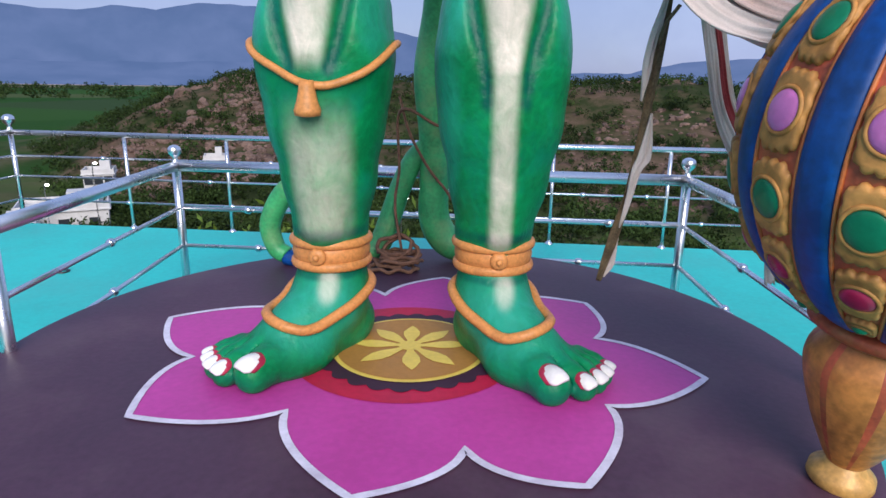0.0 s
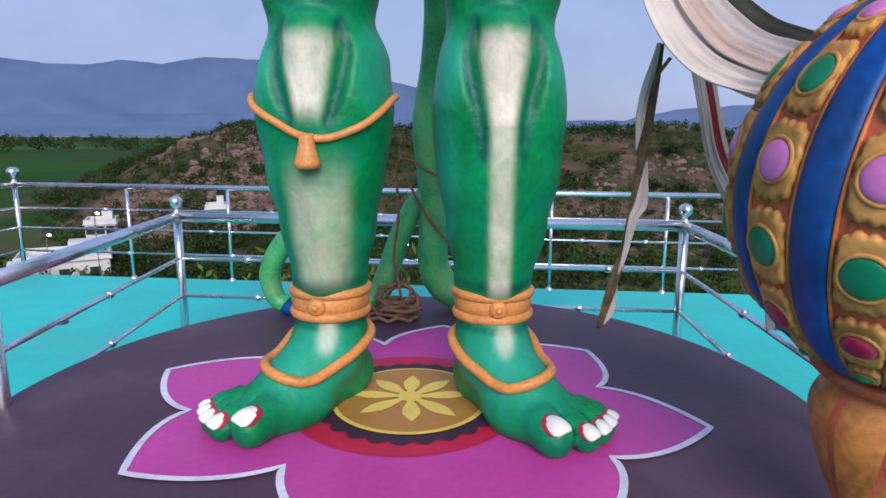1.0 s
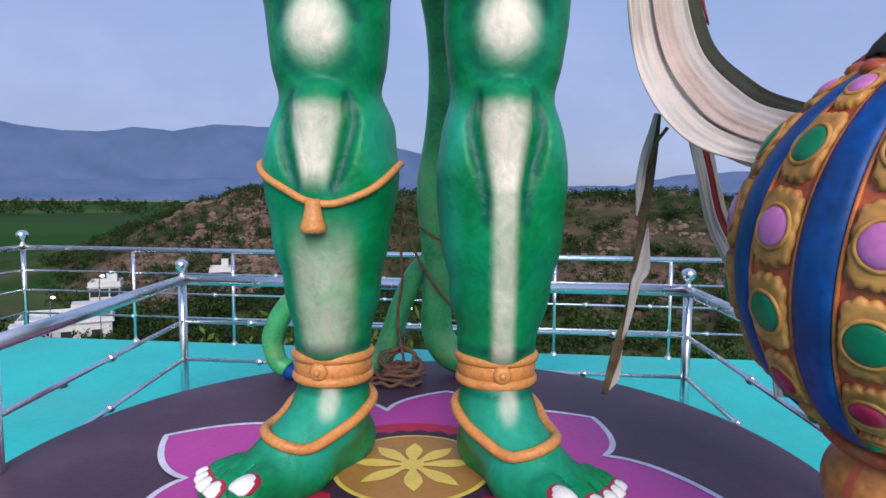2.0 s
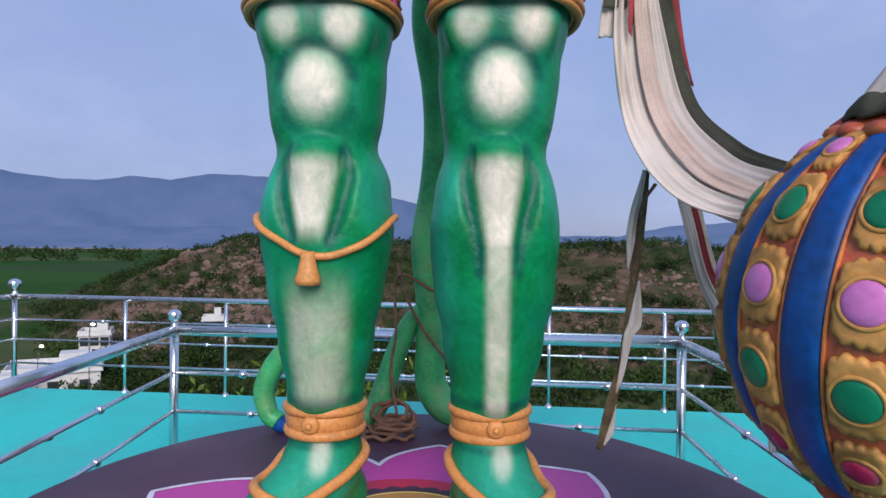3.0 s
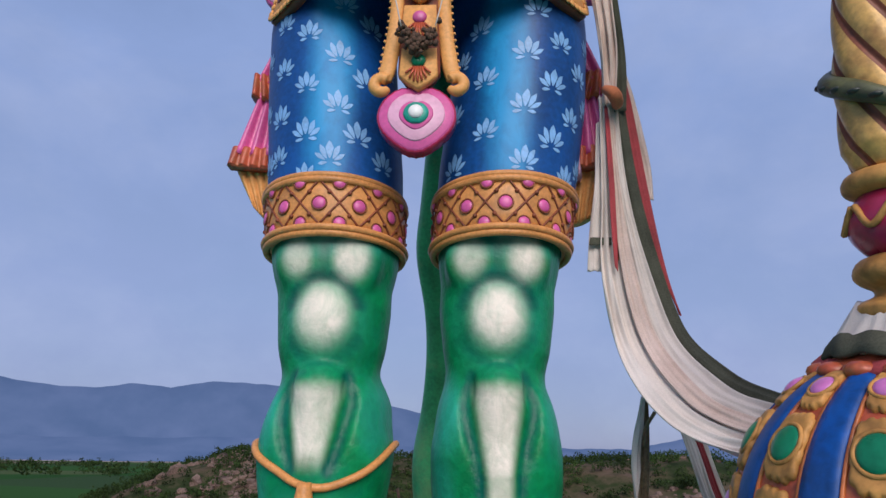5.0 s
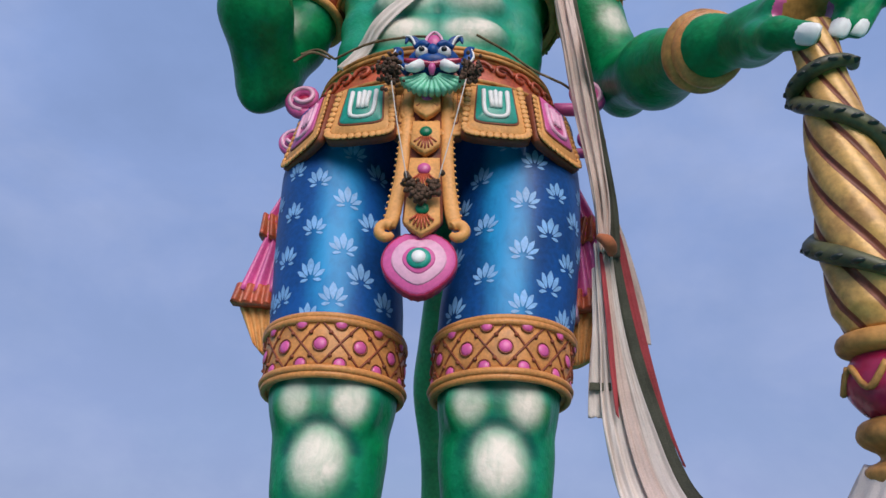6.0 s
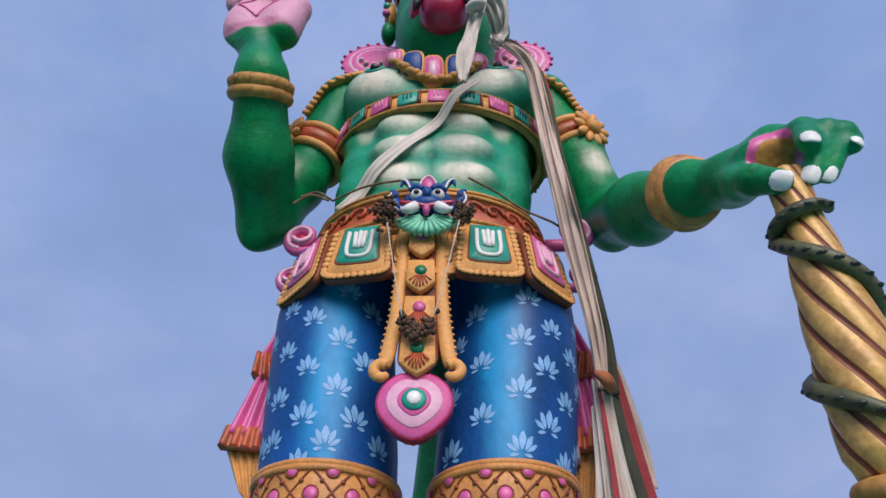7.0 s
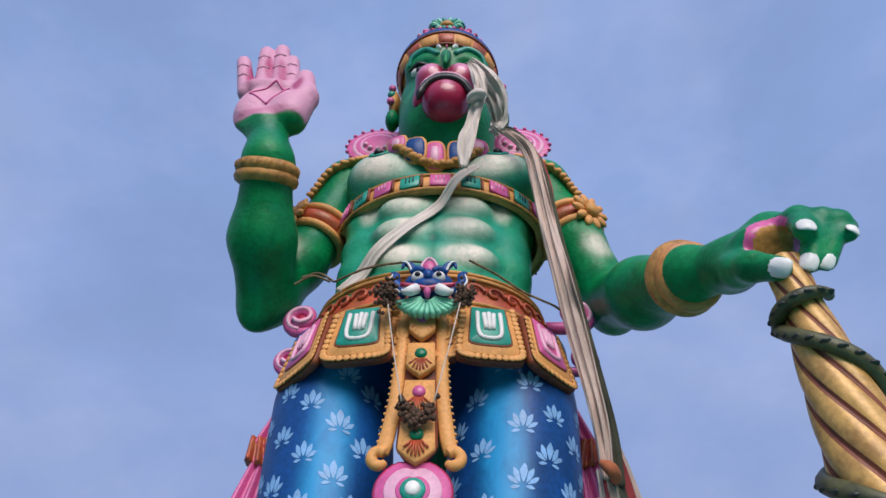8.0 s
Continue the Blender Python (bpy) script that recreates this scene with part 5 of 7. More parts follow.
for (a, b, c), r in zip(GRIP, (0.042, 0.040, 0.037, 0.034)):
    fist += [("c", a, b, r * 1.12, r * 1.05, 0.022), ("c", b, c, r, r * 0.85, 0.02)]
THUMB = [(1.09, -0.86, 2.72), (1.085, -0.945, 2.645), (1.125, -1.0, 2.575)]
fist += [("c", THUMB[0], THUMB[1], 0.056, 0.050, 0.03), ("c", THUMB[1], THUMB[2], 0.050, 0.041, 0.02)]
add_skin((0.90, -1.2, 2.45), (1.58, -0.52, 3.08), 0.0095, fist, GREEN, lambda c, n: (GREEN, PINK, GOLD)[int(n[2] * 0.65 + n[0] * 0.44 + n[1] * 0.61 < -0.2) * (int(math.dist(c, (1.220, -0.92, 2.778)) < 0.105) + int(math.dist(c, (1.215, -0.92, 2.773)) < 0.075))])
for (a, b, c), r, n in [(g, r, n) for g, r, n in zip(GRIP, (0.042, 0.040, 0.037, 0.034), ((-0.25, -0.93, -0.25), (-0.5, -0.7, -0.5), (-0.4, -0.75, -0.5), (0.2, -0.95, -0.2)))] + [(THUMB, 0.047, (-0.50, -0.70, -0.50))]:
    l = (Vector(c) - Vector(b)).normalized()
    n = Vector(n)
    n = (n - l * n.dot(l)).normalized()
    nail(Vector(c) + l * r * 0.15 + n * r * 0.80, Matrix((l.cross(n), l, n)).transposed(), r * 0.74, r * 1.15, r * 0.10, WHITE)

# bracelets and armlets
def ring_about(c, d, r, w, mi, n=44, knots=0):
    d = Vector(d).normalized()
    s = d.cross(Vector((0, 0, 1)) if abs(d.z) < 0.9 else Vector((1, 0, 0))).normalized()
    u = d.cross(s)
    c = Vector(c)
    tube(S, [tuple(c + s * r * math.cos(t) + u * r * math.sin(t)) for t in np.linspace(0, 2 * math.pi, 32, endpoint=False)], w, n, 10, mi, closed=True)
    for i in range(knots):
        t = 2 * math.pi * i / knots
        ball(S, c + s * (r + w * 0.30) * math.cos(t) + u * (r + w * 0.30) * math.sin(t), (w * 0.82, w * 0.82, w * 0.82), mi, None, 10, 8)


d = (0.03, -0.26, 0.30)
ring_about((-0.878, -0.475, 3.855), d, 0.132, 0.036, GOLD, 60)
ring_about((-0.874, -0.510, 3.895), d, 0.128, 0.040, GOLD, 60, 14)
d = (0.05, -0.36, -0.27)
ring_about((1.050, -0.62, 2.945), d, 0.112, 0.032, BRONZE, 60)
ring_about((1.040, -0.588, 2.970), d, 0.118, 0.040, GOLD, 60)
for c, d, fr in (((-0.72, 0.085, 4.06), (-0.26, -0.01, -1), (-0.845, -0.055, 4.08)), ((0.805, 0.078, 4.08), (0.3, 0, -1), (0.905, -0.085, 4.06))):
    dn = Vector(d).normalized()
    for k, w, mi in ((-0.075, 0.026, GOLDL), (0, 0.050, REDB), (0.075, 0.026, GOLDL)):
        ring_about(tuple(Vector(c) + dn * k), d, 0.168 + (0.004 if mi == GOLDL else -0.018), w, mi, 50)
    f = Vector(fr)
    n = (f - Vector(c)).normalized()
    m3 = Vector((0, 0, 1)).rotation_difference(n).to_matrix()
    ball(S, f + n * 0.03, (0.05, 0.05, 0.03), GOLD, m3, 16, 8)
    for i in range(10):
        t = 2 * math.pi * i / 10
        ball(S, f + n * 0.012 + m3 @ Vector((0.085 * math.cos(t), 0.085 * math.sin(t), 0)), (0.048, 0.026, 0.02), GOLDL, m3 @ Matrix.Rotation(t, 3, "Z"), 10, 6)
# gold braids over the shoulders
both = torso + arms + armr
for pts in ([(-0.42, -0.10, 4.62), (-0.55, -0.06, 4.55), (-0.68, -0.05, 4.44), (-0.78, -0.04, 4.28)], [(0.52, -0.10, 4.62), (0.63, -0.06, 4.54), (0.76, -0.05, 4.42), (0.87, -0.04, 4.28)]):
    hp = hug(spline(pts, 14), both, 0.012)
    tube(S, [tuple(p) for p in hp], 0.030, 40, 8, GOLD, flat=0.5)
    for p in hp:
        ball(S, p + np.array([0, -0.026, 0]), (0.026, 0.016, 0.02), GOLDL, None, 8, 6)


def on_oval(c, rx, ry, t, z):
    return Vector((c[0] + rx * math.sin(t), c[1] - ry * math.cos(t), z))


def oval_band(c, prof, mi, n=80):
    """prof: rows of rx, ry, z."""
    grid_faces(S, [[S.verts.new(on_oval(c, rx, ry, 2 * math.pi * j / n, z)) for j in range(n)] for rx, ry, z in prof], True, mi)


# chest belt with framed gems
CC = (0.035, 0.13)
oval_band(CC, [(0.58, 0.40, 3.995), (0.622, 0.442, 3.985), (0.635, 0.455, 4.05), (0.63, 0.45, 4.12), (0.58, 0.40, 4.125)], GOLDL)
for z in (3.985, 4.118):
    tube(S, [tuple(on_oval(CC, 0.632, 0.452, t, z)) for t in np.linspace(0, 2 * math.pi, 40, endpoint=False)], 0.013, 90, 6, GOLD, closed=True)
for i in range(-8, 9):
    t = i * 0.272
    p0 = on_oval(CC, 0.638, 0.458, t, 4.052)
    m3 = Matrix.Rotation(t * 0.95, 3, "Z")
    col = PINK if i % 2 == 0 else TEAL
    slab(S, [(-0.058, -0.046), (-0.04, -0.054), (0.04, -0.054), (0.058, -0.046), (0.058, 0.046), (-0.058, 0.046)], 0.012, col, Matrix.Translation(p0) @ m3.to_4x4() @ Matrix.Rotation(radians(90), 4, "X"), 0.004)
    for k in (-1, 0, 1):
        q0 = p0 + m3 @ Vector((k * 0.022, -0.014, 0))
        tube(S, [tuple(q0 + Vector((0, 0, -0.01))), tuple(q0 + Vector((0, 0, 0.035)))], 0.004, 2, 5, PPINK if col == PINK else BLACK, smooth=False)
    tube(S, [tuple(p0 + m3 @ Vector((0.07, 0, -0.055))), tuple(p0 + m3 @ Vector((0.07, 0, 0.055)))], 0.009, 2, 6, RUST, smooth=False)

# waist belts
WC = (-0.01, 0.12)
oval_band(WC, [(0.54, 0.34, 3.30), (0.585, 0.395, 3.30), (0.585, 0.40, 3.335), (0.57, 0.39, 3.37), (0.5, 0.33, 3.375)], GOLDL)
oval_band(WC, [(0.60, 0.40, 3.14), (0.60, 0.405, 3.18), (0.585, 0.40, 3.25), (0.57, 0.385, 3.31)], REDB)
oval_band(WC, [(0.55, 0.36, 3.065), (0.645, 0.425, 3.07), (0.645, 0.43, 3.10), (0.63, 0.425, 3.145), (0.57, 0.37, 3.15)], GOLDL)
for z, rx, ry in ((3.315, 0.588, 0.402), (3.35, 0.58, 0.398), (3.09, 0.648, 0.432), (3.125, 0.64, 0.43)):
    tube(S, [tuple(on_oval(WC, rx, ry, t, z)) for t in np.linspace(0, 2 * math.pi, 40, endpoint=False)], 0.011, 90, 6, GOLD, closed=True)
for i in range(-7, 8):
    if abs(i) < 2:
        continue
    t = i * 0.19
    base_ = on_oval(WC, 0.59, 0.405, t, 3.225)
    m3 = Matrix.Rotation(t * 0.8, 3, "Z")
    tube(S, [tuple(base_ + m3 @ Vector((0.055 * (1 - u) * math.cos(7 * u) * (1 if i > 0 else -1), -0.006, 0.045 * (1 - u) * math.sin(7 * u) + 0.01))) for u in np.linspace(0, 0.9, 14)], 0.010, 26, 5, REDB)


def flap(c, w0, w1, h, tilt, turn, core, mark):
    """A skirt flap with a beaded gold border, a coloured field and a painted mark."""
    m = Matrix.Translation(c) @ Matrix.Rotation(radians(turn), 4, "Z") @ Matrix.Rotation(radians(90 + tilt), 4, "X")
    def outline(k, kk=1.0):
        pts = [(-w0 * k, 0), (w0 * k, 0)]
        pts += [(w1 * k * (abs(math.cos(a)) ** 0.55) * (1 if math.cos(a) > 0 else -1), -h * kk + 0.05 * k - 0.05 * k * (abs(math.sin(a)) ** 0.55)) for a in np.linspace(0, math.pi, 15)]
        return pts
    slab(S, outline(1), 0.035, RUST, m, 0.004)
    slab(S, outline(0.86, 0.91), 0.045, GOLDL, m, 0.006)
    o = outline(0.92, 0.955)
    pts = [m @ Vector((x, y, 0.045)) for x, y in o]
    per = []
    for a, b in zip(pts[1:], pts[2:]):
        k = max(1, round((b - a).length / 0.029))
        per += [a.lerp(b, j / k) for j in range(k)]
    per += [pts[-1].lerp(pts[0], j / 8) for j in range(8)]
    for p in per:
        ball(S, p, (0.0165, 0.0165, 0.007), GOLDL, m.to_3x3(), 9, 6)
    slab(S, outline(0.66, 0.76), 0.050, RUST, m, 0.003)
    slab(S, outline(0.62, 0.735), 0.053, core, m, 0.004)
    lines = [[(-0.42, -0.12), (-0.42, -0.5), (-0.25, -0.62), (0.25, -0.62), (0.42, -0.5), (0.42, -0.12)], [(-0.18, -0.14), (-0.14, -0.45)], [(0.0, -0.12), (0.0, -0.46)], [(0.18, -0.14), (0.14, -0.45)]]
    for ln in lines:
        pts = [tuple(m @ Vector((x * w0, y * h, 0.055))) for x, y in ln]
        tube(S, pts, [0.0105] * len(pts), 14 if len(pts) > 2 else 4, 6, mark)


flap((-0.285, -0.25, 3.075), 0.125, 0.150, 0.315, -6, -8, TEAL, WHITE)
flap((0.262, -0.25, 3.075), 0.120, 0.145, 0.315, -6, 8, TEAL, WHITE)
flap((-0.515, -0.135, 3.085), 0.125, 0.15, 0.32, -8, -46, PINK, PPINK)
flap((0.490, -0.135, 3.085), 0.125, 0.15, 0.32, -8, 46, PINK, PPINK)
flap((-0.105, -0.225, 3.06), 0.05, 0.06, 0.26, -6, 0, GOLDL, GOLDL)
flap((0.075, -0.225, 3.06), 0.05, 0.06, 0.26, -6, 0, GOLDL, GOLDL)

# hanging front panel with shells and gems, and the round pendant
PX = -0.018
def panel_pt(x, z, o=0.0):
    return (PX + x, -0.268 + 0.03 * (3.05 - z) - o * 0.95, z)


mpan = Matrix.Translation(panel_pt(0, 3.06)) @ Matrix.Rotation(radians(91.5), 4, "X")
slab(S, [(-0.065, 0), (0.065, 0), (0.078, -0.66), (0.05, -0.70), (0.0, -0.745), (-0.05, -0.70), (-0.078, -0.66)], 0.03, RUST, mpan, 0.005)
for i in range(4):
    z0 = 3.045 - 0.185 * i
    w = 0.052 + 0.004 * i
    o = [(-w, 0), (w, 0), (w * 1.1, -0.12), (w * 0.55, -0.155), (0, -0.178), (-w * 0.55, -0.155), (-w * 1.1, -0.12)]
    slab(S, o, 0.030, GOLDL, Matrix.Translation(panel_pt(0, z0, 0.028 + 0.004 * (3 - i))) @ Matrix.Rotation(radians(87), 4, "X"), 0.006)
    for k in range(-3, 4):
        tube(S, [panel_pt(k * 0.006, z0 - 0.090, 0.074), panel_pt(k * 0.015, z0 - 0.155 + 0.004 * k * k, 0.080)], 0.0045, 3, 5, REDB, smooth=False)
    gx = panel_pt(0, z0 - 0.062, 0.072)
    ball(S, gx, (0.027, 0.014, 0.027), PINK if i % 2 == 0 else GEMG, None, 14, 8)
for s in (-1, 1):
    pts = [panel_pt(s * x, z, 0.03) for x, z in ((0.082, 3.06), (0.086, 2.8), (0.094, 2.6), (0.112, 2.44), (0.128, 2.37))]
    tube(S, pts, [0.026, 0.026, 0.027, 0.03, 0.028], 30, 10, GOLDL, flat=0.55, up=(0, 1, 0))
    tube(S, [panel_pt(s * (0.135 + 0.028 * math.cos(a)), 2.35 + 0.028 * math.sin(a), 0.035) for a in np.linspace(2.4, -2.6, 10)], [0.022] * 8 + [0.018, 0.012], 24, 8, GOLDL)
    for k in range(22):
        x, z = np.interp(k / 21, [0, 0.4, 0.7, 1], [0.106, 0.112, 0.122, 0.146]), 3.04 - 0.62 * k / 21
        ball(S, panel_pt(s * x, z, 0.03), 0.0065, GOLDL, None, 6, 5)
PC = Vector((PX - 0.005, -0.235, 2.222))


def heart(k):
    return [(k * 0.142 * math.sin(t) * (1 - 0.10 * max(0, -math.cos(t)) ** 2), k * (0.128 * math.cos(t) - 0.018 * max(0, -math.cos(t)) ** 6 - 0.016 * math.exp(-(t / 0.25) ** 2) - 0.016 * math.exp(-((t - 2 * math.pi) / 0.25) ** 2)) * (1 + 0.012 * math.cos(30 * t))) for t in np.linspace(0, 2 * math.pi, 90, endpoint=False)][::-1]


mp_ = Matrix.Translation(PC) @ Matrix.Rotation(radians(90), 4, "X")
slab(S, heart(1.0), 0.045, CRIM, mp_, 0.004)
slab(S, heart(0.985), 0.052, PINK, mp_, 0.012)
slab(S, heart(0.72), 0.058, PPINK, mp_, 0.004)
slab(S, heart(0.43), 0.063, PINK, mp_, 0.004)
ball(S, PC + Vector((0, -0.064, 0)), (0.046, 0.014, 0.044), TEAL, None, 20, 10)
ball(S, PC + Vector((0, -0.074, 0)), (0.027, 0.014, 0.027), WHITE, None, 16, 10)

# belt boss: a blue lion mask with white tusks over a mint fan
BC = Vector((0.002, -0.345, 3.145))
def bp(x, z, y=0.0):
    return BC + Vector((x, y, z))


ball(S, bp(0, 0.03), (0.115, 0.07, 0.085), DBLUE, None, 20, 12)
ball(S, bp(0, -0.02, -0.03), (0.085, 0.06, 0.05), DBLUE, None, 16, 10)
for s in (-1, 1):
    ball(S, bp(s * 0.048, 0.030, -0.055), 0.030, WHITE, None, 14, 10)
    ball(S, bp(s * 0.048, 0.027, -0.078), 0.014, BLACK, None, 10, 8)
    tube(S, [tuple(bp(s * x, z, y)) for x, z, y in ((0.02, 0.07, -0.06), (0.05, 0.085, -0.06), (0.085, 0.07, -0.05))], [0.013, 0.016, 0.008], 10, 8, DBLUE)
    tube(S, [tuple(bp(s * x, z, y)) for x, z, y in ((0.06, 0.09, -0.02), (0.085, 0.135, -0.03), (0.115, 0.15, -0.03), (0.125, 0.12, -0.03))], [0.022, 0.018, 0.012, 0.005], 14, 8, DBLUE)
    tube(S, [tuple(bp(s * x, z, y)) for x, z, y in ((0.075, 0.085, -0.035), (0.10, 0.14, -0.045), (0.128, 0.155, -0.04))], [0.006, 0.006, 0.003], 10, 6, WHITE)
    tube(S, [tuple(bp(s * x, z, y)) for x, z, y in ((0.10, -0.02, 0), (0.15, 0.02, -0.02), (0.15, 0.07, -0.03), (0.175, 0.10, -0.02))], [0.03, 0.026, 0.018, 0.005], 14, 8, DBLUE)
    tube(S, [tuple(bp(s * x, z, y)) for x, z, y in ((0.125, -0.03, -0.02), (0.172, 0.02, -0.035), (0.165, 0.07, -0.04))], [0.006, 0.006, 0.003], 10, 6, WHITE)
    tube(S, [tuple(bp(s * x, z, y)) for x, z, y in ((0.05, -0.055, -0.07), (0.075, -0.085, -0.085), (0.10, -0.085, -0.08), (0.112, -0.06, -0.07))], [0.026, 0.024, 0.014, 0.004], 14, 8, WHITE)
tube(S, [tuple(bp(x, z, -0.075)) for x, z in ((-0.12, -0.035), (-0.06, -0.045), (0, -0.06), (0.06, -0.045), (0.12, -0.035))], [0.010, 0.014, 0.014, 0.014, 0.010], 20, 8, CRIM)
ball(S, bp(0, 0.02, -0.085), (0.022, 0.02, 0.03), DBLUE, None, 12, 8)
tube(S, [tuple(bp(0, z, y)) for z, y in ((-0.06, -0.07), (-0.09, -0.085), (-0.115, -0.07))], [0.014, 0.016, 0.008], 8, 8, PINK)
ball(S, bp(0, 0.135, -0.02), (0.035, 0.022, 0.045), PINK, None, 12, 8)
tube(S, [tuple(bp(x, z, -0.035)) for x, z in ((-0.04, 0.10), (-0.03, 0.15), (0, 0.185), (0.03, 0.15), (0.04, 0.10))], 0.007, 16, 6, PPINK)
for i in range(13):
    a = radians(-158 + 136 * i / 12)
    tube(S, [tuple(bp(0.03 * math.cos(a), -0.075 + 0.03 * math.sin(a), -0.045)), tuple(bp(0.145 * math.cos(a), -0.075 + 0.115 * math.sin(a), -0.035))], [0.010, 0.022], 4, 8, MINT, flat=0.6)

# pink ribbon curls at the hips and sash folds behind
for x, z, r, s in ((-0.690, 3.36, 0.075, -1), (-0.700, 3.09, 0.060, -1), (0.750, 3.39, 0.080, 1), (0.745, 3.09, 0.060, 1)):
    curl = [(x - s * (0.16 - 0.0 * u), 0.10, z - r * 0.9) for u in (0,)] + [(x + s * (r * (1 - 0.45 * u)) * math.sin(a), 0.09 - 0.03 * u, z - r * (1 - 0.45 * u) * math.cos(a)) for u, a in zip(np.linspace(0, 1, 14), np.linspace(0, 7.2, 14))]
    tube(S, curl, [r * 0.42] * 9 + [r * 0.34] * 6, 60, 10, PINK)
    tube(S, [(p[0], p[1] - r * 0.36, p[2]) for p in curl[1:]], r * 0.16, 50, 8, PPINK)
    ball(S, (x, 0.10, z), (r * 0.7, 0.04, r * 0.7), CRIM, None, 14, 8)


def pleats(a0, a1, b0, b1, n, mi, y, amp, fan=0.0):
    """A hanging pleated cloth between an upper and a lower edge, carved with thickness."""
    rows = []
    for v in np.linspace(0, 1, 14):
        l, r = Vector(a0).lerp(Vector(b0), v), Vector(a1).lerp(Vector(b1), v)
        row_f, row_b = [], []
        for j in range(n * 6 + 1):
            u = j / (n * 6)
            p = l.lerp(r, u)
            w = amp * abs(math.sin(math.pi * n * u)) * (0.5 + 0.5 * v)
            row_f.append((p.x, y - w, p.y + fan * 4 * u * (1 - u) * v * -1))
            row_b.append((p.x, y + 0.05, p.y + fan * 4 * u * (1 - u) * v * -1))
        rows.append([S.verts.new(q) for q in row_f + row_b[::-1]])
    grid_faces(S, rows, True, mi, caps=True)


for s, cx in ((-1, 0.0), (1, 0.0)):
    X = (lambda x: x) if s < 0 else (lambda x: -0.02 - x * 0.97)
    pleats((X(-0.60), 3.0), (X(-0.72), 3.02), (X(-0.68), 2.68), (X(-0.83), 2.70), 3, PINK, 0.24, 0.05)
    pleats((X(-0.70), 2.72), (X(-0.83), 2.74), (X(-0.64), 2.56), (X(-0.83), 2.62), 4, REDB, 0.20, 0.04)
    pleats((X(-0.66), 2.66), (X(-0.80), 2.64), (X(-0.62), 2.30), (X(-0.88), 2.33), 4, PINK, 0.22, 0.05)
    pleats((X(-0.62), 2.34), (X(-0.88), 2.36), (X(-0.60), 2.24), (X(-0.895), 2.27), 6, REDB, 0.19, 0.03)
    pleats((X(-0.56), 2.30), (X(-0.87), 2.27), (X(-0.56), 2.04), (X(-0.78), 2.10), 8, GOLDL, 0.25, 0.025, 0.05)
    pleats((X(-0.60), 2.75), (X(-0.68), 2.75), (X(-0.56), 2.2), (X(-0.68), 2.2), 3, PPINK, 0.20, 0.05)

# tail down behind the legs, curling on the plinth
tail = [(0.06, 0.48, 3.0, 0.10), (0.03, 0.58, 2.6, 0.085), (-0.01, 0.80, 2.35, 0.085), (-0.045, 0.95, 2.12, 0.08), (-0.01, 1.05, 1.84, 0.072), (0.0, 1.10, 1.60, 0.07), (-0.01, 1.20, 1.34, 0.085), (-0.045, 1.25, 1.04, 0.098), (-0.035, 1.30, 0.73, 0.085), (-0.035, 1.33, 0.47, 0.082), (-0.035, 1.35, 0.26, 0.088), (0.03, 1.35, 0.13, 0.09), (0.14, 1.33, 0.085, 0.085), (0.26, 1.28, 0.075, 0.07)]
tube(S, [t[:3] for t in tail], [t[3] for t in tail], 90, 18, TAIL)
loop = [(-0.44, 1.28, 0.05, 0.062), (-0.345, 1.30, 0.10, 0.064), (-0.28, 1.32, 0.26, 0.062), (-0.225, 1.32, 0.42, 0.060), (-0.15, 1.32, 0.58, 0.056), (-0.06, 1.30, 0.68, 0.05)]
tube(S, [t[:3] for t in loop], [t[3] for t in loop], 44, 14, TAIL)
loop2 = [(-0.50, 1.22, 0.36, 0.055), (-0.68, 1.22, 0.46, 0.057), (-0.83, 1.22, 0.42, 0.060), (-0.935, 1.22, 0.24, 0.058), (-0.91, 1.21, 0.10, 0.053), (-0.85, 1.20, 0.055, 0.05)]
tube(S, [t[:3] for t in loop2], [t[3] for t in loop2], 44, 14, TAIL)
tube(S, [(-0.855, 1.20, 0.045), (-0.80, 1.19, 0.04), (-0.62, 1.18, 0.04), (-0.46, 1.20, 0.04)], [0.044, 0.046, 0.044, 0.04], 20, 12, DBLUE)

# head
HX = 0.058
head = [("e", (HX, -0.10, 5.22), (0.355, 0.36, 0.74), None, 0.1), ("e", (HX, -0.22, 4.85), (0.30, 0.28, 0.34), None, 0.1), ("c", (0.09, -0.0, 4.45), (0.11, -0.08, 4.8), 0.24, 0.24, 0.1),
        ("e", (HX, -0.36, 5.42), (0.31, 0.15, 0.22), None, 0.06), ("e", (HX, -0.42, 4.93), (0.20, 0.15, 0.18), None, 0.06)]
for s in (-1, 1):
    head.append(("E", (HX + s * 0.19, -0.50, 5.28), (0.095, 0.09, 0.055), (0, s * 18, 0), 0.05))
add_skin((-0.40, -0.80, 4.4), (0.62, 0.40, 6.05), 0.0165, head)
# muzzle
cheeks = [("e", (HX - 0.092, -0.50, 4.945), (0.108, 0.115, 0.125), (0, 12, 0), 0.03), ("e", (HX + 0.092, -0.50, 4.945), (0.108, 0.115, 0.125), (0, -12, 0), 0.03), ("e", (HX, -0.49, 4.86), (0.172, 0.09, 0.10), None, 0.05), ("e", (HX - 0.155, -0.41, 4.84), (0.06, 0.08, 0.10), (0, 14, 0), 0.05), ("e", (HX + 0.155, -0.41, 4.84), (0.06, 0.08, 0.10), (0, -14, 0), 0.05)]
add_skin((-0.22, -0.75, 4.55), (0.45, -0.25, 5.25), 0.0135, cheeks, CRIM)
chin = [("e", (HX, -0.455, 4.725), (0.150, 0.150, 0.150), None, 0.03)]
add_skin((-0.20, -0.75, 4.35), (0.42, -0.15, 4.95), 0.0135, chin, CRIM)
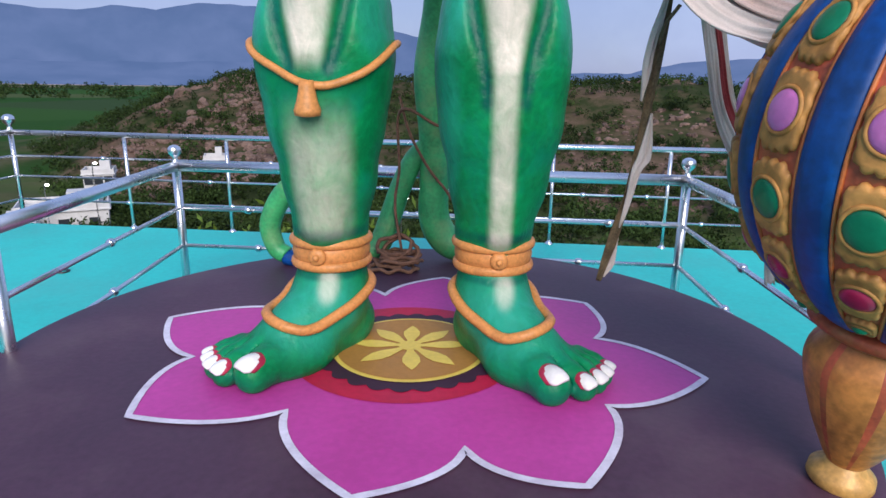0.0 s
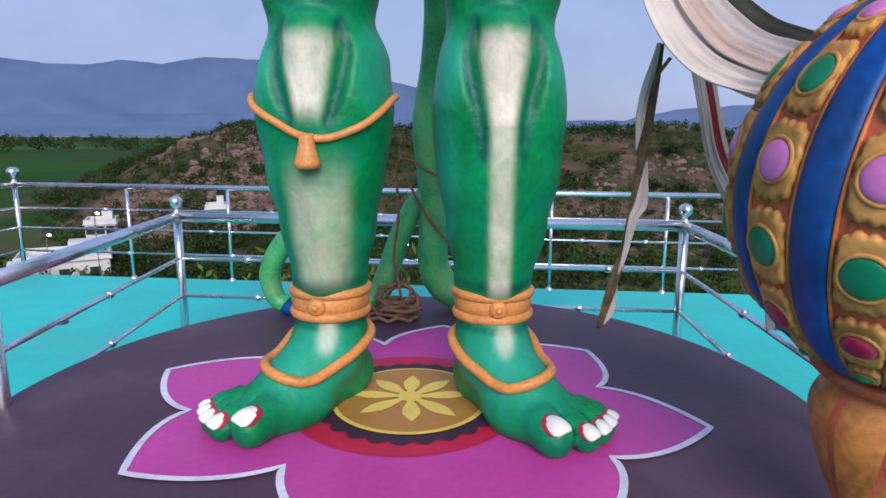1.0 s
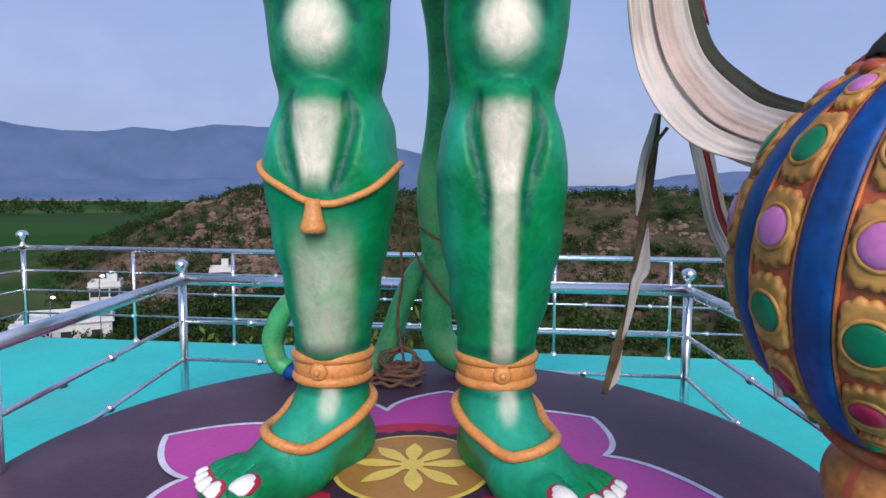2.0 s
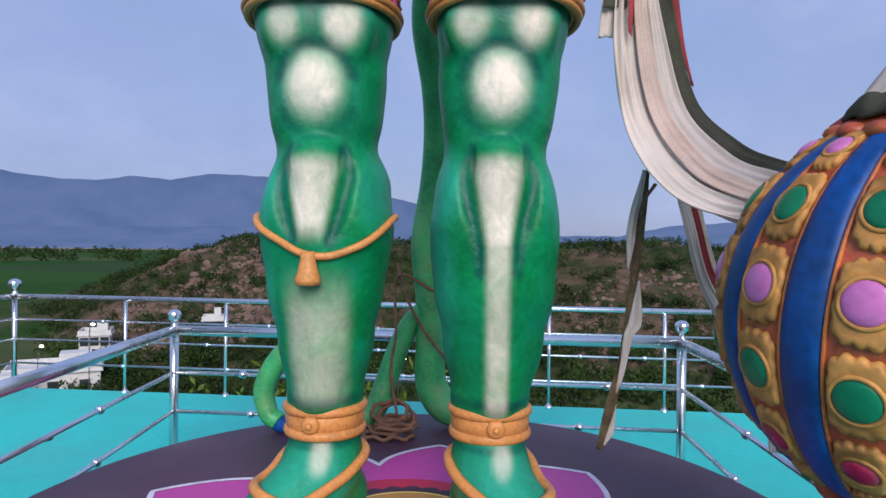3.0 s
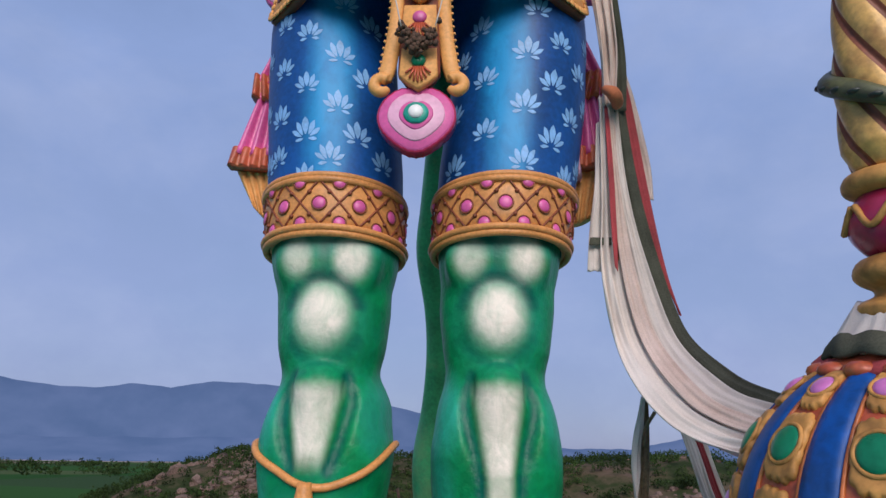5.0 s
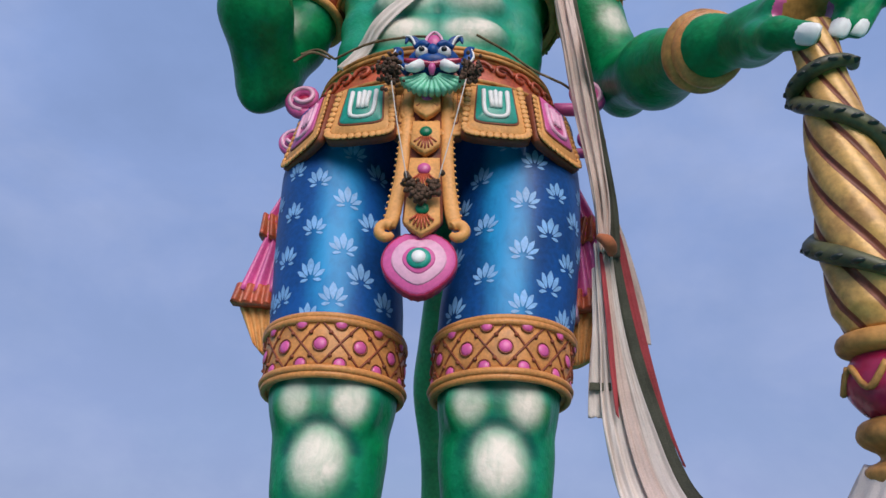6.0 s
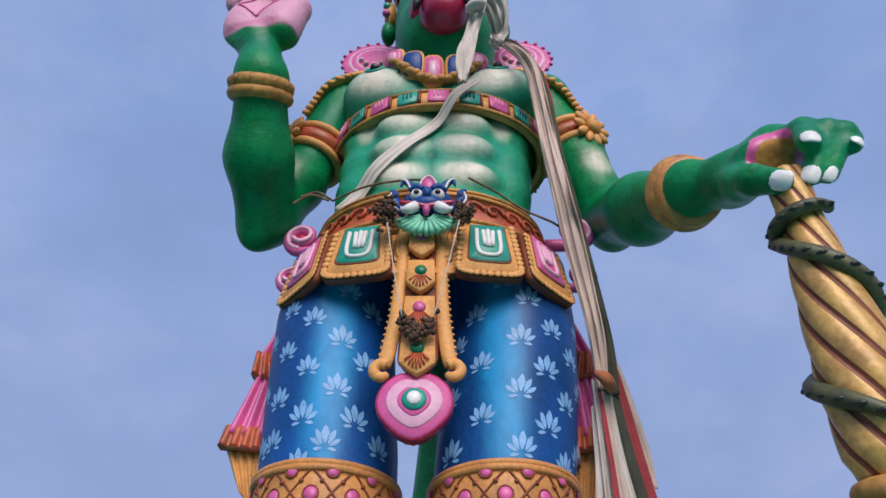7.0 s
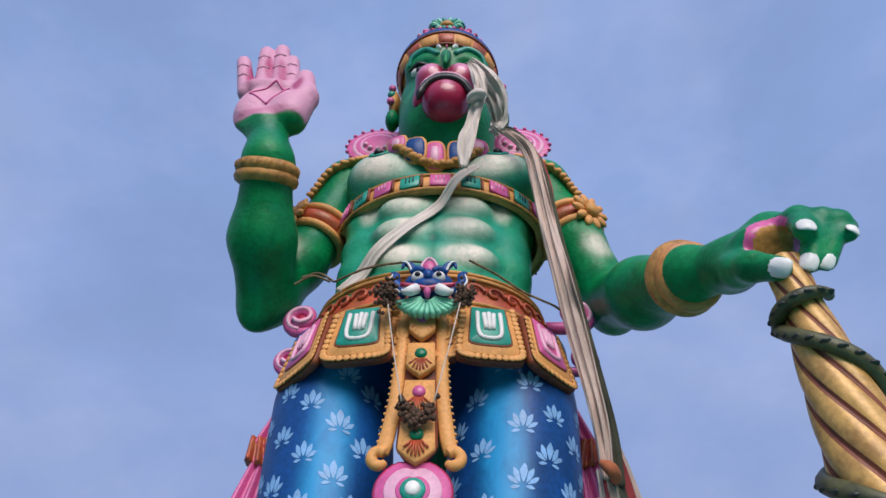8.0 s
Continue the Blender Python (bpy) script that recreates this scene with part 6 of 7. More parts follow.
lip = [(HX + 0.176 * math.sin(a), -0.50 - 0.085 * math.cos(a), 4.825 - 0.22 * (1 - math.cos(a)) ** 1.15) for a in np.linspace(-1.35, 1.35, 15)]
tube(S, lip, [0.008] + [0.026] * 13 + [0.008], 44, 8, BLACK)
tube(S, [(x, y - 0.014, z + 0.034) for x, y, z in lip], [0.006] + [0.011] * 13 + [0.008], 44, 8, PPINK)
tube(S, [(HX, -0.49, 5.40), (HX, -0.575, 5.20), (HX, -0.635, 5.02), (HX, -0.635, 4.92)], [0.034, 0.036, 0.030, 0.010], 18, 10, GREEN)
for s in (-1, 1):
    ball(S, (HX + s * 0.185, -0.395, 5.285), (0.070, 0.05, 0.040), WHITE, None, 16, 10)
    ball(S, (HX + s * 0.180, -0.436, 5.272), (0.038, 0.02, 0.034), BLACK, None, 12, 8)
    hp = hug([(HX + s * x, -0.46, z) for x, z in ((0.05, 5.38), (0.14, 5.46), (0.24, 5.43), (0.32, 5.32))], head, 0.006)
    tube(S, [tuple(p) for p in hp], [0.018, 0.026, 0.022, 0.008], 20, 8, TEAL)
    hp = hug([(HX + s * x, -0.43, z) for x, z in ((0.10, 5.31), (0.20, 5.345), (0.30, 5.28))], head, 0.016)
    tube(S, [tuple(p) for p in hp], [0.010, 0.017, 0.006], 16, 8, BLACK)
    hp = hug([(HX + s * x, -0.48, z) for x, z in ((0.04, 5.44), (0.055, 5.51), (0.075, 5.59))], head, 0.006)
    tube(S, [tuple(p) for p in hp], [0.018, 0.020, 0.022], 10, 8, WHITE, flat=0.5)
    # ear drops and hair discs
    ball(S, (HX + s * 0.40, -0.08, 5.40), (0.045, 0.10, 0.17), GOLD, None, 16, 12)
    for k, z in enumerate((5.52, 5.42, 5.32)):
        ball(S, (HX + s * 0.42, -0.17, z), (0.03, 0.03, 0.034), (PINK, TEAL, PINK)[k], None, 10, 8)
    ball(S, (HX + s * 0.40, -0.10, 5.15), (0.05, 0.08, 0.09), GREEN, None, 14, 10)
    for rr, mi, y in ((0.25, PINK, 0.24), (0.205, PPINK, 0.230), (0.185, PINK, 0.226), (0.15, PPINK, 0.220), (0.132, PINK, 0.216)):
        ball(S, (HX + s * 0.53, y - 0.06, 5.26), (rr, 0.018, rr), mi, None, 36, 10)
    for k in range(20):
        t = 2 * math.pi * k / 20
        ball(S, (HX + s * 0.53 + 0.248 * math.cos(t), 0.175, 5.26 + 0.248 * math.sin(t)), 0.016, PINK, None, 8, 6)
    for k in range(5):
        t = radians(200 + 35 * k) if s < 0 else radians(-160 + 35 * k)
        ball(S, (HX + s * 0.53 + 0.10 * math.cos(t), 0.14, 5.26 + 0.10 * math.sin(t)), 0.022, PPINK, None, 8, 6)
hp = hug([(HX, -0.48, z) for z in (5.45, 5.52, 5.62)], head, 0.008)
tube(S, [tuple(p) for p in hp], [0.010, 0.016, 0.018], 10, 8, CRIM, flat=0.5)
# crown
KC = (HX - 0.005, -0.135)
oval_band(KC, [(0.24, 0.24, 5.585), (0.335, 0.335, 5.595), (0.352, 0.352, 5.60), (0.370, 0.370, 5.65), (0.388, 0.388, 5.70), (0.39, 0.39, 5.725)], GOLDL)
oval_band(KC, [(0.385, 0.385, 5.722), (0.397, 0.397, 5.73), (0.40, 0.40, 5.78), (0.35, 0.35, 5.80)], DBLUE)
oval_band(KC, [(0.35, 0.35, 5.79), (0.355, 0.355, 5.82), (0.34, 0.34, 5.92), (0.31, 0.31, 6.08), (0.25, 0.25, 6.24), (0.14, 0.14, 6.36), (0.005, 0.005, 6.4)], PINK)
for z, r in ((5.60, 0.352), (5.722, 0.392)):
    tube(S, [tuple(on_oval(KC, r, r, t, z)) for t in np.linspace(0, 2 * math.pi, 32, endpoint=False)], 0.013, 70, 6, RUST, closed=True)
for i in range(-5, 6):
    p0 = on_oval(KC, 0.364, 0.364, i * 0.36, 5.660)
    slab(S, [(-0.056, -0.044), (0.056, -0.044), (0.060, 0.044), (-0.060, 0.044)], 0.014, GOLDL if i % 2 else REDB, Matrix.Translation(p0) @ Matrix.Rotation(i * 0.36, 4, "Z") @ Matrix.Rotation(radians(111), 4, "X"), 0.006)
for r, z, n in ((0.35, 5.84, 40), (0.34, 5.92, 38), (0.315, 6.06, 32), (0.26, 6.2, 26)):
    for i in range(n):
        t = 2 * math.pi * i / n
        ball(S, on_oval(KC, r, r, t, z), 0.026, PINK if i % 2 else CRIM, None, 7, 5)
FC = Vector((HX - 0.005, -0.47, 6.0))
ball(S, FC, (0.055, 0.04, 0.04), GOLD, None, 14, 8)
for i in range(14):
    t = 2 * math.pi * i / 14
    tube(S, [tuple(FC + Vector((0.05 * math.cos(t), 0.01, 0.04 * math.sin(t)))), tuple(FC + Vector((0.11 * math.cos(t), -0.015, 0.09 * math.sin(t)))), tuple(FC + Vector((0.145 * math.cos(t), 0.02, 0.12 * math.sin(t))))], [0.014, 0.018, 0.006], 8, 6, MINT if i % 2 else TEAL)

# necklace
NKX = 0.010
nk = hug([(NKX + 0.31 * math.sin(a), -0.34, 4.60 - 0.33 * math.cos(a) ** 1.5) for a in np.linspace(-1.35, 1.35, 25)], torso, 0.022)
tube(S, [tuple(p) for p in nk], [0.03] * 7 + [0.042] * 11 + [0.03] * 7, 70, 10, GOLD, flat=0.7)
for k, p in enumerate(nk):
    ball(S, p + np.array([0, -0.022, -0.012 if k % 2 else -0.024]), (0.032, 0.024, 0.026), GOLD, None, 9, 6)
for x, w, h, mi, zz in ((-0.225, 0.060, 0.065, PINK, 4.47), (0.245, 0.060, 0.065, PINK, 4.47), (-0.108, 0.062, 0.090, DBLUE, 4.385), (0.125, 0.062, 0.090, DBLUE, 4.385), (NKX, 0.056, 0.105, PINK, 4.345)):
    c0 = hug([(x, -0.36, zz)], torso, 0.03)[0]
    m3 = Matrix.Rotation(radians(18), 3, "X") @ Matrix.Rotation((x - NKX) * 1.6, 3, "Z")
    o = [(w * q * math.cos(t), h * q * math.sin(t)) for t in np.linspace(0, 2 * math.pi, 28, endpoint=False) for q in [(abs(math.cos(t)) ** 3 + abs(math.sin(t)) ** 3) ** (-1 / 3)]]
    mm = Matrix.Translation(c0) @ m3.to_4x4() @ Matrix.Rotation(radians(90), 4, "X")
    slab(S, [(a * 1.22, b * 1.16) for a, b in o], 0.030, GOLDL, mm, 0.01)
    slab(S, o, 0.042, mi, mm, 0.012)
    if mi == PINK:
        slab(S, [(a * 0.45, b * 0.6) for a, b in o], 0.048, PPINK, mm, 0.006)
for s, x in ((-1, -0.355), (1, 0.378)):
    c0 = hug([(x, -0.33, 4.41)], torso, 0.0)[0]
    ball(S, c0, (0.032, 0.03, 0.028), BLACK, None, 12, 8)
    tube(S, [tuple(q_) for q_ in hug([(c0[0] + 0.06 * math.cos(t), c0[1], c0[2] + 0.05 * math.sin(t)) for t in np.linspace(0, 2 * math.pi, 14, endpoint=False)], torso, 0.0)], 0.010, 30, 6, TEAL, closed=True)

# ---- cloths and garlands hung on the statue ----
def drape(name, e1, e2, material, parent, folds=4, amp=0.02, n=60, m=28, u0=0.0, u1=1.0, seed=0, rag=0.0, label="", thick=0.005):
    """A hanging cloth between two long edges, with folds along it, a ragged end and a real thickness."""
    A, B = spline(e1, n), spline(e2, n)
    rows = []
    C = (A + B) / 2
    for i in range(n):
        t = C[min(n - 1, i + 1)] - C[max(0, i - 1)]
        s = B[i] - A[i]
        nn = np.cross(t, s)
        nn = nn / (np.linalg.norm(nn) + 1e-9)
        f, b = [], []
        for j in range(m + 1):
            u = u0 + (u1 - u0) * j / m
            w = amp * (math.sin(folds * 2 * math.pi * u + seed + 2.6 * noise.noise(Vector((i * 0.07, u * 2, seed)))) + 0.45 * math.sin(folds * 5.1 * math.pi * u + 2 * seed + i * 0.03))
            w *= 0.55 + 1.1 * noise.noise(Vector((i * 0.07, u * 4, seed + 9)))
            p = A[i] + s * u + nn * w
            if rag and i > n - 6:
                p = p + (C[n - 1] - C[n - 2]) * rag * noise.noise(Vector((u * 14, seed, i)))
            f.append(p + nn * thick / 2)
            b.append(p - nn * thick / 2)
        rows.append(f + b[::-1])
    bm = bmesh.new()
    grid_faces(bm, [[bm.verts.new(p) for p in r] for r in rows], True, caps=True)
    return part(name, bm, material, parent, label)


def ribbon(name, pts, w, material, parent, side=(1, 0, 0), **k):
    p = np.array(pts, float)
    s = np.array(side, float)
    w = np.full(len(p), w) if np.isscalar(w) else np.array(w)
    return drape(name, p - s * w[:, None] / 2, p + s * w[:, None] / 2, material, parent, **k)


E1 = [(0.685, -0.02, 2.46), (0.67, 0.0, 2.05), (0.648, 0.0, 1.75), (0.665, -0.05, 1.46), (0.705, -0.25, 1.235), (0.79, -0.36, 1.13), (0.90, -0.47, 1.085), (1.02, -0.50, 1.12), (1.12, -0.52, 1.22)]
E2 = [(0.755, 0.0, 2.46), (0.775, 0.02, 2.05), (0.825, 0.02, 1.75), (0.885, -0.02, 1.48), (0.945, -0.22, 1.30), (1.0, -0.37, 1.23), (1.06, -0.45, 1.215), (1.13, -0.50, 1.26), (1.18, -0.54, 1.34)]
E3 = [(0.79, 0.02, 2.46), (0.825, 0.03, 2.05), (0.875, 0.03, 1.75), (0.93, 0.0, 1.51), (0.985, -0.21, 1.335), (1.03, -0.36, 1.262), (1.08, -0.44, 1.24), (1.15, -0.49, 1.29), (1.19, -0.53, 1.36)]
swag = thing("draped_cloth", "long cream cotton cloth with olive border, slung from hip to mace", "cloth", group="cloths hung on the statue")
drape("panel", E1, E2, M_CLOTH, swag, 5, 0.012, 110, 60, seed=2)
drape("border", [tuple(np.array(a) + (0, 0.006, 0)) for a in E2], E3, M_OLIVE, swag, 1.5, 0.006, 90, 10, seed=4, label="dark olive woven border")
drape("pink_fold", [tuple(np.array(a) * 0.62 + np.array(b) * 0.38 + (0, -0.028, 0)) for a, b in zip(E1, E2)], [tuple(np.array(a) * 0.34 + np.array(b) * 0.66 + (0, -0.024, 0)) for a, b in zip(E1, E2)], M_CLOTHPINK, swag, 2, 0.007, 90, 18, seed=7, label="pinkish inner fold")
drape("red_edge", [(0.79, 0.03, 2.60), (0.79, 0.03, 2.46), (0.83, 0.04, 2.05), (0.88, 0.05, 1.75), (0.925, 0.03, 1.58)], [(0.805, 0.03, 2.60), (0.825, 0.03, 2.46), (0.862, 0.04, 2.05), (0.900, 0.05, 1.75), (0.928, 0.03, 1.57)], M_REDCLOTH, swag, 1, 0.004, 50, 8, seed=3, label="narrow red selvedge")
drape("outer_fold", [(0.80, 0.05, 2.64), (0.815, 0.05, 2.46), (0.840, 0.06, 2.20), (0.860, 0.06, 2.04)], [(0.815, 0.05, 2.64), (0.850, 0.05, 2.46), (0.885, 0.06, 2.20), (0.885, 0.06, 2.04)], M_CLOTHPINK, swag, 1.5, 0.006, 50, 10, seed=14, label="pinkish outer fold")
drape("inner_stripe", [(0.70, -0.03, 2.42), (0.695, -0.03, 2.1), (0.69, -0.03, 1.9), (0.692, -0.03, 1.74)], [(0.715, -0.035, 2.42), (0.715, -0.035, 2.1), (0.710, -0.03, 1.9), (0.702, -0.03, 1.72)], M_REDCLOTH, swag, 1, 0.003, 50, 6, seed=15, label="thin red woven stripe")

fall = thing("chest_cloth", "long cream cotton cloth falling from shoulder to hip", "cloth", group="cloths hung on the statue")
PF = [(0.36, -0.40, 4.52), (0.46, -0.42, 4.40), (0.545, -0.40, 4.25), (0.575, -0.365, 4.0), (0.60, -0.32, 3.6), (0.625, -0.30, 3.3), (0.66, -0.22, 3.08), (0.70, -0.14, 2.80), (0.72, -0.09, 2.6), (0.715, -0.05, 2.40)]
ribbon("panel", PF, [0.07, 0.08, 0.085, 0.09, 0.09, 0.095, 0.10, 0.08, 0.07, 0.05], M_CLOTHPINK, fall, (0.9, -0.35, 0.0), folds=2.2, amp=0.019, n=110, m=30, seed=5)
ribbon("under_fold", [(x + 0.055, y + 0.05, z) for x, y, z in PF[2:]], 0.05, M_OLIVE, fall, (0.9, -0.3, 0), folds=1.5, amp=0.008, n=80, m=10, seed=8, label="olive fold beneath")
ribbon("red_fold", [(0.50, -0.36, 4.46), (0.60, -0.33, 4.30), (0.645, -0.30, 4.05), (0.66, -0.25, 3.75)], [0.03, 0.045, 0.04, 0.02], M_REDCLOTH, fall, (0.9, -0.3, 0), folds=1, amp=0.006, n=50, m=10, seed=1, label="dark red fold at the shoulder")
bm = bmesh.new()
tube(bm, [(0.69, -0.10, 2.44), (0.715, -0.13, 2.40), (0.74, -0.08, 2.39), (0.75, 0.0, 2.42)], [0.015, 0.026, 0.022, 0.012], 18, 12, lobes=7, depth=0.2)
part("knot", bm, M_ORANGECLOTH, fall, "rust-coloured knot at the hip")
ribbon("short_end", [(0.70, 0.02, 2.36), (0.69, 0.02, 2.1), (0.665, 0.03, 1.9), (0.65, 0.03, 1.74)], [0.05, 0.075, 0.085, 0.09], M_CLOTH, fall, folds=2, amp=0.008, n=60, m=18, seed=11, rag=2.5, label="white frayed short end")
ribbon("green_stripe", [(0.660, 0.010, 1.865), (0.656, 0.010, 1.835)], [0.084, 0.086], M_OLIVE, fall, folds=2, amp=0.002, n=6, m=14, seed=11, label="woven green stripe")
ribbon("rust_strip", [(0.735, 0.0, 2.38), (0.725, 0.01, 2.1), (0.715, 0.01, 1.85), (0.71, 0.01, 1.70)], [0.02, 0.024, 0.024, 0.02], M_ORANGECLOTH, fall, folds=1, amp=0.005, n=50, m=8, seed=12, rag=2, label="rust-red strip")

mouth = thing("mouth_cloth", "knotted white cotton cloth hanging from the mouth across chest", "cloth", group="cloths hung on the statue")
ribbon("strip", [(0.218, -0.66, 4.86), (0.258, -0.68, 4.66), (0.268, -0.66, 4.44), (0.218, -0.63, 4.22), (0.183, -0.60, 4.02), (0.163, -0.56, 3.84)], [0.05, 0.10, 0.085, 0.085, 0.11, 0.05], M_CLOTH, mouth, (0.85, -0.2, -0.25), folds=2, amp=0.016, n=80, m=22, seed=6, rag=3)
ribbon("second_strip", [(0.233, -0.62, 5.0), (0.308, -0.62, 4.72), (0.368, -0.55, 4.62), (0.398, -0.45, 4.5), (0.358, -0.42, 4.44)], [0.05, 0.15, 0.17, 0.12, 0.06], M_CLOTH, mouth, (0.6, -0.6, 0.3), folds=3.4, amp=0.032, n=70, m=24, seed=9)
bm = bmesh.new()
tube(bm, [(0.248, -0.65, 4.40), (0.278, -0.70, 4.36), (0.238, -0.72, 4.33), (0.208, -0.67, 4.36), (0.248, -0.65, 4.40)], 0.024, 30, 10, lobes=5, depth=0.25)
part("knot", bm, M_CLOTH, mouth)
sp = hug([(0.24, -0.42, 4.12), (0.13, -0.42, 4.02), (0.02, -0.38, 3.86), (-0.12, -0.35, 3.68), (-0.28, -0.30, 3.52), (-0.40, -0.25, 3.42), (-0.50, -0.2, 3.36)], torso, 0.018)
sp[0] += (0, -0.06, 0)
sp[1] += (0, -0.09, 0)
ribbon("sash", sp.tolist(), [0.05, 0.06, 0.07, 0.075, 0.078, 0.08, 0.06], M_CLOTH, mouth, (0.72, -0.1, -0.68), folds=2, amp=0.008, n=80, m=18, seed=13, label="twisted white sash across the belly")

strip = thing("hanging_strip", "thin withered brown and white cloth strip hanging in the air", "cloth", group="cloths hung on the statue")
ribbon("brown_strip", [(0.775, 0.02, 1.28), (0.765, 0.06, 1.1), (0.757, 0.1, 0.94), (0.74, 0.1, 0.78), (0.722, 0.1, 0.64), (0.68, 0.1, 0.47), (0.638, 0.1, 0.30)], [0.012, 0.03, 0.03, 0.032, 0.034, 0.036, 0.022], M_DRIED, strip, folds=1.3, amp=0.009, n=90, m=12, seed=3, rag=2, thick=0.01)
ribbon("white_strip", [(0.76, 0.0, 1.28), (0.738, 0.06, 1.1), (0.727, 0.08, 0.94)], [0.012, 0.034, 0.006], M_CLOTH, strip, folds=1.2, amp=0.008, n=50, m=12, seed=5)
ribbon("white_strip", [(0.765, 0.08, 0.90), (0.755, 0.08, 0.76), (0.73, 0.08, 0.70), (0.712, 0.09, 0.58), (0.692, 0.09, 0.5)], [0.005, 0.045, 0.03, 0.02, 0.006], M_CLOTH, strip, folds=1.2, amp=0.008, n=50, m=12, seed=6)
ribbon("white_strip", [(0.695, 0.11, 0.46), (0.675, 0.11, 0.36), (0.652, 0.11, 0.31)], [0.006, 0.03, 0.012], M_CLOTH, strip, folds=1, amp=0.006, n=30, m=10, seed=8)
bm = bmesh.new()
tube(bm, [(0.765, -0.1, 1.22), (0.755, 0.0, 1.17), (0.76, 0.05, 1.12)], 0.006, 14, 6, lobes=3, depth=0.4)
part("stem", bm, M_DRIED, strip)

back = thing("hanging_cloth", "white and red cotton cloth hanging behind the mace", "cloth", group="cloths hung on the statue")
F1 = [(0.845, 0.0, 1.28), (0.89, 0.0, 1.10), (0.935, 0.0, 0.92), (1.00, 0.0, 0.78), (1.10, 0.0, 0.62), (1.16, 0.0, 0.48), (1.185, 0.0, 0.33)]
F2 = [(0.925, 0.02, 1.30), (0.965, 0.02, 1.12), (1.01, 0.02, 0.95), (1.08, 0.02, 0.84), (1.19, 0.02, 0.68), (1.27, 0.02, 0.50), (1.30, 0.02, 0.36)]
drape("white_panel", F1, [tuple(np.array(a) * 0.5 + np.array(b) * 0.5) for a, b in zip(F1, F2)], M_CLOTH, back, 2, 0.008, 70, 18, seed=2, rag=2)
drape("red_panel", [tuple(np.array(a) * 0.52 + np.array(b) * 0.48) for a, b in zip(F1, F2)], [tuple(np.array(a) * 0.22 + np.array(b) * 0.78) for a, b in zip(F1, F2)], M_REDCLOTH, back, 1.5, 0.006, 70, 12, seed=4, rag=3)
drape("white_edge", [tuple(np.array(a) * 0.2 + np.array(b) * 0.8) for a, b in zip(F1, F2)], F2, M_CLOTH, back, 1, 0.005, 70, 8, seed=6, rag=2)

WRAP = Matrix.Translation(FOOT) @ Vector((0, 0, 1)).rotation_difference(axis).to_matrix().to_4x4()
wrap = thing("neck_wrap", "crumpled white and dark cloth wound round the mace neck", "cloth", group="cloths hung on the statue")
for nm, m, seed_, prof_ in (("white_fold", M_CLOTH, 1, ((0.088, 1.425), (0.104, 1.43), (0.125, 1.395), (0.150, 1.355), (0.168, 1.325), (0.160, 1.318), (0.10, 1.33))),
                            ("dark_fold", M_OLIVE, 4, ((0.12, 1.335), (0.160, 1.335), (0.182, 1.312), (0.196, 1.290), (0.188, 1.284), (0.12, 1.30))),
                            ("red_fold", M_REDCLOTH, 7, ((0.12, 1.305), (0.175, 1.305), (0.205, 1.283), (0.212, 1.272), (0.20, 1.268), (0.12, 1.28)))):
    bm = bmesh.new()
    rows = []
    for k, (r, z) in enumerate(prof_):
        row = []
        for j in range(96):
            t = 2 * math.pi * j / 96
            q = r * (1 + 0.022 * math.sin(15 * t + seed_ + 4.5 * noise.noise(Vector((math.cos(t) * 2, math.sin(t) * 2, seed_)))) + 0.13 * noise.noise(Vector((math.cos(t) * 1.8, math.sin(t) * 1.5, seed_ + k * 0.3))))
            row.append(bm.verts.new(WRAP @ Vector((q * math.cos(t), q * math.sin(t), z + 0.016 * math.sin(t + seed_) + 0.012 * noise.noise(Vector((math.cos(t) * 3, math.sin(t) * 3, seed_ + 5)))))))
        rows.append(row)
    grid_faces(bm, rows, True)
    part(nm, bm, m, wrap)

garland = thing("dried_garland", "withered brown flower garland on the belt", "garland")
for c, r, n in (((-0.175, -0.43, 3.045), 0.042, 170), ((0.160, -0.43, 3.04), 0.036, 130)):
    bm = bmesh.new()
    for i in range(n):
        p = Vector(c) + Vector((random.gauss(0, r * 0.5), random.gauss(0, r * 0.4), random.gauss(0, r * 0.9)))
        ball(bm, p, random.uniform(0.006, 0.012), seg=5, rings=4)
    tagged(part("flower_clump", bm, M_WITHER, garland), kind="stuff")
bm = bmesh.new()
for i in range(130):
    u = random.uniform(-1, 1)
    p = Vector((-0.02 + 0.058 * u, -0.355, 2.455 + 0.085 * abs(u))) + Vector((random.gauss(0, 0.012), random.gauss(0, 0.008), random.gauss(0, 0.017)))
    ball(bm, p, random.uniform(0.007, 0.014), seg=5, rings=4)
tagged(part("flower_clump", bm, M_WITHER, garland), kind="stuff")
for a, b in (((-0.165, -0.44, 3.0), (-0.078, -0.375, 2.53)), ((0.145, -0.44, 2.98), (0.045, -0.375, 2.53))):
    bm = bmesh.new()
    tube(bm, [a, tuple((Vector(a) + Vector(b)) / 2 + Vector((0, -0.01, -0.02))), b], 0.0025, 14, 5)
    part("string", bm, M_CLOTH, garland)
cord = thing("waist_cord", "dark dry cord tied across the belt", "cord")
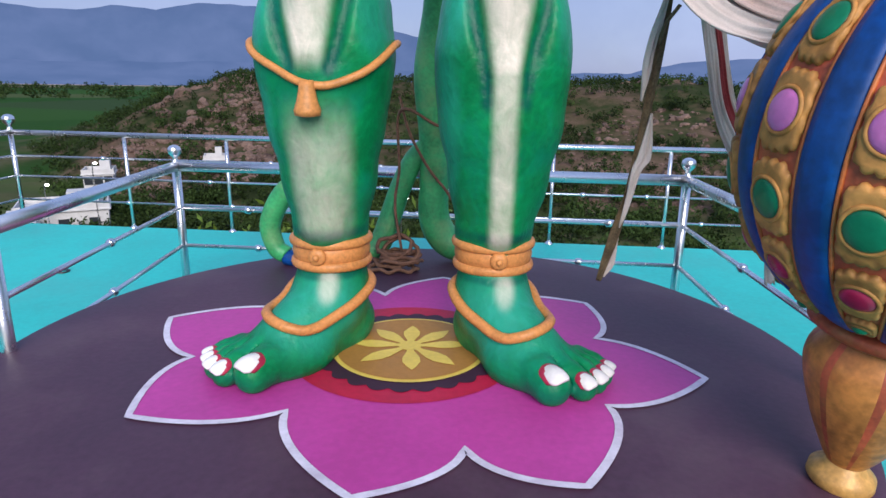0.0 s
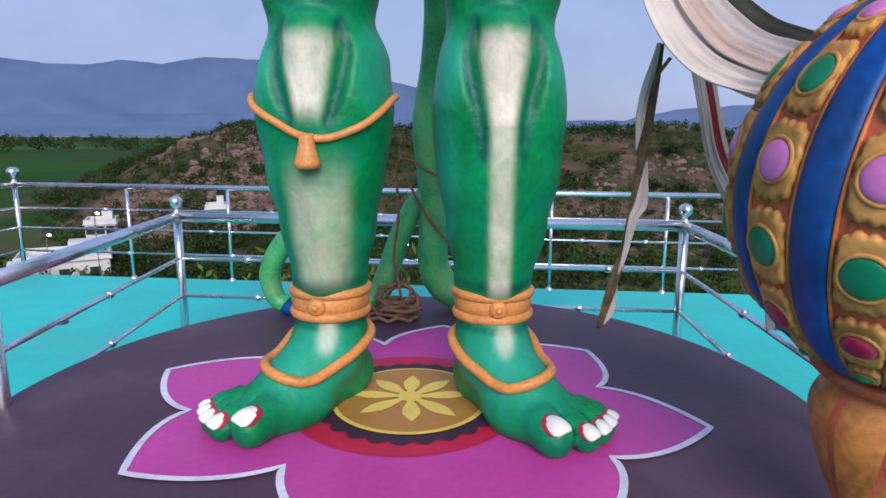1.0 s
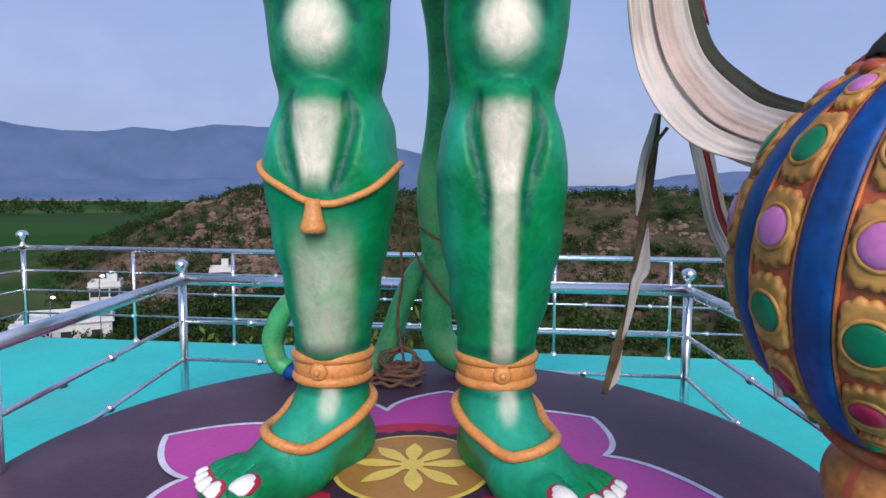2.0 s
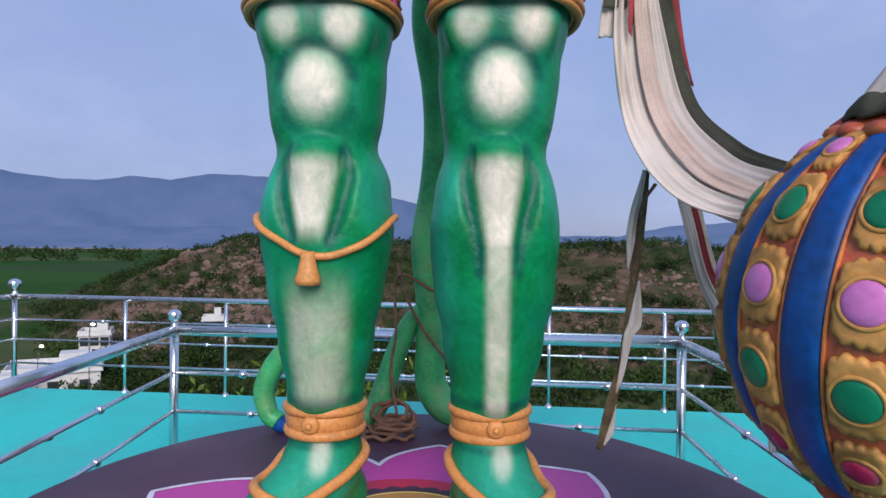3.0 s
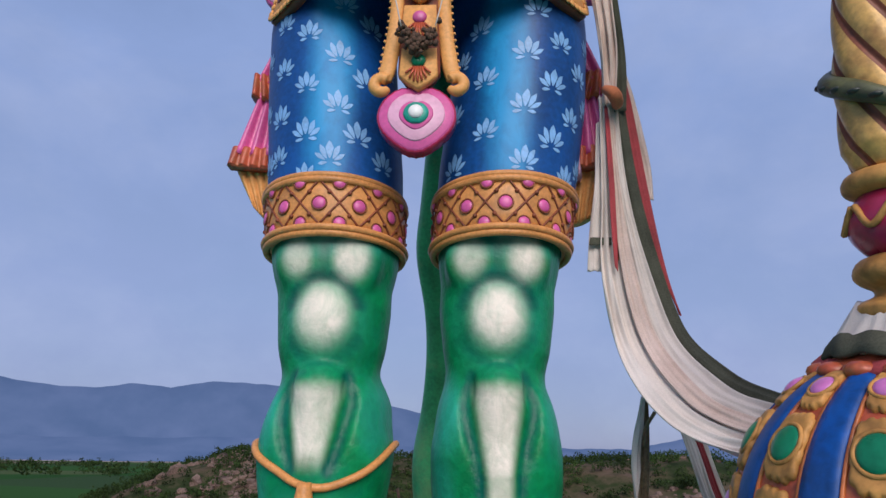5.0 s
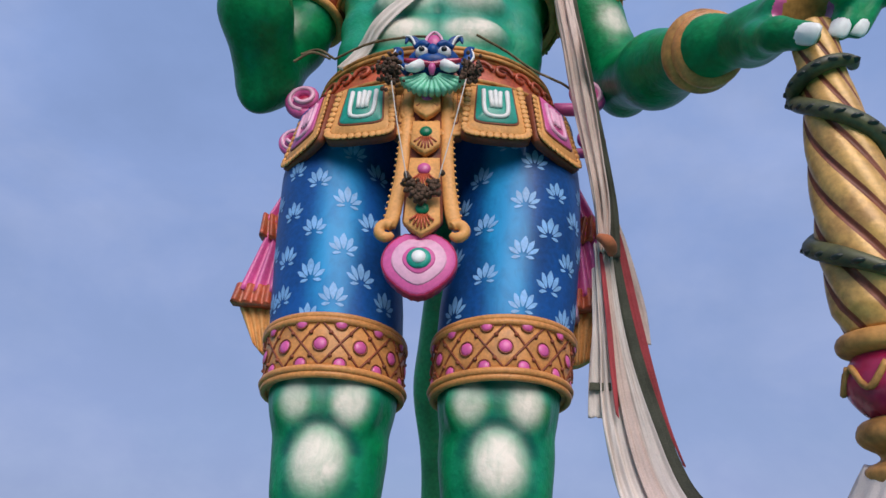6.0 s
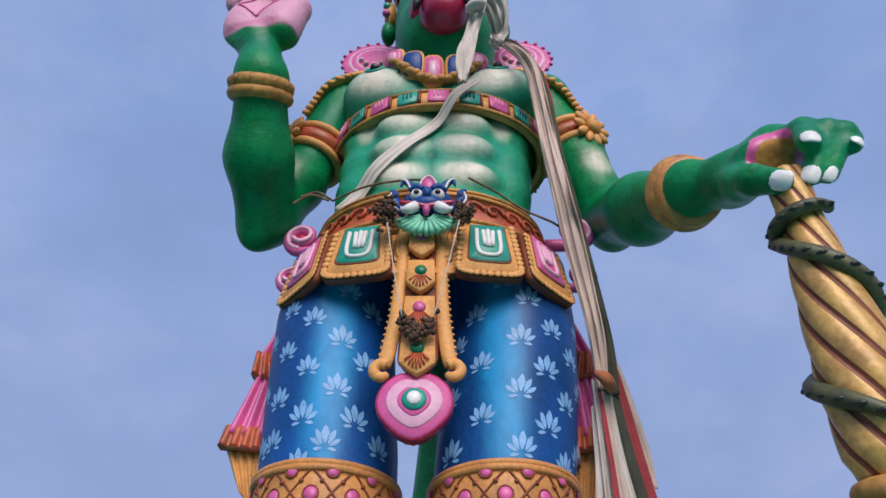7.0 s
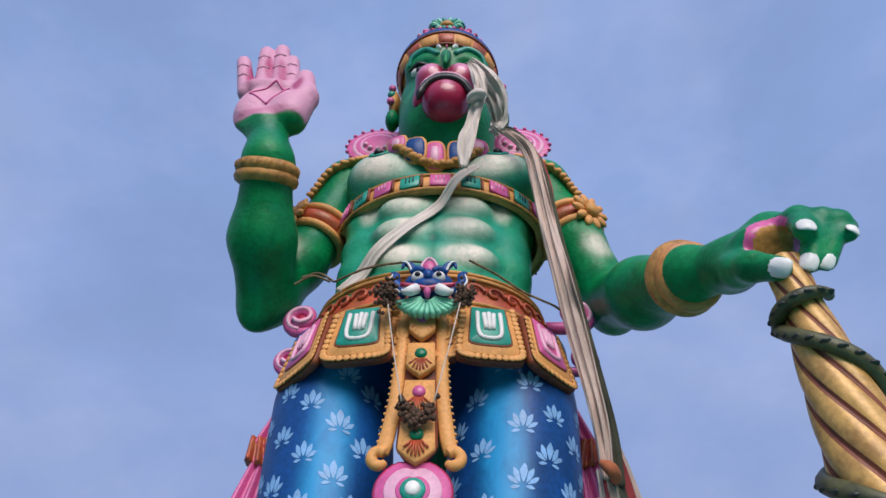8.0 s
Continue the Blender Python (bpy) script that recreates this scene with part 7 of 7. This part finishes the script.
for pts in ([(0.19, -0.34, 3.36), (0.32, -0.30, 3.30), (0.45, -0.24, 3.24), (0.60, -0.20, 3.18), (0.68, -0.15, 3.12)], [(-0.48, -0.2, 3.36), (-0.30, -0.285, 3.37), (-0.1, -0.33, 3.36), (0.0, -0.36, 3.32)], [(-0.48, -0.2, 3.36), (-0.56, -0.22, 3.40), (-0.64, -0.22, 3.37)], [(-0.50, -0.2, 3.36), (-0.58, -0.24, 3.36), (-0.66, -0.24, 3.30)]):
    bm = bmesh.new()
    tube(bm, pts, 0.006, 30, 6, lobes=3, depth=0.3, twist=20)
    part("strand", bm, M_DRIED, cord)

# rope coil on the plinth and rope wound on the tail
coil = thing("rope_coil", "tangled brown coir rope heaped at the tail", "rope")
for k in range(7):
    bm = bmesh.new()
    c = Vector((-0.22 + random.uniform(-0.03, 0.03), 1.15 + random.uniform(-0.03, 0.03), 0.018 + 0.018 * k))
    pts = [tuple(c + Vector(((0.12 + random.uniform(-0.015, 0.02) - 0.006 * k) * math.cos(t), (0.07 + random.uniform(-0.015, 0.015) - 0.005 * k) * math.sin(t), random.uniform(-0.008, 0.014) + (0.05 * math.sin(t) if k > 4 else 0)))) for t in np.linspace(0, 2 * math.pi, 14, endpoint=False)]
    tube(bm, pts, 0.011, 50, 6, closed=True)
    part("loop", bm, M_ROPE, coil)
tie = thing("tail_rope", "brown coir rope wound round the tail", "rope")
for pts in ([(-0.20, 1.16, 0.10), (-0.24, 1.20, 0.35), (-0.22, 1.24, 0.55), (-0.23, 1.27, 0.80), (-0.17, 1.20, 0.86), (-0.02, 1.20, 0.78), (0.07, 1.27, 0.76)], [(-0.22, 1.28, 0.92), (-0.16, 1.19, 0.74), (-0.06, 1.22, 0.55), (0.04, 1.245, 0.42), (0.10, 1.28, 0.30), (0.10, 1.26, 0.21)]):
    bm = bmesh.new()
    tube(bm, pts, 0.008, 40, 6, lobes=3, depth=0.3, twist=30)
    part("strand", bm, M_ROPE, tie)
# PALE and STRIPES: airbrushed muscle patches together with highlights put into the colour
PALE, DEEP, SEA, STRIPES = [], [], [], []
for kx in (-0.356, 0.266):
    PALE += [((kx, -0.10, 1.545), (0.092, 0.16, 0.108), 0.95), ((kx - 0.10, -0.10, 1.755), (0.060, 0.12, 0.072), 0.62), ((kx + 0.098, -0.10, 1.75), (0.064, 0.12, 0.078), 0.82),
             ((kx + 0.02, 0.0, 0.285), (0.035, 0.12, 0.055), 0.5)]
    SEA += [((kx, -0.1, 1.53), (0.20, 0.2, 0.2), 0.35), ((kx - 0.2, 0.05, 1.2), (0.09, 0.2, 0.16), 0.9), ((kx + 0.2, 0.05, 1.2), (0.07, 0.2, 0.15), 0.5), ((kx, 0, 1.80), (0.25, 0.3, 0.06), 0.6), ((kx - 0.2, 0.05, 0.85), (0.06, 0.2, 0.3), 0.6), ((kx, -0.1, 0.22), (0.22, 0.2, 0.14), 0.7)]
    # dark arcs in the recess round each kneecap
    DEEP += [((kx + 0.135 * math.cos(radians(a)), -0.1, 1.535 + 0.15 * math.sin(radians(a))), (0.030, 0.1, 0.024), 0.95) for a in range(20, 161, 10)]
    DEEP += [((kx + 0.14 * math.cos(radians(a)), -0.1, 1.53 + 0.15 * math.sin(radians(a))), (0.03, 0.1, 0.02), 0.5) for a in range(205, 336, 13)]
    # contact shade put into the colour beside the anklets and under the hem
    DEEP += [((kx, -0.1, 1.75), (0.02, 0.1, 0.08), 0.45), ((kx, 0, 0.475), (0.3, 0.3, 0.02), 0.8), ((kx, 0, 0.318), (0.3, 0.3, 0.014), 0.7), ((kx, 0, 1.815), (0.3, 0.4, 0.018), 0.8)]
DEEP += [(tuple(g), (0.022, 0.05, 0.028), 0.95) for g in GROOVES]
# shade between the toes put into the colour
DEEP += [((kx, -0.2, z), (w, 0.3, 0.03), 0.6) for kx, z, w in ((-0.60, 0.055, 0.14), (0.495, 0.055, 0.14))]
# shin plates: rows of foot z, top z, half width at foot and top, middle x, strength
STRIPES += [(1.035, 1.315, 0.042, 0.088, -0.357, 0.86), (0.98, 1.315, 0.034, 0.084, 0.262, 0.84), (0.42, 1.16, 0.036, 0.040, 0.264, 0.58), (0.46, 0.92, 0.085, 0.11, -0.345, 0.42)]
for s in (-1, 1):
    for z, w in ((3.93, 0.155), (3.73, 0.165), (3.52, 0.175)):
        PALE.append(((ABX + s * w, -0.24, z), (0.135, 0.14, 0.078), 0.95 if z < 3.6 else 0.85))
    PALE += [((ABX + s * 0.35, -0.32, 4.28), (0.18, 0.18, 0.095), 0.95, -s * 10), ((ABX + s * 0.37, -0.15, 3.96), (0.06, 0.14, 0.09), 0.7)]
    SEA += [((ABX + s * 0.3, -0.3, 4.3), (0.35, 0.25, 0.22), 0.8), ((ABX + s * 0.2, -0.25, 3.7), (0.4, 0.25, 0.45), 0.6)]
    # crease shade under the chest, between belly muscles and in the navel, as colour
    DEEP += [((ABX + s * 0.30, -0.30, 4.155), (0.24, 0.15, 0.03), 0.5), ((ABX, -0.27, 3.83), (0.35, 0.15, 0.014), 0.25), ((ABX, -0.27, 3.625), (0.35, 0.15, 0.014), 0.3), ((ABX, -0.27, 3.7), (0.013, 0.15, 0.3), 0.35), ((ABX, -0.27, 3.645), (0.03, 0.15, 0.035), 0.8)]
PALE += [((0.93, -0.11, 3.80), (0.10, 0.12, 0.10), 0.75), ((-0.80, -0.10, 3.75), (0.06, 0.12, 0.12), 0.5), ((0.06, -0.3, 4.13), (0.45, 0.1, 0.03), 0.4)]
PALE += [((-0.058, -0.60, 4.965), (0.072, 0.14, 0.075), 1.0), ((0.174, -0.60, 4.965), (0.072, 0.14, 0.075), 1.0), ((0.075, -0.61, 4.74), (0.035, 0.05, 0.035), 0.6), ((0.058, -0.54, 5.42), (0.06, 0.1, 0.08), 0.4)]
# upright highlight along each thigh front, put into the blue
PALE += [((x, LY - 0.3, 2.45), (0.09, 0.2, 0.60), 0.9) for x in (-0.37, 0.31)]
FLUSH = [((-0.80, -0.7, 4.50), (0.034, 0.15, 0.10), 1.0), ((-0.945, -0.7, 4.205), (0.2, 0.3, 0.035), 0.5)] + [(((a[0] + b[0]) / 2, -0.62, (a[2] + b[2]) / 2 - 0.06), (0.030, 0.2, 0.20), 1.0, -13) for a, b in (((-1.09, 0, 4.59), (-1.20, 0, 5.0)), ((-0.995, 0, 4.62), (-1.09, 0, 5.1)), ((-0.90, 0, 4.58), (-0.99, 0, 5.0)))]

# ---- the statue as one mesh, with its sprayed coats and painted-in highlights and crease shade ----
me = bpy.data.meshes.new("statue")
me.from_pydata(S.verts, [], [f.ids for f in S.faces])
for m in SM:
    me.materials.append(m)
me.polygons.foreach_set("material_index", [f.material_index for f in S.faces])
P = np.array(S.verts)


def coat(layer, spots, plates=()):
    """A coat laid into the colour, sprayed paint and painted highlight and shade alike: soft spots of (centre, radii,
    strength, lean in degrees about y), and plates that widen upwards.
    """
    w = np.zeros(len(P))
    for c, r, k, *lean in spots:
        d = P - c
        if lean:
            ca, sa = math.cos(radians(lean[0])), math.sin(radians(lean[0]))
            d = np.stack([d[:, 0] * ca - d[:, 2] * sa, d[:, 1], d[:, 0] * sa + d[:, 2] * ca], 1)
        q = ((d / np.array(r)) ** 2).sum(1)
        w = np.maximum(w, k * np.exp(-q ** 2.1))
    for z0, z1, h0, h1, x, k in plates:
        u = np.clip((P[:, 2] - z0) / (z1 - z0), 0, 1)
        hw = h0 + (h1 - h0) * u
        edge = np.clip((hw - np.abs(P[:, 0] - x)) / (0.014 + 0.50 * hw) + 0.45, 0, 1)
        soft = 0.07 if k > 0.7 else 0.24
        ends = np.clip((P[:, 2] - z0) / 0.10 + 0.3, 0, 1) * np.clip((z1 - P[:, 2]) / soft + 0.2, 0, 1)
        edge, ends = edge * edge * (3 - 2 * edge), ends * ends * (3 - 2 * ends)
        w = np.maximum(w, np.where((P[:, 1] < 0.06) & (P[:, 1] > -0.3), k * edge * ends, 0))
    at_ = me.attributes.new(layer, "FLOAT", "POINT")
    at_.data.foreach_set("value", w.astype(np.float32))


coat("pale_highlight_coat", PALE, STRIPES)
coat("teal_coat", SEA)
coat("crimson_coat", FLUSH)
edge_ = np.clip((-0.600 - P[:, 1]) / 0.02, 0, 1) * np.clip((P[:, 2] - 4.15 - 0.22 * np.abs(P[:, 0] + 0.93)) / 0.02, 0, 1) * (P[:, 0] < -0.62)
me.attributes.new("palm_coat", "FLOAT", "POINT").data.foreach_set("value", (1.6 * edge_).astype(np.float32))
coat("crease_shade_coat", DEEP)
me.shade_smooth()
me.update()
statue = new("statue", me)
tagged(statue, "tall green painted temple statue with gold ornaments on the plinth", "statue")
